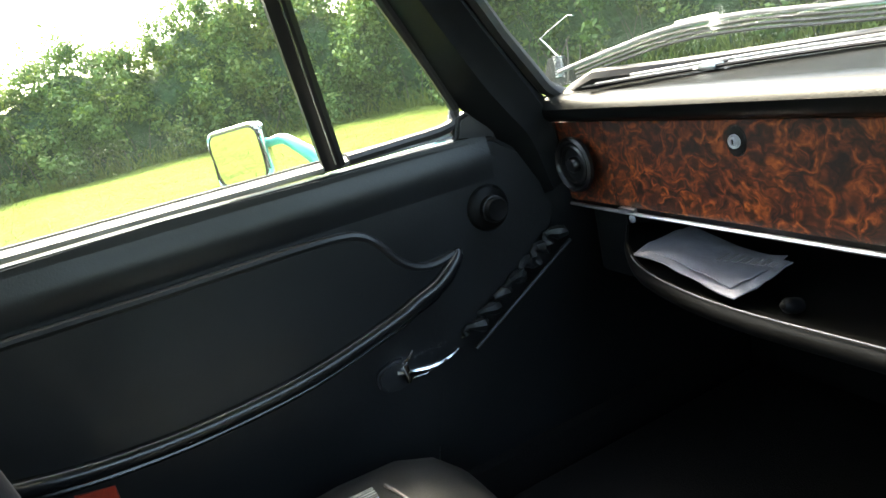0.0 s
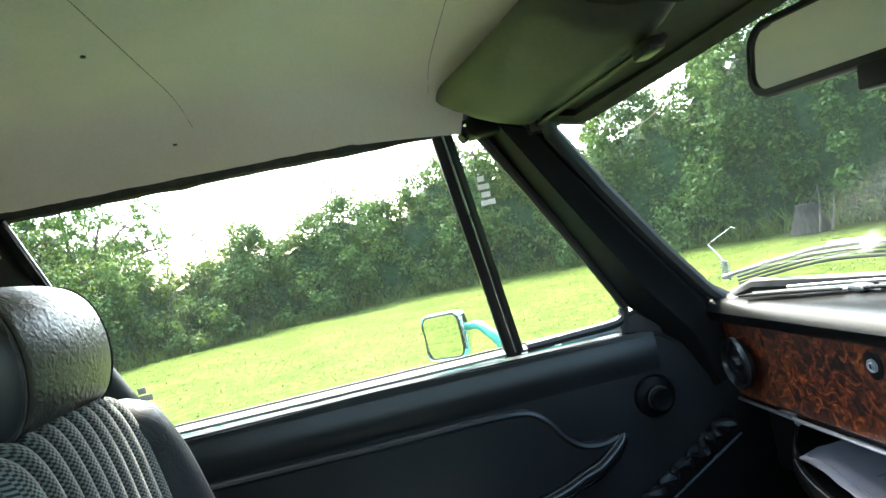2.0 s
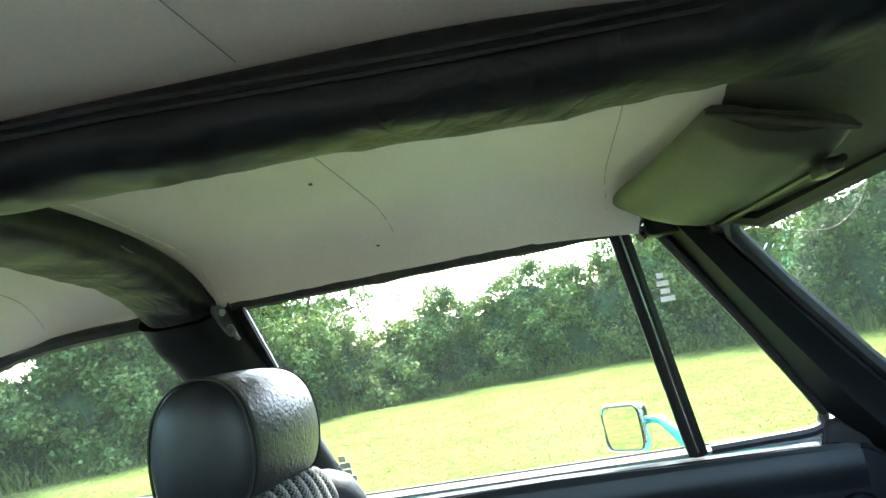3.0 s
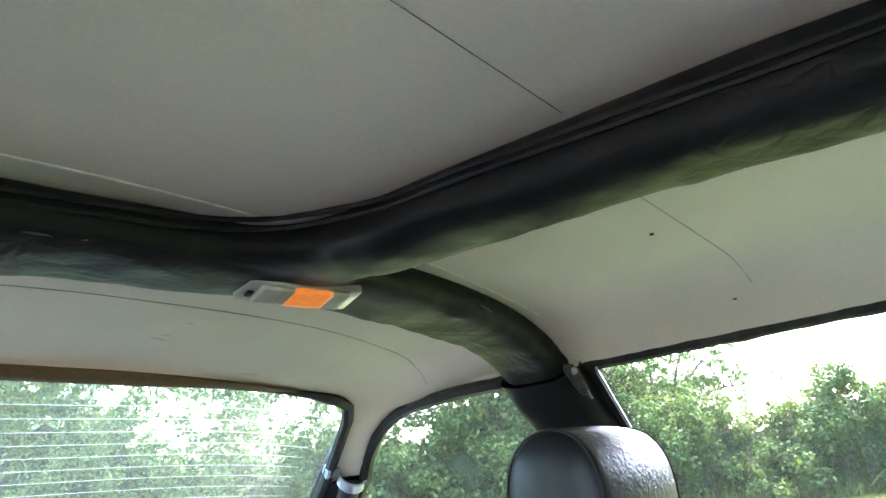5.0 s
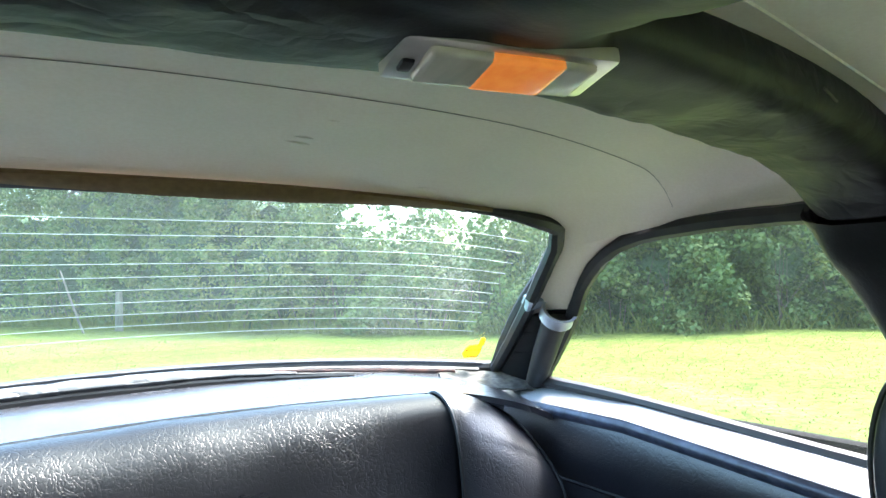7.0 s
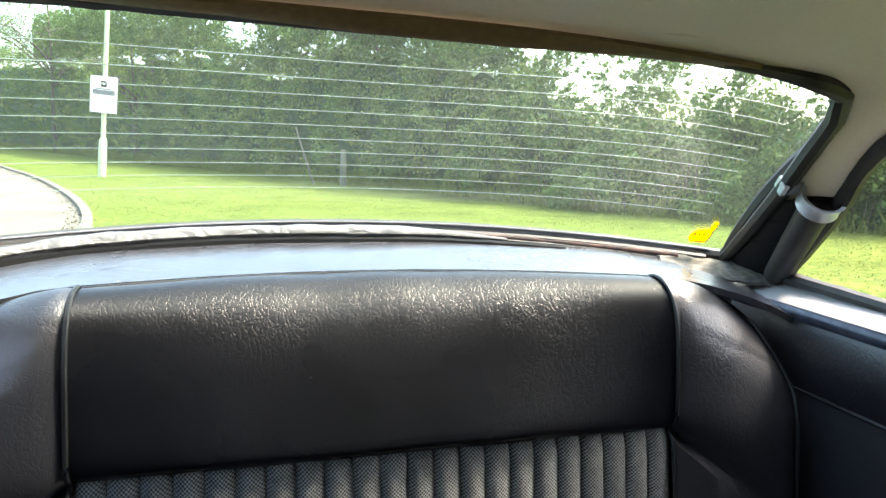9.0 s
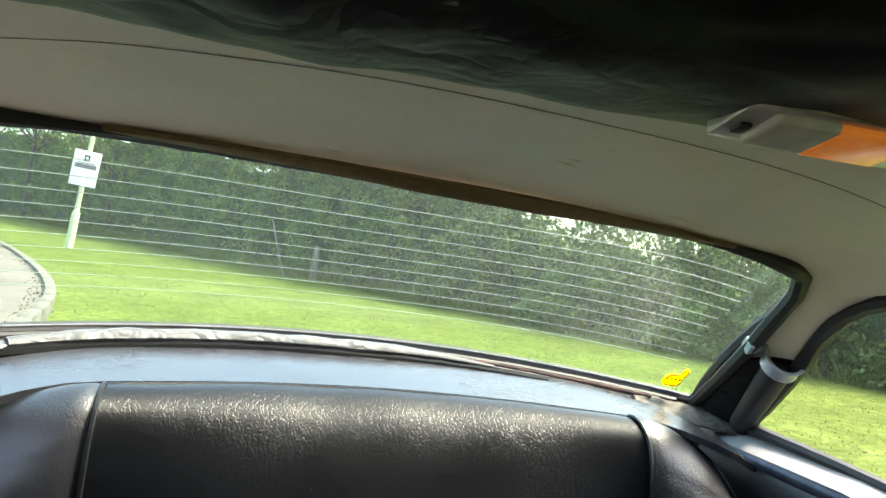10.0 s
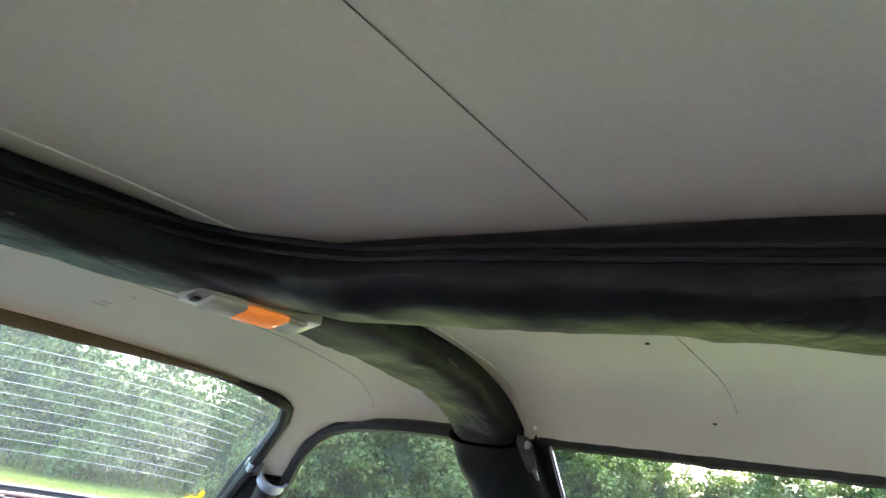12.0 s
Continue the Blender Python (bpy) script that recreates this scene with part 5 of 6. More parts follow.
part("top_pad", rel(slab([pad_row(CX + d) for d in span(61, 0.64)], 0.004), dash), PADTOP, dash, "padded black vinyl top roll")


def veneer(name, x0, x1, slant0=0.0, slant1=0.0, label="", parent=None):
    p = [(x0, 1.026, 0.778), (x1, 1.026, 0.778), (x1 + slant1, 1.026, 0.656), (x0 + slant0, 1.026, 0.656)]
    return part(name, rel(plate(p, (0, -1, 0), 0.012, 0.0025), dash), WALNUT, parent or dash, label)


veneer("end_panel", -0.606, -0.4905, 0.020, 0.012)
lid = veneer("glovebox_lid", -0.4885, -0.045, 0.012, 0.0, "lockable burr walnut glovebox lid")
veneer("centre_panel", -0.043, 0.115)
veneer("instrument_panel", 0.117, 0.668, 0, -0.02)
front = Matrix.Translation((-0.269, 1.014, 0.752)) @ Matrix.Rotation(radians(90), 4, "X")
lock = part("lock", rel(turned([(0.0080, 0.001), (0.0080, 0.003), (0.0068, 0.0042), (0.0056, 0.0038), (0.0054, 0.0024), (0.0046, 0.0024), (0.0044, 0.0040), (0.0036, 0.0044)], front, 24), dash), STEEL, lid, "round key lock")
# dark block in place of the shade within the keyhole
part("keyhole", rel(block((-0.2698, 1.0088, 0.7492), (-0.2682, 1.0105, 0.7548)), dash), DARKMARK, lock)
part("lock_surround", rel(plate([(-0.2675 + 0.0135 * math.cos(k * 0.393), 1.0145, 0.7520 + 0.0175 * math.sin(k * 0.393)) for k in range(16)], (0, -1, 0), 0.002, 0.001), dash), PLASTIC, lid)
vm = Matrix.Translation((-0.545, 1.003, 0.716)) @ Matrix.Rotation(radians(90), 4, "X")
vent = part("air_vent", rel(turned([(0.041, 0), (0.041, 0.006), (0.037, 0.009), (0.034, 0.006), (0.033, -0.004), (0.030, -0.006), (0.029, 0.004), (0.026, 0.006), (0.024, -0.008), (0.012, -0.012)], vm, 32), dash), PLASTIC, dash, "round black eyeball air vent")
part("vent_vane", rel(turned([(0.012, -0.012), (0.012, 0.006), (0.009, 0.010), (0.004, 0.011)], vm, 16), dash), PLASTIC, vent)
part("vent_vane", rel(block((-0.569, 1.002, 0.713), (-0.521, 1.008, 0.719), 0.001), dash), PLASTIC, vent)
part("trim_strip", rel(tube([(-0.580, 1.010, 0.6515), (-0.40, 1.006, 0.6515), (0.10, 1.006, 0.6515), (0.64, 1.010, 0.6515)], 0.0034, 8, flat=0.8), dash), ALLOY, dash, "bright strip under the veneer")
part("top_trim", rel(tube([(-0.600, 1.013, 0.7805), (0.66, 1.013, 0.7805)], 0.0016, 6), dash), ALLOY, dash)
part("hinge", rel(block((-0.468, 1.004, 0.652), (-0.437, 1.012, 0.6585), 0.0015), dash), ALLOY, dash)
part("knee_panel", rel(slab([[(CX + d, 1.030, 0.653), (CX + d, 1.036, 0.638), (CX + d, 1.10, 0.632), (CX + d, 1.26, 0.630)] for d in span(9, 0.63)], 0.004), dash), PLASTIC, dash)
# tray
lip_path = smooth_line([(-0.520, 1.060, 0.618), (-0.490, 1.030, 0.596), (-0.440, 1.004, 0.580), (-0.36, 0.985, 0.573), (-0.25, 0.975, 0.571), (-0.10, 0.975, 0.575), (0.0, 0.975, 0.578)], 6)
part("tray_floor", rel(slab([[(p.x, p.y, p.z - 0.010), (p.x, p.y + 0.05, p.z - 0.022), (p.x, 1.20, 0.556), (p.x, 1.26, 0.600), (p.x, 1.26, 0.640)] for p in lip_path], 0.004), dash), SATIN, dash)
part("tray_lip", rel(tube([p + Vector((0, 0, -0.012)) for p in lip_path], [0.003 + 0.0065 * min(1, max(0, i - 2) / 12) for i in range(len(lip_path))], 10, flat=1.3), dash), SATIN, dash, "rolled black lip of the parcel tray")
part("tray_bead", rel(tube([p + Vector((0, -0.004, 0.003)) for p in lip_path[10:]], 0.0010, 6), dash), DULL, dash)
part("tray_end", rel(block((-0.60, 1.06, 0.52), (-0.52, 1.24, 0.65), 0.01), dash), BLACK, dash)
part("screw", rel(turned([(0.006, 0), (0.006, 0.002), (0.003, 0.004)], Matrix.Translation((-0.475, 1.034, 0.632)) @ Matrix.Rotation(radians(90), 4, "X"), 10), dash), STEEL, dash)
# demister slots by the screen, dark strips on the pad for the shade inside
for a, b in ((-0.50, -0.375), (-0.350, -0.10), (-0.075, 0.13), (0.155, 0.41)):
    slot = []
    for i in range(9):
        x = a + (b - a) * i / 8
        slot.append((x, screen_bottom(x - CX)[0] - 0.052, 0.8235))
    v = part("demister_slot", rel(tube(slot, 0.0075, 8, flat=0.25), dash), DARKMARK, dash, "demister slot, a dark strip for the shade inside")
    part("slot_rim", rel(tube([(x, y - 0.011, z + 0.001) for x, y, z in slot], 0.0022, 6), dash), PLASTIC, v)
    part("slot_rim", rel(tube([(x, y + 0.011, z + 0.001) for x, y, z in slot], 0.0022, 6), dash), ALLOY, v)
for x in (-0.3625, -0.0875, 0.1425):
    y = screen_bottom(x - CX)[0] - 0.052
    part("slot_bridge", rel(block((x - 0.013, y - 0.010, 0.820), (x + 0.013, y + 0.010, 0.828), 0.003), dash), ALLOY, dash)
part("screen_rail", rel(tube([(CX + d, screen_bottom(d)[0] - 0.024, 0.826) for d in span(31, 0.50)], 0.0032, 8), dash), ALLOY, dash, "bright rail along the screen")
# centre console
console = thing("centre_console", "black centre console under the dashboard with a bright knob", "console", (CX, 1.05, 0.40))
part("housing", rel(block((-0.058, 0.985, 0.38), (0.12, 1.26, 0.630), 0.012, 3), console), PLASTIC, console)
part("side_trim", rel(tube([(-0.062, 0.978, 0.66), (-0.064, 0.975, 0.62), (-0.064, 0.975, 0.585)], 0.006, 8), console), ALLOY, console)
part("knob", rel(turned([(0.016, 0), (0.017, 0.008), (0.014, 0.016), (0.008, 0.018)], Matrix.Translation((-0.062, 0.985, 0.553)) @ Matrix.Rotation(radians(90), 4, "X"), 20), console), CHROME, console, "chrome knob")

papers = thing("papers", "folded sheet of printed paper lying in the tray", "paper", (-0.36, 1.05, 0.575))
sheet_rows = [[(lerp((-0.478, 1.022, 0), (-0.272, 0.992, 0), u)[0] + 0.004 * v, lerp((-0.478, 1.022, 0), (-0.272, 0.992, 0), u)[1] + 0.095 * v, 0.5805 + 0.006 * math.sin(u * 5 + v * 2) + 0.003 * (v * v) - 0.002 * u + 0.004 * noise.noise((u * 5, v * 4, 2))) for v in [j / 8 for j in range(9)]] for u in [i / 14 for i in range(15)]]
part("page", rel(slab(sheet_rows, 0.0018), papers), PAPER, papers)
part("page", rel(slab([[(x + 0.012, y + 0.010, z + 0.004) for x, y, z in r] for r in sheet_rows[:-2]], 0.0012), papers), PAPER, papers)
for i in range(7):
    x = -0.33 + i * 0.011
    r = [(x, 1.030 + 0.002 * i, 0.598), (x + 0.006, 1.030 + 0.002 * i, 0.598), (x + 0.006, 1.050 + 0.003 * (i % 3), 0.600), (x, 1.050 + 0.003 * (i % 3), 0.600)]
    part("print_bar", rel(plate(r, (0, 0, 1), 0.0008), papers), INK, papers)
bits = thing("pen_cap", "small dark plastic cap lying in the tray", "cap", (-0.22, 1.06, 0.57))
part("cap", rel(turned([(0.006, 0), (0.009, 0.004), (0.009, 0.022), (0.004, 0.03)], Matrix.Translation((-0.225, 1.04, 0.560)) @ Matrix.Rotation(radians(70), 4, "X"), 14), bits), PLASTIC, bits)
part("cap_tip", rel(turned([(0.0035, 0.0285), (0.004, 0.0305), (0.002, 0.032)], Matrix.Translation((-0.225, 1.04, 0.560)) @ Matrix.Rotation(radians(70), 4, "X"), 14), bits), SATIN, bits)


# ---- seats ----
def ring(cx, cy, cz, hx, hy, n=28, e=0.5, tilt=0.0):
    out = []
    for k in range(n):
        a = 2 * math.pi * k / n
        c, s = math.cos(a), math.sin(a)
        x, y = hx * math.copysign(abs(c) ** e, c), hy * math.copysign(abs(s) ** e, s)
        out.append((cx + x, cy + y, cz + tilt * y))
    return out


HEAD = [(0.033, 0.985), (0.044, 1.014), (0.064, 1.034), (0.090, 1.042), (0.114, 1.040), (0.135, 1.028), (0.151, 1.004), (0.158, 0.965), (0.153, 0.927), (0.137, 0.902), (0.105, 0.896), (0.060, 0.899), (0.037, 0.908), (0.030, 0.948)]


def front_seat(x0, dy, dz, label):
    """One front seat about x0; its parts are shaped where the passenger's stands, then moved by dy, dz."""
    ob = thing("front_seat", label, "car seat", (x0, 0.45, 0.21), "front seats")
    def M(bm):
        for v in bm.verts:
            v.co = Vector((v.co.x + x0, v.co.y + dy, v.co.z + dz)) - ob.location
        return bm
    prof = smooth_line([(0, *p) for p in HEAD], 3, True)
    rows = []
    half = 0.098
    for u in (-1.12, -1.10, -1.06, -1.0, -0.985, -0.95, -0.88, -0.7, -0.45, -0.2, 0, 0.2, 0.45, 0.7, 0.88, 0.95, 0.985, 1.0, 1.06, 1.10, 1.12):
        k = 0.955 + 0.045 * min(1, (1 - abs(u)) / 0.05) if abs(u) <= 1 else {1.06: 0.82, 1.10: 0.55, 1.12: 0.25}[abs(u)]
        bulge = 0.014 * max(0, 1 - u * u)
        rows.append([(u * half, 0.095 + (p.y - 0.095) * k + (bulge * max(0, (p.y - 0.06) / 0.10)), 0.968 + (p.z - 0.968) * k + 0.004 * max(0, 1 - u * u)) for p in prof])
    head = capped(rows)
    bmesh.ops.recalc_face_normals(head, faces=head.faces[:])
    for f in head.faces:
        f.material_index = 1 if abs(f.normal.x) > 0.75 else 0
    hr = part("headrest", M(head), [WRINKLED, CREASED], ob, "rounded creased black vinyl headrest")
    for u in (-1, 1):
        part("piping", M(tube([(u * half * 0.985, 0.095 + (p.y - 0.095) * 1.005, 0.968 + (p.z - 0.968) * 1.005) for p in prof], 0.0019, 6, True, up=(1, 0, 0))), BLACK, hr, "stitched seam")
        part("stay", M(tube([(u * 0.06, 0.09, 0.80), (u * 0.06, 0.085, 0.92)], 0.007, 8)), CHROME, hr)
    # backrest shell
    def front_y(z):
        return 0.156 + (0.885 - z) * 0.16
    rows = []
    for i, z in enumerate((0.42, 0.46, 0.55, 0.65, 0.74, 0.80, 0.845, 0.872, 0.888, 0.896, 0.899)):
        hx = (0.19, 0.196, 0.200, 0.200, 0.194, 0.184, 0.172, 0.172, 0.150, 0.120, 0.085)[i]
        hy = (0.06, 0.065, 0.066, 0.064, 0.060, 0.058, 0.053, 0.046, 0.038, 0.026, 0.012)[i]
        rows.append(ring(0, front_y(z) - 0.066, z, hx, hy, 32, 0.55))
    back = part("backrest", M(capped(rows)), BLACK, ob, "black vinyl backrest with soft side rolls")
    for u in (-1, 1):
        low = 0.035 if u == 1 else 0.012
        path = smooth_line([(u * 0.160, front_y(0.46) - 0.003, 0.46), (u * 0.162, front_y(0.65) - 0.002, 0.65), (u * 0.150, front_y(0.80) - 0.004, 0.80 - low), (u * 0.134, front_y(0.87) - 0.010 - low * 0.4, 0.864 - low), (u * 0.120, front_y(0.89) - 0.03 - low * 0.5, 0.886 - low)], 5)
        part("side_roll", M(tube(path, [0.042] * (len(path) - 5) + [0.035, 0.031, 0.026, 0.019, 0.011], 12)), CREASED, back)
    for i in range(10):
        u = (i - 4) * 0.0262
        zt = 0.902 - 0.018 * (abs(u) / 0.15) ** 2
        path = smooth_line([(u, front_y(0.47) + 0.000, 0.47), (u, front_y(0.62) + 0.000, 0.62), (u, front_y(0.78) - 0.001, 0.78), (u, front_y(0.85) - 0.004, 0.850), (u, front_y(0.885) - 0.016, zt - 0.008), (u, front_y(0.885) - 0.040, zt - 0.002), (u, front_y(0.885) - 0.066, zt - 0.006)], 5)
        part("cloth_rib", M(tube(path, 0.0130, 12, up=(1, 0, 0))), CLOTH, back)
    # cushion
    rows = []
    for y, hx, hz, zc in ((0.27, 0.20, 0.05, 0.350), (0.30, 0.235, 0.070, 0.350), (0.42, 0.25, 0.076, 0.350), (0.54, 0.25, 0.082, 0.355), (0.62, 0.245, 0.080, 0.357), (0.67, 0.235, 0.066, 0.353), (0.70, 0.215, 0.045, 0.345), (0.712, 0.18, 0.02, 0.340)):
        rows.append([(hx * math.copysign(abs(math.cos(a)) ** 0.5, math.cos(a)), y, zc + hz * math.copysign(abs(math.sin(a)) ** 0.6, math.sin(a))) for a in [2 * math.pi * k / 28 for k in range(28)]])
    cush = part("cushion", M(capped(rows)), BLACK, ob, "worn black vinyl cushion with a stitched seam")
    part("piping", M(tube(smooth_line([(-0.15, 0.585, 0.4355), (-0.10, 0.596, 0.438), (0, 0.602, 0.439), (0.10, 0.596, 0.438), (0.15, 0.585, 0.4355)], 5), 0.0022, 6)), THREAD, cush, "pale beaded seam")
    for i in range(8):
        u = (i - 3.5) * 0.04
        part("cloth_rib", M(tube([(u, 0.31, 0.423), (u, 0.42, 0.429), (u, 0.52, 0.434), (u, 0.57, 0.433)], 0.018, 10, flat=0.45)), CLOTH, cush)
    base = part("base", M(block((-0.21, 0.30, 0.21), (0.21, 0.66, 0.29), 0.02)), CARPET, ob)
    for u in (-1, 1):
        part("runner", M(block((u * 0.17 - 0.015, 0.24, 0.205), (u * 0.17 + 0.015, 0.74, 0.235), 0.004)), STEEL, base)
    return ob


front_seat(-0.298, 0.0, 0.0, "black vinyl front seat with grey ribbed cloth and a creased headrest")
front_seat(0.397, -0.085, -0.060, "black vinyl driver's seat, set further back, with a rounded headrest")

# rear seat
rear = thing("rear_bench", "creased black vinyl rear bench with ribbed cloth lower panel", "rear seat", (0.06, -0.70, 0.21))
SM, SH = 0.062, 0.402           # middle and half width of its centre panel


def rear_curve(x):
    """How far the backrest's top is set back across its width."""
    k = (x - SM) / SH
    return -0.080 * (1 - min(1, k * k)) + (0.45 * (abs(k) - 1) ** 1.6 if abs(k) > 1 else 0)


BACK = [(-0.745, 0.868), (-0.742, 0.882), (-0.724, 0.890), (-0.698, 0.886), (-0.676, 0.872), (-0.661, 0.848), (-0.651, 0.812), (-0.644, 0.760), (-0.637, 0.702), (-0.642, 0.681), (-0.662, 0.672)]
BACK = [(p.y, p.z) for p in smooth_line([(0, *p) for p in BACK], 4)]


def back_row(x, puff=0.0, drop=0.0):
    c = rear_curve(x)
    row = []
    for y, z in BACK:
        f = max(0, min(1, (z - 0.69) / 0.19))
        row.append((x, y + c * f + puff * 0.6, z - drop * f + puff * 0.3 * f + 0.0025 * noise.noise((x * 9, y * 9, z * 9))))
    return row


xs = [SM - SH + 2 * SH * i / 40 for i in range(41)]
part("centre_panel", rel(slab([back_row(x, 0.006 * math.sin(math.pi * max(0.02, min(0.98, (x - SM + SH) / (2 * SH)))) ** 0.4) for x in xs], -0.02), rear), BENCH, rear, "wide creased vinyl top roll")
OUTER = [(-0.42, -0.765, 0.862), (-0.45, -0.725, 0.860), (-0.50, -0.700, 0.825), (-0.53, -0.672, 0.777), (-0.535, -0.632, 0.735), (-0.535, -0.612, 0.694), (-0.535, -0.598, 0.60), (-0.535, -0.58, 0.46)]
OUTER = smooth_line(OUTER, 6)
for s in (-1, 1):
    edge = SM + s * SH
    inner = [Vector(p) for p in back_row(edge)] + [Vector((edge, -0.640, 0.66)), Vector((edge, -0.628, 0.60)), Vector((edge, -0.60, 0.46))]
    rim = [OUTER[round(k * (len(OUTER) - 1) / (len(inner) - 1))] for k in range(len(inner))]
    rim = rim if s == -1 else [Vector((2 * SM - p.x, p.y, p.z)) for p in rim]
    rows = []
    for i in range(13):
        u = i / 12
        f = 0.020 * max(0, math.sin(math.pi * u ** 0.8)) ** 0.7
        rows.append([a.lerp(b, u) + Vector((0, f * 0.8, f * 0.6 * max(0, (a.z - 0.65) / 0.24))) for a, b in zip(inner, rim)])
    part("side_panel", rel(slab(rows, -0.014 * s), rear), BOLSTER, rear, "curved black vinyl end bolster")
    part("piping", rel(tube([p + Vector((0, 0.005, 0.003)) for p in inner[2:]], 0.0033, 6), rear), BLACK, rear)
    part("piping", rel(tube([p + Vector((0, 0.004, 0.002)) for p in rim], 0.0028, 6), rear), BLACK, rear)
part("top_piping", rel(tube([(x, -0.742 + rear_curve(x), 0.8865 - (0.028 * ((abs(x - SM) - SH) / 0.08) if abs(x - SM) > SH else 0)) for x in [-0.415 + 0.955 * i / 50 for i in range(51)]], 0.0030, 6), rear), BLACK, rear)
for i in range(22):
    x = SM - SH + 0.018 + i * 0.0365
    part("cloth_rib", rel(tube([(x, -0.674, 0.680), (x, -0.668, 0.668), (x, -0.660, 0.650), (x, -0.646, 0.56), (x, -0.630, 0.46), (x, -0.624, 0.43)], 0.0225, 12, up=(1, 0, 0)), rear), CLOTH, rear)
part("backrest_core", rel(block((SM - SH - 0.12, -0.80, 0.32), (SM + SH + 0.10, -0.665, 0.68), 0.02), rear), BLACK, rear)
part("bench_cushion", rel(block((-0.50, -0.66, 0.24), (0.56, -0.16, 0.44), 0.06, 4), rear), BENCH, rear)

# rear shelf and side ledges
shelf = thing("rear_shelf", "glossy dark vinyl parcel shelf below the rear window", "parcel shelf", (CX, -0.95, 0.88), kind="structure")
rows = []
for d in span(33, 0.655):
    x = RX + d
    yf = -0.746 + rear_curve(x) if abs(x - SM) < SH + 0.16 else -0.66
    yb, zb = rear_bottom(d)
    zf = 0.880 - (0.03 * ((abs(x - SM) - SH) / 0.16) ** 2 if abs(x - SM) > SH else 0)
    rows.append([(x, yf + (yb + 0.012 - yf) * k, zf + (zb - 0.022 - zf) * k + 0.004 * math.sin(k * 3.1)) for k in [j / 6 for j in range(7)]])
part("shelf_panel", rel(slab(rows, -0.01), shelf), GREYROLL, shelf)
part("shelf_roll", rel(tube(smooth_line([(0.62, -0.88, 0.905), (0.50, -0.95, 0.915), (0.30, -1.005, 0.922), (0.12, -1.02, 0.923), (-0.06, -1.02, 0.920), (-0.20, -0.99, 0.913)], 6), [0.012] * 4 + [0.018] * 19 + [0.016, 0.014, 0.012, 0.010, 0.008, 0.006, 0.005, 0.004], 10, flat=0.7, wobble=0.2), shelf), PALEROLL, shelf, "rumpled grey vinyl roll along the window")
part("roll_end", rel(tube(smooth_line([(0.618, -0.885, 0.895), (0.66, -0.83, 0.892), (0.70, -0.74, 0.876)], 5), 0.015, 10, flat=0.8, wobble=0.2), shelf), PALEROLL, shelf, "rumpled grey vinyl roll end")
# a dark strip laid in for the shadow that the roll casts below it
part("roll_shade", rel(tube(smooth_line([(0.63, -0.862, 0.891), (0.50, -0.930, 0.899), (0.30, -0.984, 0.906), (0.12, -0.998, 0.907), (-0.06, -0.998, 0.905), (-0.20, -0.972, 0.901), (-0.30, -0.945, 0.897)], 6), 0.0105, 8, wobble=0.2), shelf), SATIN, shelf, "dark strip for the shade below the roll")
part("torn_seal", rel(tube(smooth_line([(-0.05, -1.045, 0.918), (-0.20, -1.015, 0.914), (-0.36, -0.955, 0.906), (-0.50, -0.885, 0.898)], 6), 0.004, 7, wobble=0.5), shelf), RUST, shelf, "torn rusty red seal edge")
rows = []
for i in range(15):
    u = i / 14
    a, b = Vector((-0.44, -0.830, 0.880)).lerp(Vector((-0.580, -0.738, 0.870)), u), Vector((-0.49, -0.950, 0.898)).lerp(Vector((-0.640, -0.815, 0.885)), u)
    rows.append([a.lerp(b, k) + Vector((0, 0, 0.004 * math.sin(k * 3.1) + 0.005 * noise.noise((u * 6, k * 5, 1)))) for k in [n / 8 for n in range(9)]])
part("foam_scrap", rel(slab(rows, -0.004), shelf), FOAM, shelf, "crumbling cream foam at the corner")
for s, n in ((1, "left"), (-1, "right")):
    def w(p):
        return p if s == 1 else (2 * RX - p[0], p[1], p[2])
    trim = thing("quarter_trim", "black vinyl rear side trim with a glossy capping", "side trim", w((-0.60, -0.40, 0.25)), "rear side trims", "")
    ys = [-0.80 + 0.80 * i / 24 for i in range(25)]
    def zl(y):
        return 0.862 - 0.045 * max(0, (y + 0.50)) / 0.5
    part("capping", rel(slab([[w((-0.618, y, zl(y) + 0.008)), w((-0.600, y, zl(y) + 0.004)), w((-0.584, y, zl(y) - 0.002)), w((-0.570, y, zl(y) - 0.008)), w((-0.562, y, zl(y) - 0.014))] for y in ys], -0.006 * s), trim), CAPPING, trim, "glossy worn capping under the side glass, coloured pale for reflected sky")
    part("bright_edge", rel(tube([w((-0.563, y, zl(y) - 0.021)) for y in ys], 0.0100, 10, flat=1.2), trim), EDGE, trim, "blue-grey satin edge strip")
    part("vinyl_panel", rel(slab([[w((-0.566, y, zl(y) - 0.028)), w((-0.556, y, zl(y) - 0.050)), w((-0.562, y, 0.765)), w((-0.575, y, 0.727)), w((-0.577, y, 0.715)), w((-0.572, y, 0.70)), w((-0.575, y, 0.55)), w((-0.58, y, 0.25))] for y in ys], -0.006 * s), trim), BOLSTER, trim)
    part("piping", rel(tube([w((-0.570, y, 0.7215)) for y in ys], 0.0032, 6), trim), BLACK, trim)

# worm-drive clip round the pillar seal
clip = thing("hose_clip", "galvanised worm-drive clip round the rubber pillar seal", "hose clip", (-0.530, -0.608, 1.022))
axis = (Vector((-0.540, -0.575, 1.048)) - Vector((-0.562, -0.640, 0.985))).normalized()
cm = Matrix.Translation((-0.530, -0.608, 1.022)) @ axis.to_track_quat("Z", "Y").to_matrix().to_4x4()
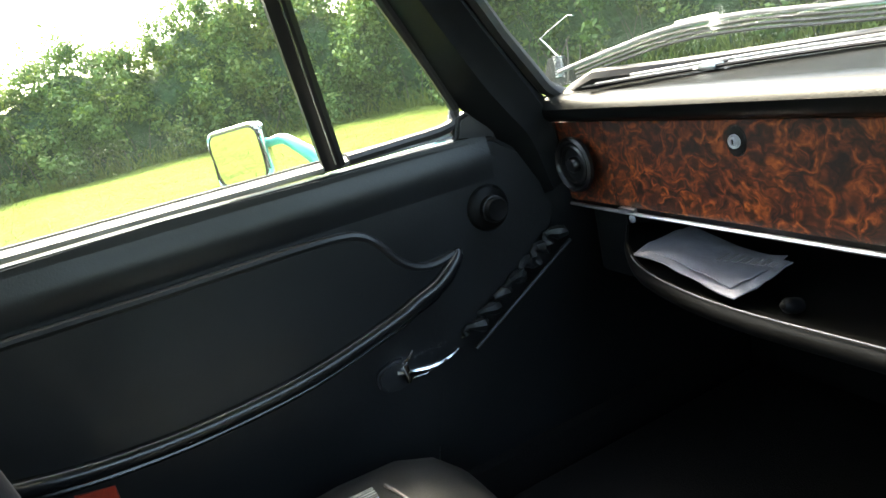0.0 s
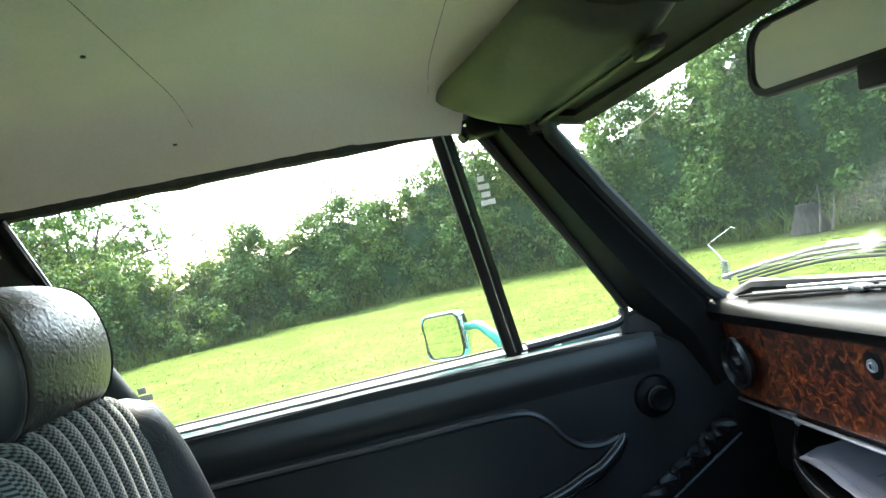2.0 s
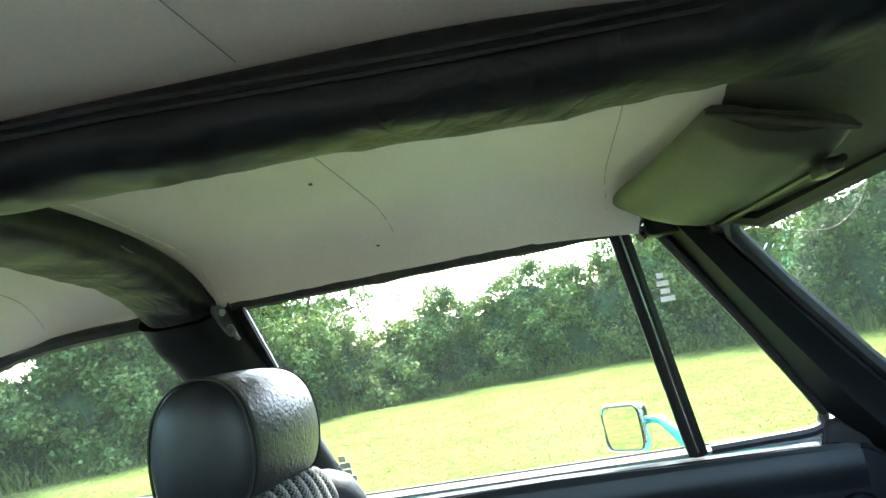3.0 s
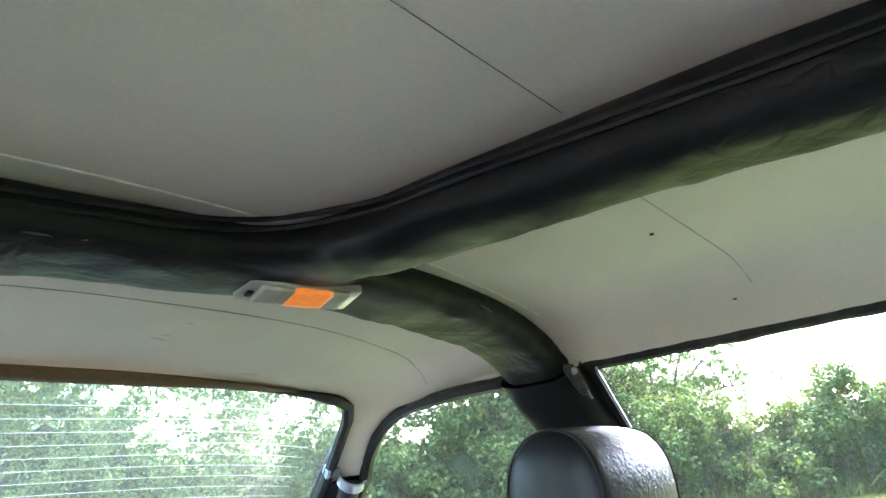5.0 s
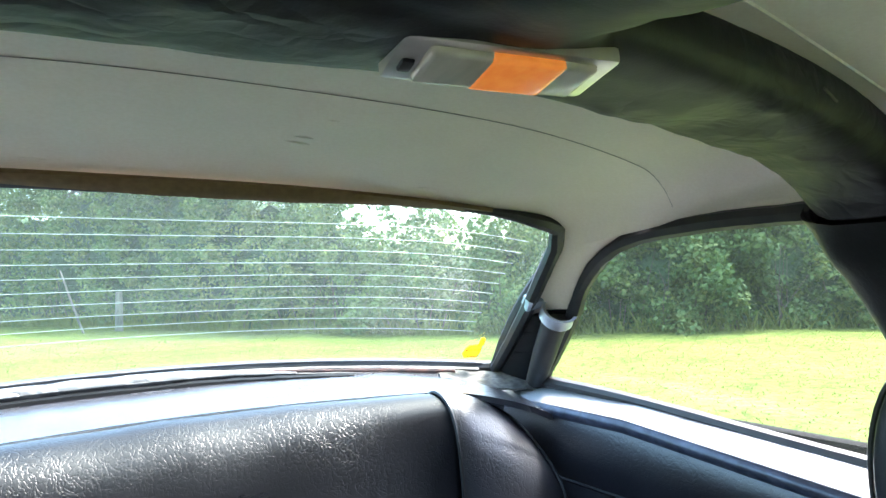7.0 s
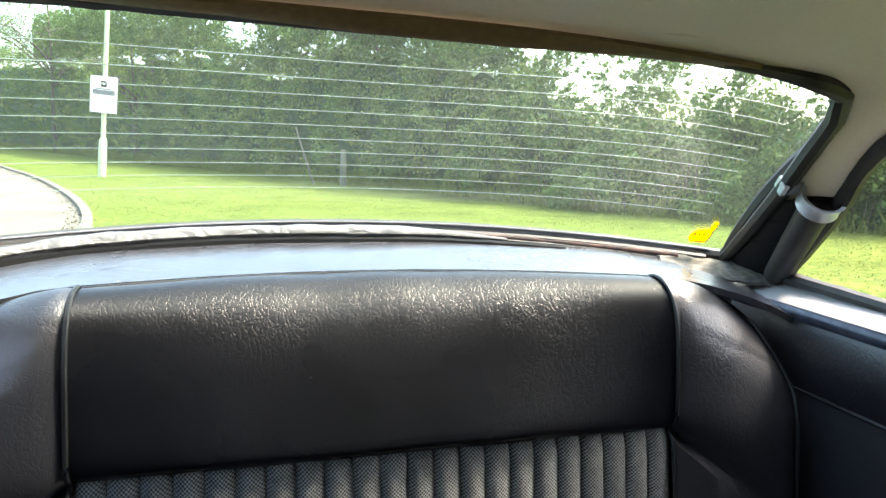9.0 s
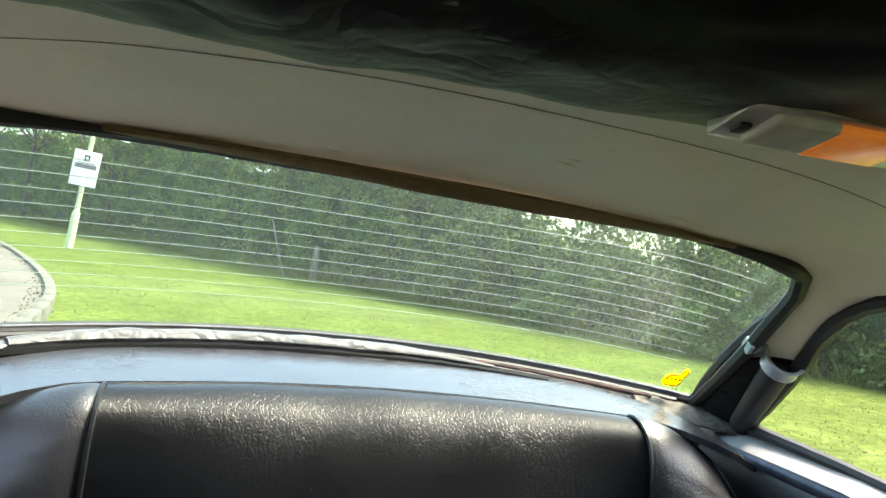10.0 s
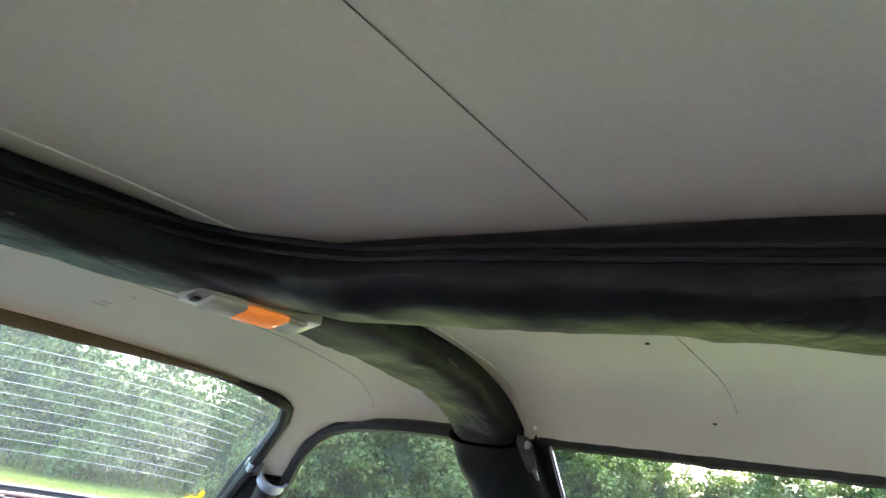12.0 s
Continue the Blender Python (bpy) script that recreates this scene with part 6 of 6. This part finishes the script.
part("band", rel(turned([(0.0262, -0.011), (0.0310, -0.012), (0.0298, -0.008), (0.0298, 0.008), (0.0318, 0.012), (0.0262, 0.011), (0.0262, -0.010)], cm, 24), clip), STEEL, clip)
top = cm @ Matrix.Rotation(radians(78), 4, "Z")
part("screw_housing", rel(block((0.027, -0.013, -0.011), (0.042, 0.013, 0.012), 0.003, m=top), clip), STEEL, clip)
part("screw_head", rel(turned([(0.007, 0), (0.007, 0.007), (0.003, 0.009)], top @ Matrix.Translation((0.036, -0.013, 0.0)) @ Matrix.Rotation(radians(90), 4, "X"), 10), clip), STEEL, clip)
part("band_tail", rel(block((0.028, 0.012, -0.009), (0.034, 0.024, 0.009), 0.002, m=top), clip), STEEL, clip)
part("sleeve", rel(tube([Vector((-0.531, -0.612, 1.018)), Vector((-0.558, -0.676, 0.948)), Vector((-0.598, -0.748, 0.885))], [0.0235, 0.022, 0.020], 12), clip), RUBBER, clip, "black rubber sleeve below the clip")
tab = thing("seal_clip", "small bright clip on the rear window seal", "clip", (-0.500, -0.648, 1.036))
part("tab", rel(block((-0.015, -0.010, -0.012), (0.015, 0.012, 0.014), 0.003, m=Matrix.Translation((-0.496, -0.636, 1.044)) @ Matrix.Rotation(radians(-52), 4, "X") @ Matrix.Rotation(radians(20), 4, "Y")), tab), STEEL, tab)

# yellow stickers on the back window
def yellow_sticker(d, k):
    ob = thing("window_sticker", "small yellow shaped sticker inside the rear window", "sticker", tuple(rear_at(d, k)), "rear window stickers")
    o = rear_at(d, k) + Vector((0, 0.006, 0))
    r = (rear_at(d - 0.02, k) - rear_at(d + 0.02, k)).normalized()
    u = (rear_at(d, k + 0.03) - rear_at(d, k - 0.03)).normalized()
    out = [(-0.021, -0.010), (-0.015, -0.017), (0.010, -0.015), (0.013, -0.004), (0.012, 0.005), (0.015, 0.010), (0.013, 0.017), (0.007, 0.018), (0.004, 0.012), (0.005, 0.007), (-0.012, 0.004), (-0.018, -0.002)]
    part("film", rel(plate([o + r * a * 1.05 + u * b * 2.15 for a, b in out], u.cross(r), 0.001), ob), YELLOW, ob)
    lift = Vector((0, 0.002, 0))
    part("print_outline", rel(tube([o + r * a * 0.90 + u * (b * 1.85 - 0.001) + lift for a, b in out], 0.0011, 4, True), ob), SHADEINK, ob, "dark amber printed outline")
    for i in range(4):
        a, b = -0.015 + i * 0.0075, -0.012 + 0.0012 * i
        part("print_bar", rel(plate([o + r * (a - 0.0018) + u * b + lift, o + r * (a + 0.0018) + u * b + lift, o + r * (a + 0.0018) + u * (b + 0.006) + lift, o + r * (a - 0.0018) + u * (b + 0.006) + lift], u.cross(r), 0.0006), ob), SHADEINK, ob)


yellow_sticker(-0.650, 0.145)
yellow_sticker(0.60, 0.05)


# ---- outdoors ----
rng = np.random.default_rng(7)
LINE = [(14, 20), (6, 15.5), (-1, 12.5), (-6, 9.8), (-10.5, 7.6), (-14.0, 4.8), (-15.6, 1.0), (-14.8, -3.0), (-12.2, -5.6), (-9.8, -6.9), (-7.9, -8.9), (-5.7, -12.4), (-2.6, -18.4), (1.7, -26.8), (7.0, -36.5), (13.5, -49), (23, -66)]
LINE = np.array([tuple(p)[:2] for p in smooth_line([(x, y, 0) for x, y in LINE], 8)])
STEP = np.r_[0, np.cumsum(np.linalg.norm(np.diff(LINE, axis=0), axis=1))]


def along(s):
    """Points and outward directions on the hedge's foot line at lengths s."""
    x, y = np.interp(s, STEP, LINE[:, 0]), np.interp(s, STEP, LINE[:, 1])
    x2, y2 = np.interp(s + 0.3, STEP, LINE[:, 0]), np.interp(s + 0.3, STEP, LINE[:, 1])
    tx, ty = x2 - x, y2 - y
    n = np.maximum(np.hypot(tx, ty), 1e-6)
    return np.c_[x, y], np.c_[-ty / n, tx / n] * -1


def hedge_height(s):
    """Tall ahead of the car, lower beside it, tall again behind."""
    p, _ = along(s)
    az = np.degrees(np.arctan2(p[:, 1] - 0.4, p[:, 0] - 0.4)) % 360
    h = np.interp(az, [60, 110, 135, 144, 150, 154.5, 158, 162, 167, 172, 175, 178, 181, 184, 186.5, 190, 193, 196, 199, 204, 212, 217, 221, 226, 229, 232, 235, 238, 244, 247, 250, 256, 266, 269.2, 270.7, 272.2, 275.7, 280, 286, 292, 300], [6.5, 6.6, 6.6, 6.0, 3.9, 3.35, 3.05, 2.8, 3.1, 3.1, 2.9, 2.4, 2.6, 2.8, 1.9, 2.2, 1.65, 1.7, 2.2, 2.5, 3.0, 2.6, 1.6, 1.6, 1.8, 1.95, 1.6, 1.7, 1.75, 2.2, 3.1, 3.9, 4.9, 4.1, 3.8, 4.3, 5.3, 5.6, 6.6, 9.0, 10.0])
    return h + 0.12 * np.sin(s * 1.3) + 0.16 * np.sin(s * 2.9 + 1) + 0.12 * np.sin(s * 6.1)


ground_rows = []
for y in np.r_[np.linspace(-400, -45, 6), np.linspace(-40, 30, 71), np.linspace(40, 400, 6)]:
    ground_rows.append([(x, y, 0.05 * math.sin(x * 0.31 + 1) * math.sin(y * 0.27) if abs(x) < 30 and abs(y) < 35 and math.hypot(x, y) > 4 else 0.0) for x in np.r_[np.linspace(-400, -35, 6), np.linspace(-30, 30, 61), np.linspace(40, 400, 6)]])
ground = link("ground", sheet(ground_rows), GRASS)
tagged(ground, "bright mown grass lawn", "lawn", kind="structure")

# concrete drive with its kerb
DRIVE = [(1.90, -6.4), (2.12, -8.2), (2.65, -10.4), (3.7, -13.6), (5.2, -17.5), (7.2, -22.0), (9.6, -27.5), (13.0, -35.5), (20, -50)]
# the stretch beside the car is unseen, added to bounce warm light inside
DRIVE = [tuple(p) for p in smooth_line([(x, y, 0) for x, y in [(3.0, 22), (1.9, 12), (1.45, 5), (1.35, 1), (1.5, -2.0), (1.75, -4.4)] + DRIVE], 6)]
road = link("road", sheet([[(x, y, 0.062), (x + 3.5, y + 0.8, 0.066), (x + 7.5, y + 1.5, 0.062)] for x, y, _ in DRIVE]), CONCRETE)
tagged(road, "pale worn concrete drive with an unseen stretch added beside the car", "drive", kind="structure")
kerb = thing("kerb", "row of weathered kerb stones round the drive", "kerb", kind="structure")
kp = np.array([(x, y) for x, y, _ in DRIVE if y < -5])
ks = np.r_[0, np.cumsum(np.linalg.norm(np.diff(kp, axis=0), axis=1))]
stone = None
for i in range(int(ks[-1] / 0.6)):
    a = np.array([np.interp(i * 0.6 + 0.3, ks, kp[:, j]) for j in (0, 1)])
    b = np.array([np.interp(i * 0.6 + 0.4, ks, kp[:, j]) for j in (0, 1)])
    yaw = math.atan2(*(b - a)[::-1])
    if stone is None:
        stone = part("kerb_stone", block((-0.294, -0.06, -0.06), (0.294, 0.06, 0.10), 0.012), KERB, kerb)
        ob = stone
    else:
        ob = new("kerb_stone", stone.data)
        ob.parent = kerb
    ob.matrix_basis = Matrix.Translation((a[0] - 0.05, a[1], 0.012)) @ Matrix.Rotation(yaw, 4, "Z") @ Matrix.Rotation(radians(random.uniform(-1.5, 1.5)), 4, "X")


def leaves(centres, radii, per, size, squash=0.8, hang=0.0):
    """Folded leaf quads scattered on the shells of clumps: corners and faces."""
    n = len(centres) * per
    c = np.repeat(centres, per, 0)
    r = np.repeat(radii, per)
    d = rng.normal(size=(n, 3))
    d /= np.linalg.norm(d, axis=1, keepdims=True)
    p = c + d * (r * rng.uniform(0.45, 1.05, n))[:, None] * [1, 1, squash]
    nrm = d + rng.normal(size=(n, 3)) * 0.7 + [0, 0, 0.5]
    nrm /= np.linalg.norm(nrm, axis=1, keepdims=True)
    ax = np.cross(nrm, rng.normal(size=(n, 3)))
    ax /= np.maximum(np.linalg.norm(ax, axis=1, keepdims=True), 1e-6)
    ax[:, 2] -= hang
    bx = np.cross(nrm, ax)
    s = size * rng.uniform(0.6, 1.35, n)[:, None]
    fold = nrm * s * 0.18
    v = np.stack([p - ax * s, p + bx * s * 0.55 + fold, p + ax * s, p - bx * s * 0.55 + fold], 1).reshape(-1, 3)
    return v, np.arange(n * 4).reshape(-1, 4)


# hedge: an inner mass, dark for inner shade, and clumps of leaves over its face and top
total = STEP[-1]
ss = np.linspace(0.2, total - 0.5, 340)
P, N = along(ss)
H = hedge_height(ss)
core = []
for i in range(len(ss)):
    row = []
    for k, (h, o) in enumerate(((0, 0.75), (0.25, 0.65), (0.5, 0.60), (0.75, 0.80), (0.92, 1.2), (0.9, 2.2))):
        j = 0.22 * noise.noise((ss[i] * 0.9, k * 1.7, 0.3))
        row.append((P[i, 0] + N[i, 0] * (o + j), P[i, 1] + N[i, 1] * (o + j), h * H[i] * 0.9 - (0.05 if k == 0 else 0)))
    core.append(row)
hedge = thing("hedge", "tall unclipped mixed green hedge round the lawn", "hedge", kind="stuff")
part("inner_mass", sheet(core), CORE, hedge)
sel = rng.uniform(0.5, total - 1, 21000)
dist = np.linalg.norm(along(sel)[0], axis=1)
sel = sel[rng.uniform(0, 1, len(sel)) < np.clip(13 / dist, 0.25, 1)]
p, nn = along(sel)
h = hedge_height(sel)
u = rng.beta(1.15, 1.0, len(sel))
depth = 0.42 * np.sin(sel * 2.1 + u * 4) + 0.36 * np.sin(sel * 5.3 - u * 9) + 0.22 * np.sin(sel * 11.7 + u * 17) + 0.30 + 0.5 * u ** 3 + rng.uniform(-0.12, 0.25, len(sel))
centres = np.c_[p + nn * depth[:, None], u * h + 0.05]
radii = rng.uniform(0.13, 0.30, len(sel))
kind = rng.uniform(0, 1, len(sel)) + 0.25 * np.sin(sel * 0.8) + 0.2 * np.sin(sel * 2.3 + 1)
kind -= 0.12 * ((p[:, 1] > 4) & (p[:, 0] < 3))
for mat, name, mask in ((HEDGE, "dark_foliage", kind < 0.78), (PALELEAF, "pale_foliage", kind >= 0.78)):
    v, f = leaves(centres[mask], radii[mask], 30, 0.052)
    quads(name, v, f, mat, hedge)
# loose shoots along the top
ts = rng.uniform(0.5, total - 1, 2600)
p, nn = along(ts)
h = hedge_height(ts)
v, f = leaves(np.c_[p + nn * rng.uniform(0.2, 1.6, 2600)[:, None], h + rng.uniform(0, 1, 2600) ** 1.8 * 0.62 - 0.10], rng.uniform(0.08, 0.20, 2600), 14, 0.042, 1.5)
quads("top_shoots", v, f, PALELEAF, hedge)
# leafy crowns over the low stretch behind, with gaps of sky
cs = rng.uniform(0.5, total - 1, 42000)
p, nn = along(cs)
p = p + nn * rng.uniform(0.3, 2.2, len(cs))[:, None]
base = hedge_height(cs)
cz = base + rng.uniform(0, 1, len(cs)) ** 1.2 * 2.4 - 0.25
az = np.degrees(np.arctan2(p[:, 1] - 0.2, p[:, 0] - 0.3)) % 360
el = np.degrees(np.arctan2(cz - 1.08, np.hypot(p[:, 0] - 0.3, p[:, 1] - 0.2)))
near_gap = np.ones(len(cs))
for a0, e0, ra, re in ((242.9, 5.6, 1.9, 1.0), (243.4, 3.7, 1.2, 0.5), (239.4, 5.7, 1.2, 0.7), (236.2, 3.4, 1.3, 0.55), (233.6, 5.6, 1.6, 0.5), (226.8, 5.4, 3.6, 1.7), (222.5, 3.7, 1.6, 0.9), (248.4, 4.3, 0.6, 0.4), (270.7, 8.6, 1.5, 1.4), (214.5, 5.5, 1.6, 0.9), (242.6, 7.2, 2.0, 1.0), (246.6, 8.4, 1.5, 0.9), (239.3, 7.3, 1.5, 0.8), (233.0, 6.8, 2.2, 0.8), (227.0, 7.6, 3.4, 1.4)):
    near_gap = np.minimum(near_gap, np.hypot((az - a0) / ra, (el - e0) / re))
ok = (az > 210) & (az < 285) & (rng.uniform(0, 1, len(cs)) < np.where(near_gap < 1, 0.06 + 0.36 * near_gap ** 2, 0.8))
v, f = leaves(np.c_[p[ok], cz[ok]], rng.uniform(0.06, 0.15, int(ok.sum())), 16, 0.046)
quads("crown_foliage", v, f, TREELEAF, hedge)
# bare stems and long grass at the foot
stems = bmesh.new()
for i in range(420):
    s0 = random.uniform(1, total - 2)
    a, n2 = along(np.array([s0]))
    o = random.uniform(0.05, 0.5)
    b = Vector((a[0, 0] + n2[0, 0] * o, a[0, 1] + n2[0, 1] * o, 0))
    lean = Vector((random.uniform(-0.4, 0.4), random.uniform(-0.4, 0.4), random.uniform(0.6, 1.3)))
    tube([b, b + lean * 0.6 + Vector((0.05, 0, 0)), b + lean * 1.3], [0.012, 0.008, 0.004], 4, bm=stems)
part("stems", stems, BARK, hedge)


def tufts(x, y, z, hgt, wid, lean):
    n = len(x)
    ang = rng.uniform(0, 2 * np.pi, n)
    dx, dy = np.cos(ang) * wid, np.sin(ang) * wid
    lx, ly = rng.normal(0, lean, n) * hgt, rng.normal(0, lean, n) * hgt
    v = np.stack([np.c_[x - dx, y - dy, z], np.c_[x + dx, y + dy, z], np.c_[x + dx * 0.6 + lx * 0.5, y + dy * 0.6 + ly * 0.5, z + hgt * 0.6], np.c_[x + lx, y + ly, z + hgt]], 1).reshape(-1, 3)
    return v, np.arange(n * 4).reshape(-1, 4)


gs = rng.uniform(0.5, total - 1, 16000)
p, nn = along(gs)
o = rng.normal(0.05, 0.28, 16000)
v, f = tufts(p[:, 0] + nn[:, 0] * o, p[:, 1] + nn[:, 1] * o, np.zeros(16000), rng.uniform(0.10, 0.55, 16000) * np.clip(1 - np.abs(o), 0.25, 1), 0.012, 0.35)
quads("long_grass", v, f, BLADES, hedge)
n = 90000
r, a = 1.6 + 19 * rng.uniform(0, 1, n) ** 0.75, rng.uniform(radians(95), radians(300), n)
x, y = r * np.cos(a), r * np.sin(a)
keep = ~((x > 1.3 + np.clip(-y - 2, 0, 6) * 0.1 + np.clip(-y - 9, 0, 30) * 0.36)) & ((np.abs(x) > 0.8) | (np.abs(y) > 2.6))
z = np.where((np.abs(x) < 30), 0.05 * np.sin(x * 0.31 + 1) * np.sin(y * 0.27), 0)
x, y, z = x[keep], y[keep], z[keep]
v, f = tufts(x, y, z, rng.uniform(0.008, 0.022, len(x)), 0.006, 0.8)
lawn = quads("grass_blades", v, f, BLADES)
tagged(lawn, "short bright blades of mown grass", "grass", kind="stuff")


def tree(x, y, height, spread, seed, mat, label, gap=0.0, base=0.36, n_clump=170, trunk=0.14):
    """A tapered trunk, forking limbs and a loose crown of leaf clumps."""
    rnd = random.Random(seed)
    ob = thing("tree", label, "tree", (x, y, 0), "trees behind the hedge")
    th = height * base
    part("trunk", tube(smooth_line([(0, 0, -0.1), (0.05, 0.02, th * 0.5), (0.0, 0.08, th), (0.1, 0.05, height * 0.75)], 4), [trunk * (1 - 0.065 * i) for i in range(13)], 9, wobble=0.2), BARK, ob)
    limbs, tips = bmesh.new(), []
    for i in range(11):
        a = i * 2.4 + rnd.uniform(-0.4, 0.4)
        z0 = th * rnd.uniform(0.75, 1.15)
        L = spread * rnd.uniform(0.55, 1.0)
        q = [Vector((0, 0, z0)), Vector((math.cos(a) * L * 0.4, math.sin(a) * L * 0.4, z0 + L * 0.35)), Vector((math.cos(a) * L * 0.8, math.sin(a) * L * 0.8, z0 + L * rnd.uniform(0.4, 0.9))), Vector((math.cos(a) * L, math.sin(a) * L, z0 + L * rnd.uniform(0.3, 1.1)))]
        path = smooth_line(q, 4)
        tube(path, [trunk * 0.42 * (1 - 0.07 * k) for k in range(len(path))], 6, bm=limbs)
        for t in path[5:]:
            for _ in range(2):
                e = t + Vector((rnd.uniform(-1, 1), rnd.uniform(-1, 1), rnd.uniform(-0.5, 0.9))) * spread * 0.28
                tube([t, (t + e) / 2 + Vector((0, 0, 0.05)), e], [trunk * 0.13, trunk * 0.08, trunk * 0.04], 4, bm=limbs)
                tips.append(e)
    part("limbs", limbs, BARK, ob)
    cs = []
    while len(cs) < n_clump:
        t = rnd.choice(tips)
        cs.append(t + Vector((rnd.gauss(0, 1), rnd.gauss(0, 1), rnd.gauss(0, 0.8))) * spread * (0.16 + gap))
    cs = np.array([tuple(c) for c in cs])
    cs[:, 2] = np.maximum(cs[:, 2], 0.8)
    v, f = leaves(cs, rng.uniform(0.14, 0.32, len(cs)) * spread / 2.4, 36, 0.05, 0.75)
    quads("crown", v, f, mat, ob)
    return ob


BROAD = "broad green tree with a loose leafy crown behind the hedge"
SPARSE = "open leafy tree with sky showing through its branches"
for x, y, hgt, spr, mat, lab, gap, nc in (
        (-15.6, -6.3, 4.9, 1.9, TREELEAF, SPARSE, 0.05, 260), (-13.6, -7.2, 5.2, 1.9, TREELEAF, SPARSE, 0.06, 300),
        (-4.8, -19.4, 7.2, 2.4, TREELEAF, BROAD, 0.02, 240), (-3.4, -24.0, 8.6, 2.6, TREELEAF, BROAD, 0.02, 260), (5.4, -34.0, 7.2, 3.0, PALELEAF, BROAD, 0.02, 220),
        (11.5, -45.0, 13.5, 5.0, TREELEAF, SPARSE, 0.05, 420), (19.5, -55.0, 15.5, 5.6, TREELEAF, SPARSE, 0.05, 420),
        (-16.9, 4.2, 4.4, 1.9, PALELEAF, BROAD, 0.02, 150), (-12.4, 10.0, 6.8, 2.2, TREELEAF, BROAD, 0.0, 200), (-9.5, 10.8, 8.0, 3.0, HEDGE, BROAD, 0.0, 260), (-4.0, 13.0, 8.2, 3.2, HEDGE, BROAD, 0.0, 260)):
    tree(x, y, hgt, spr, int(x * 31 + y * 17), mat, lab, gap, n_clump=nc)

# rotten stump with dead branches at the hedge's foot
rotten = thing("tree_stump", "dark rotten tree stump with dead branches at the hedge foot", "tree stump", (-9.72, 7.55, 0))
part("trunk", tube(smooth_line([(0, 0, -0.1), (0.01, 0, 0.10), (0.02, -0.01, 0.28), (0.03, -0.01, 0.44)], 4), [0.36 - 0.018 * i for i in range(13)], 12, wobble=0.12), ROTTEN, rotten)
for ax, ay, bx, by, h in ((-0.65, 0.25, -0.2, 0.5, 0.75), (-0.9, 0.1, -0.55, 0.5, 0.6), (0.35, -0.1, 0.1, 0.2, 0.7), (0.5, 0.0, 0.25, 0.35, 0.55), (-1.5, -0.45, -0.7, -0.2, 0.32)):
    part("dead_branch", tube(smooth_line([(ax, ay, -0.03), ((ax + bx) / 2 + 0.04, (ay + by) / 2, h * 0.55), (bx, by, h)], 4), [0.022 - 0.0018 * i for i in range(9)], 5, wobble=0.3), BARK, rotten)

# weathered post in the hedge
stump = thing("fence_post", "weathered grey timber post at the foot of the hedge", "fence post", (-2.1, -17.6, 0))
part("timber", turned([(0.09, -0.1), (0.09, 0.3), (0.08, 0.7), (0.075, 0.95), (0.05, 0.97)], Matrix.Identity(4), 10), TIMBER, stump)
part("stay", tube([(0.75, 0.1, -0.05), (1.0, 0.1, 0.7), (1.25, 0.15, 1.5)], [0.03, 0.025, 0.018], 6), TIMBER, stump)

# dry leaf litter and grit along the kerb
n = 800
at = rng.uniform(1.0, 16.0, n)
lx, ly = np.interp(at, ks, kp[:, 0]) + rng.normal(0.04, 0.10, n), np.interp(at, ks, kp[:, 1])
v, f = leaves(np.c_[lx, ly, np.where(lx > np.interp(at, ks, kp[:, 0]) - 0.1, 0.075, 0.055)], np.full(n, 0.012), 1, 0.014, 0.3)
litter = quads("leaf_litter", v, f, LITTER)
tagged(litter, "dry brown leaf litter along the kerb stones", "leaf litter", kind="stuff")

# sign on its post
sign = thing("sign_post", "pale green metal post with a small white parking sign", "sign post", (3.98, -18.9, 0.0))
part("base_sleeve", turned([(0.075, 0.0), (0.075, 0.72), (0.045, 0.80)], Matrix.Identity(4), 14), POSTGREEN, sign, "wider green base sleeve")
part("post", turned([(0.045, 0.76), (0.042, 3.0), (0.040, 5.4), (0.02, 5.42)], Matrix.Identity(4), 12), POSTGREEN, sign)
board = part("board", block((-0.235, 0.065, 1.26), (0.235, 0.080, 1.94), 0.004), WHITE, sign, "white sign board")
part("symbol", block((-0.05, 0.081, 1.74), (0.05, 0.086, 1.86), 0.01), DARKMARK, board)
part("symbol_eye", block((-0.02, 0.087, 1.785), (0.02, 0.090, 1.825), 0.004), WHITE, board)
part("text_bar", block((-0.19, 0.081, 1.60), (0.19, 0.086, 1.685)), INK, board)
part("text_bar", block((-0.15, 0.081, 1.695), (0.15, 0.086, 1.715)), INK, board)
for z in (1.30, 1.90):
    part("bracket", block((-0.065, -0.06, z - 0.015), (0.065, 0.066, z + 0.015), 0.004), STEEL, sign)
sign.matrix_basis = Matrix.Translation(sign.location) @ Matrix.Rotation(radians(-3.8), 4, "Y") @ Matrix.Scale(1.33, 4)
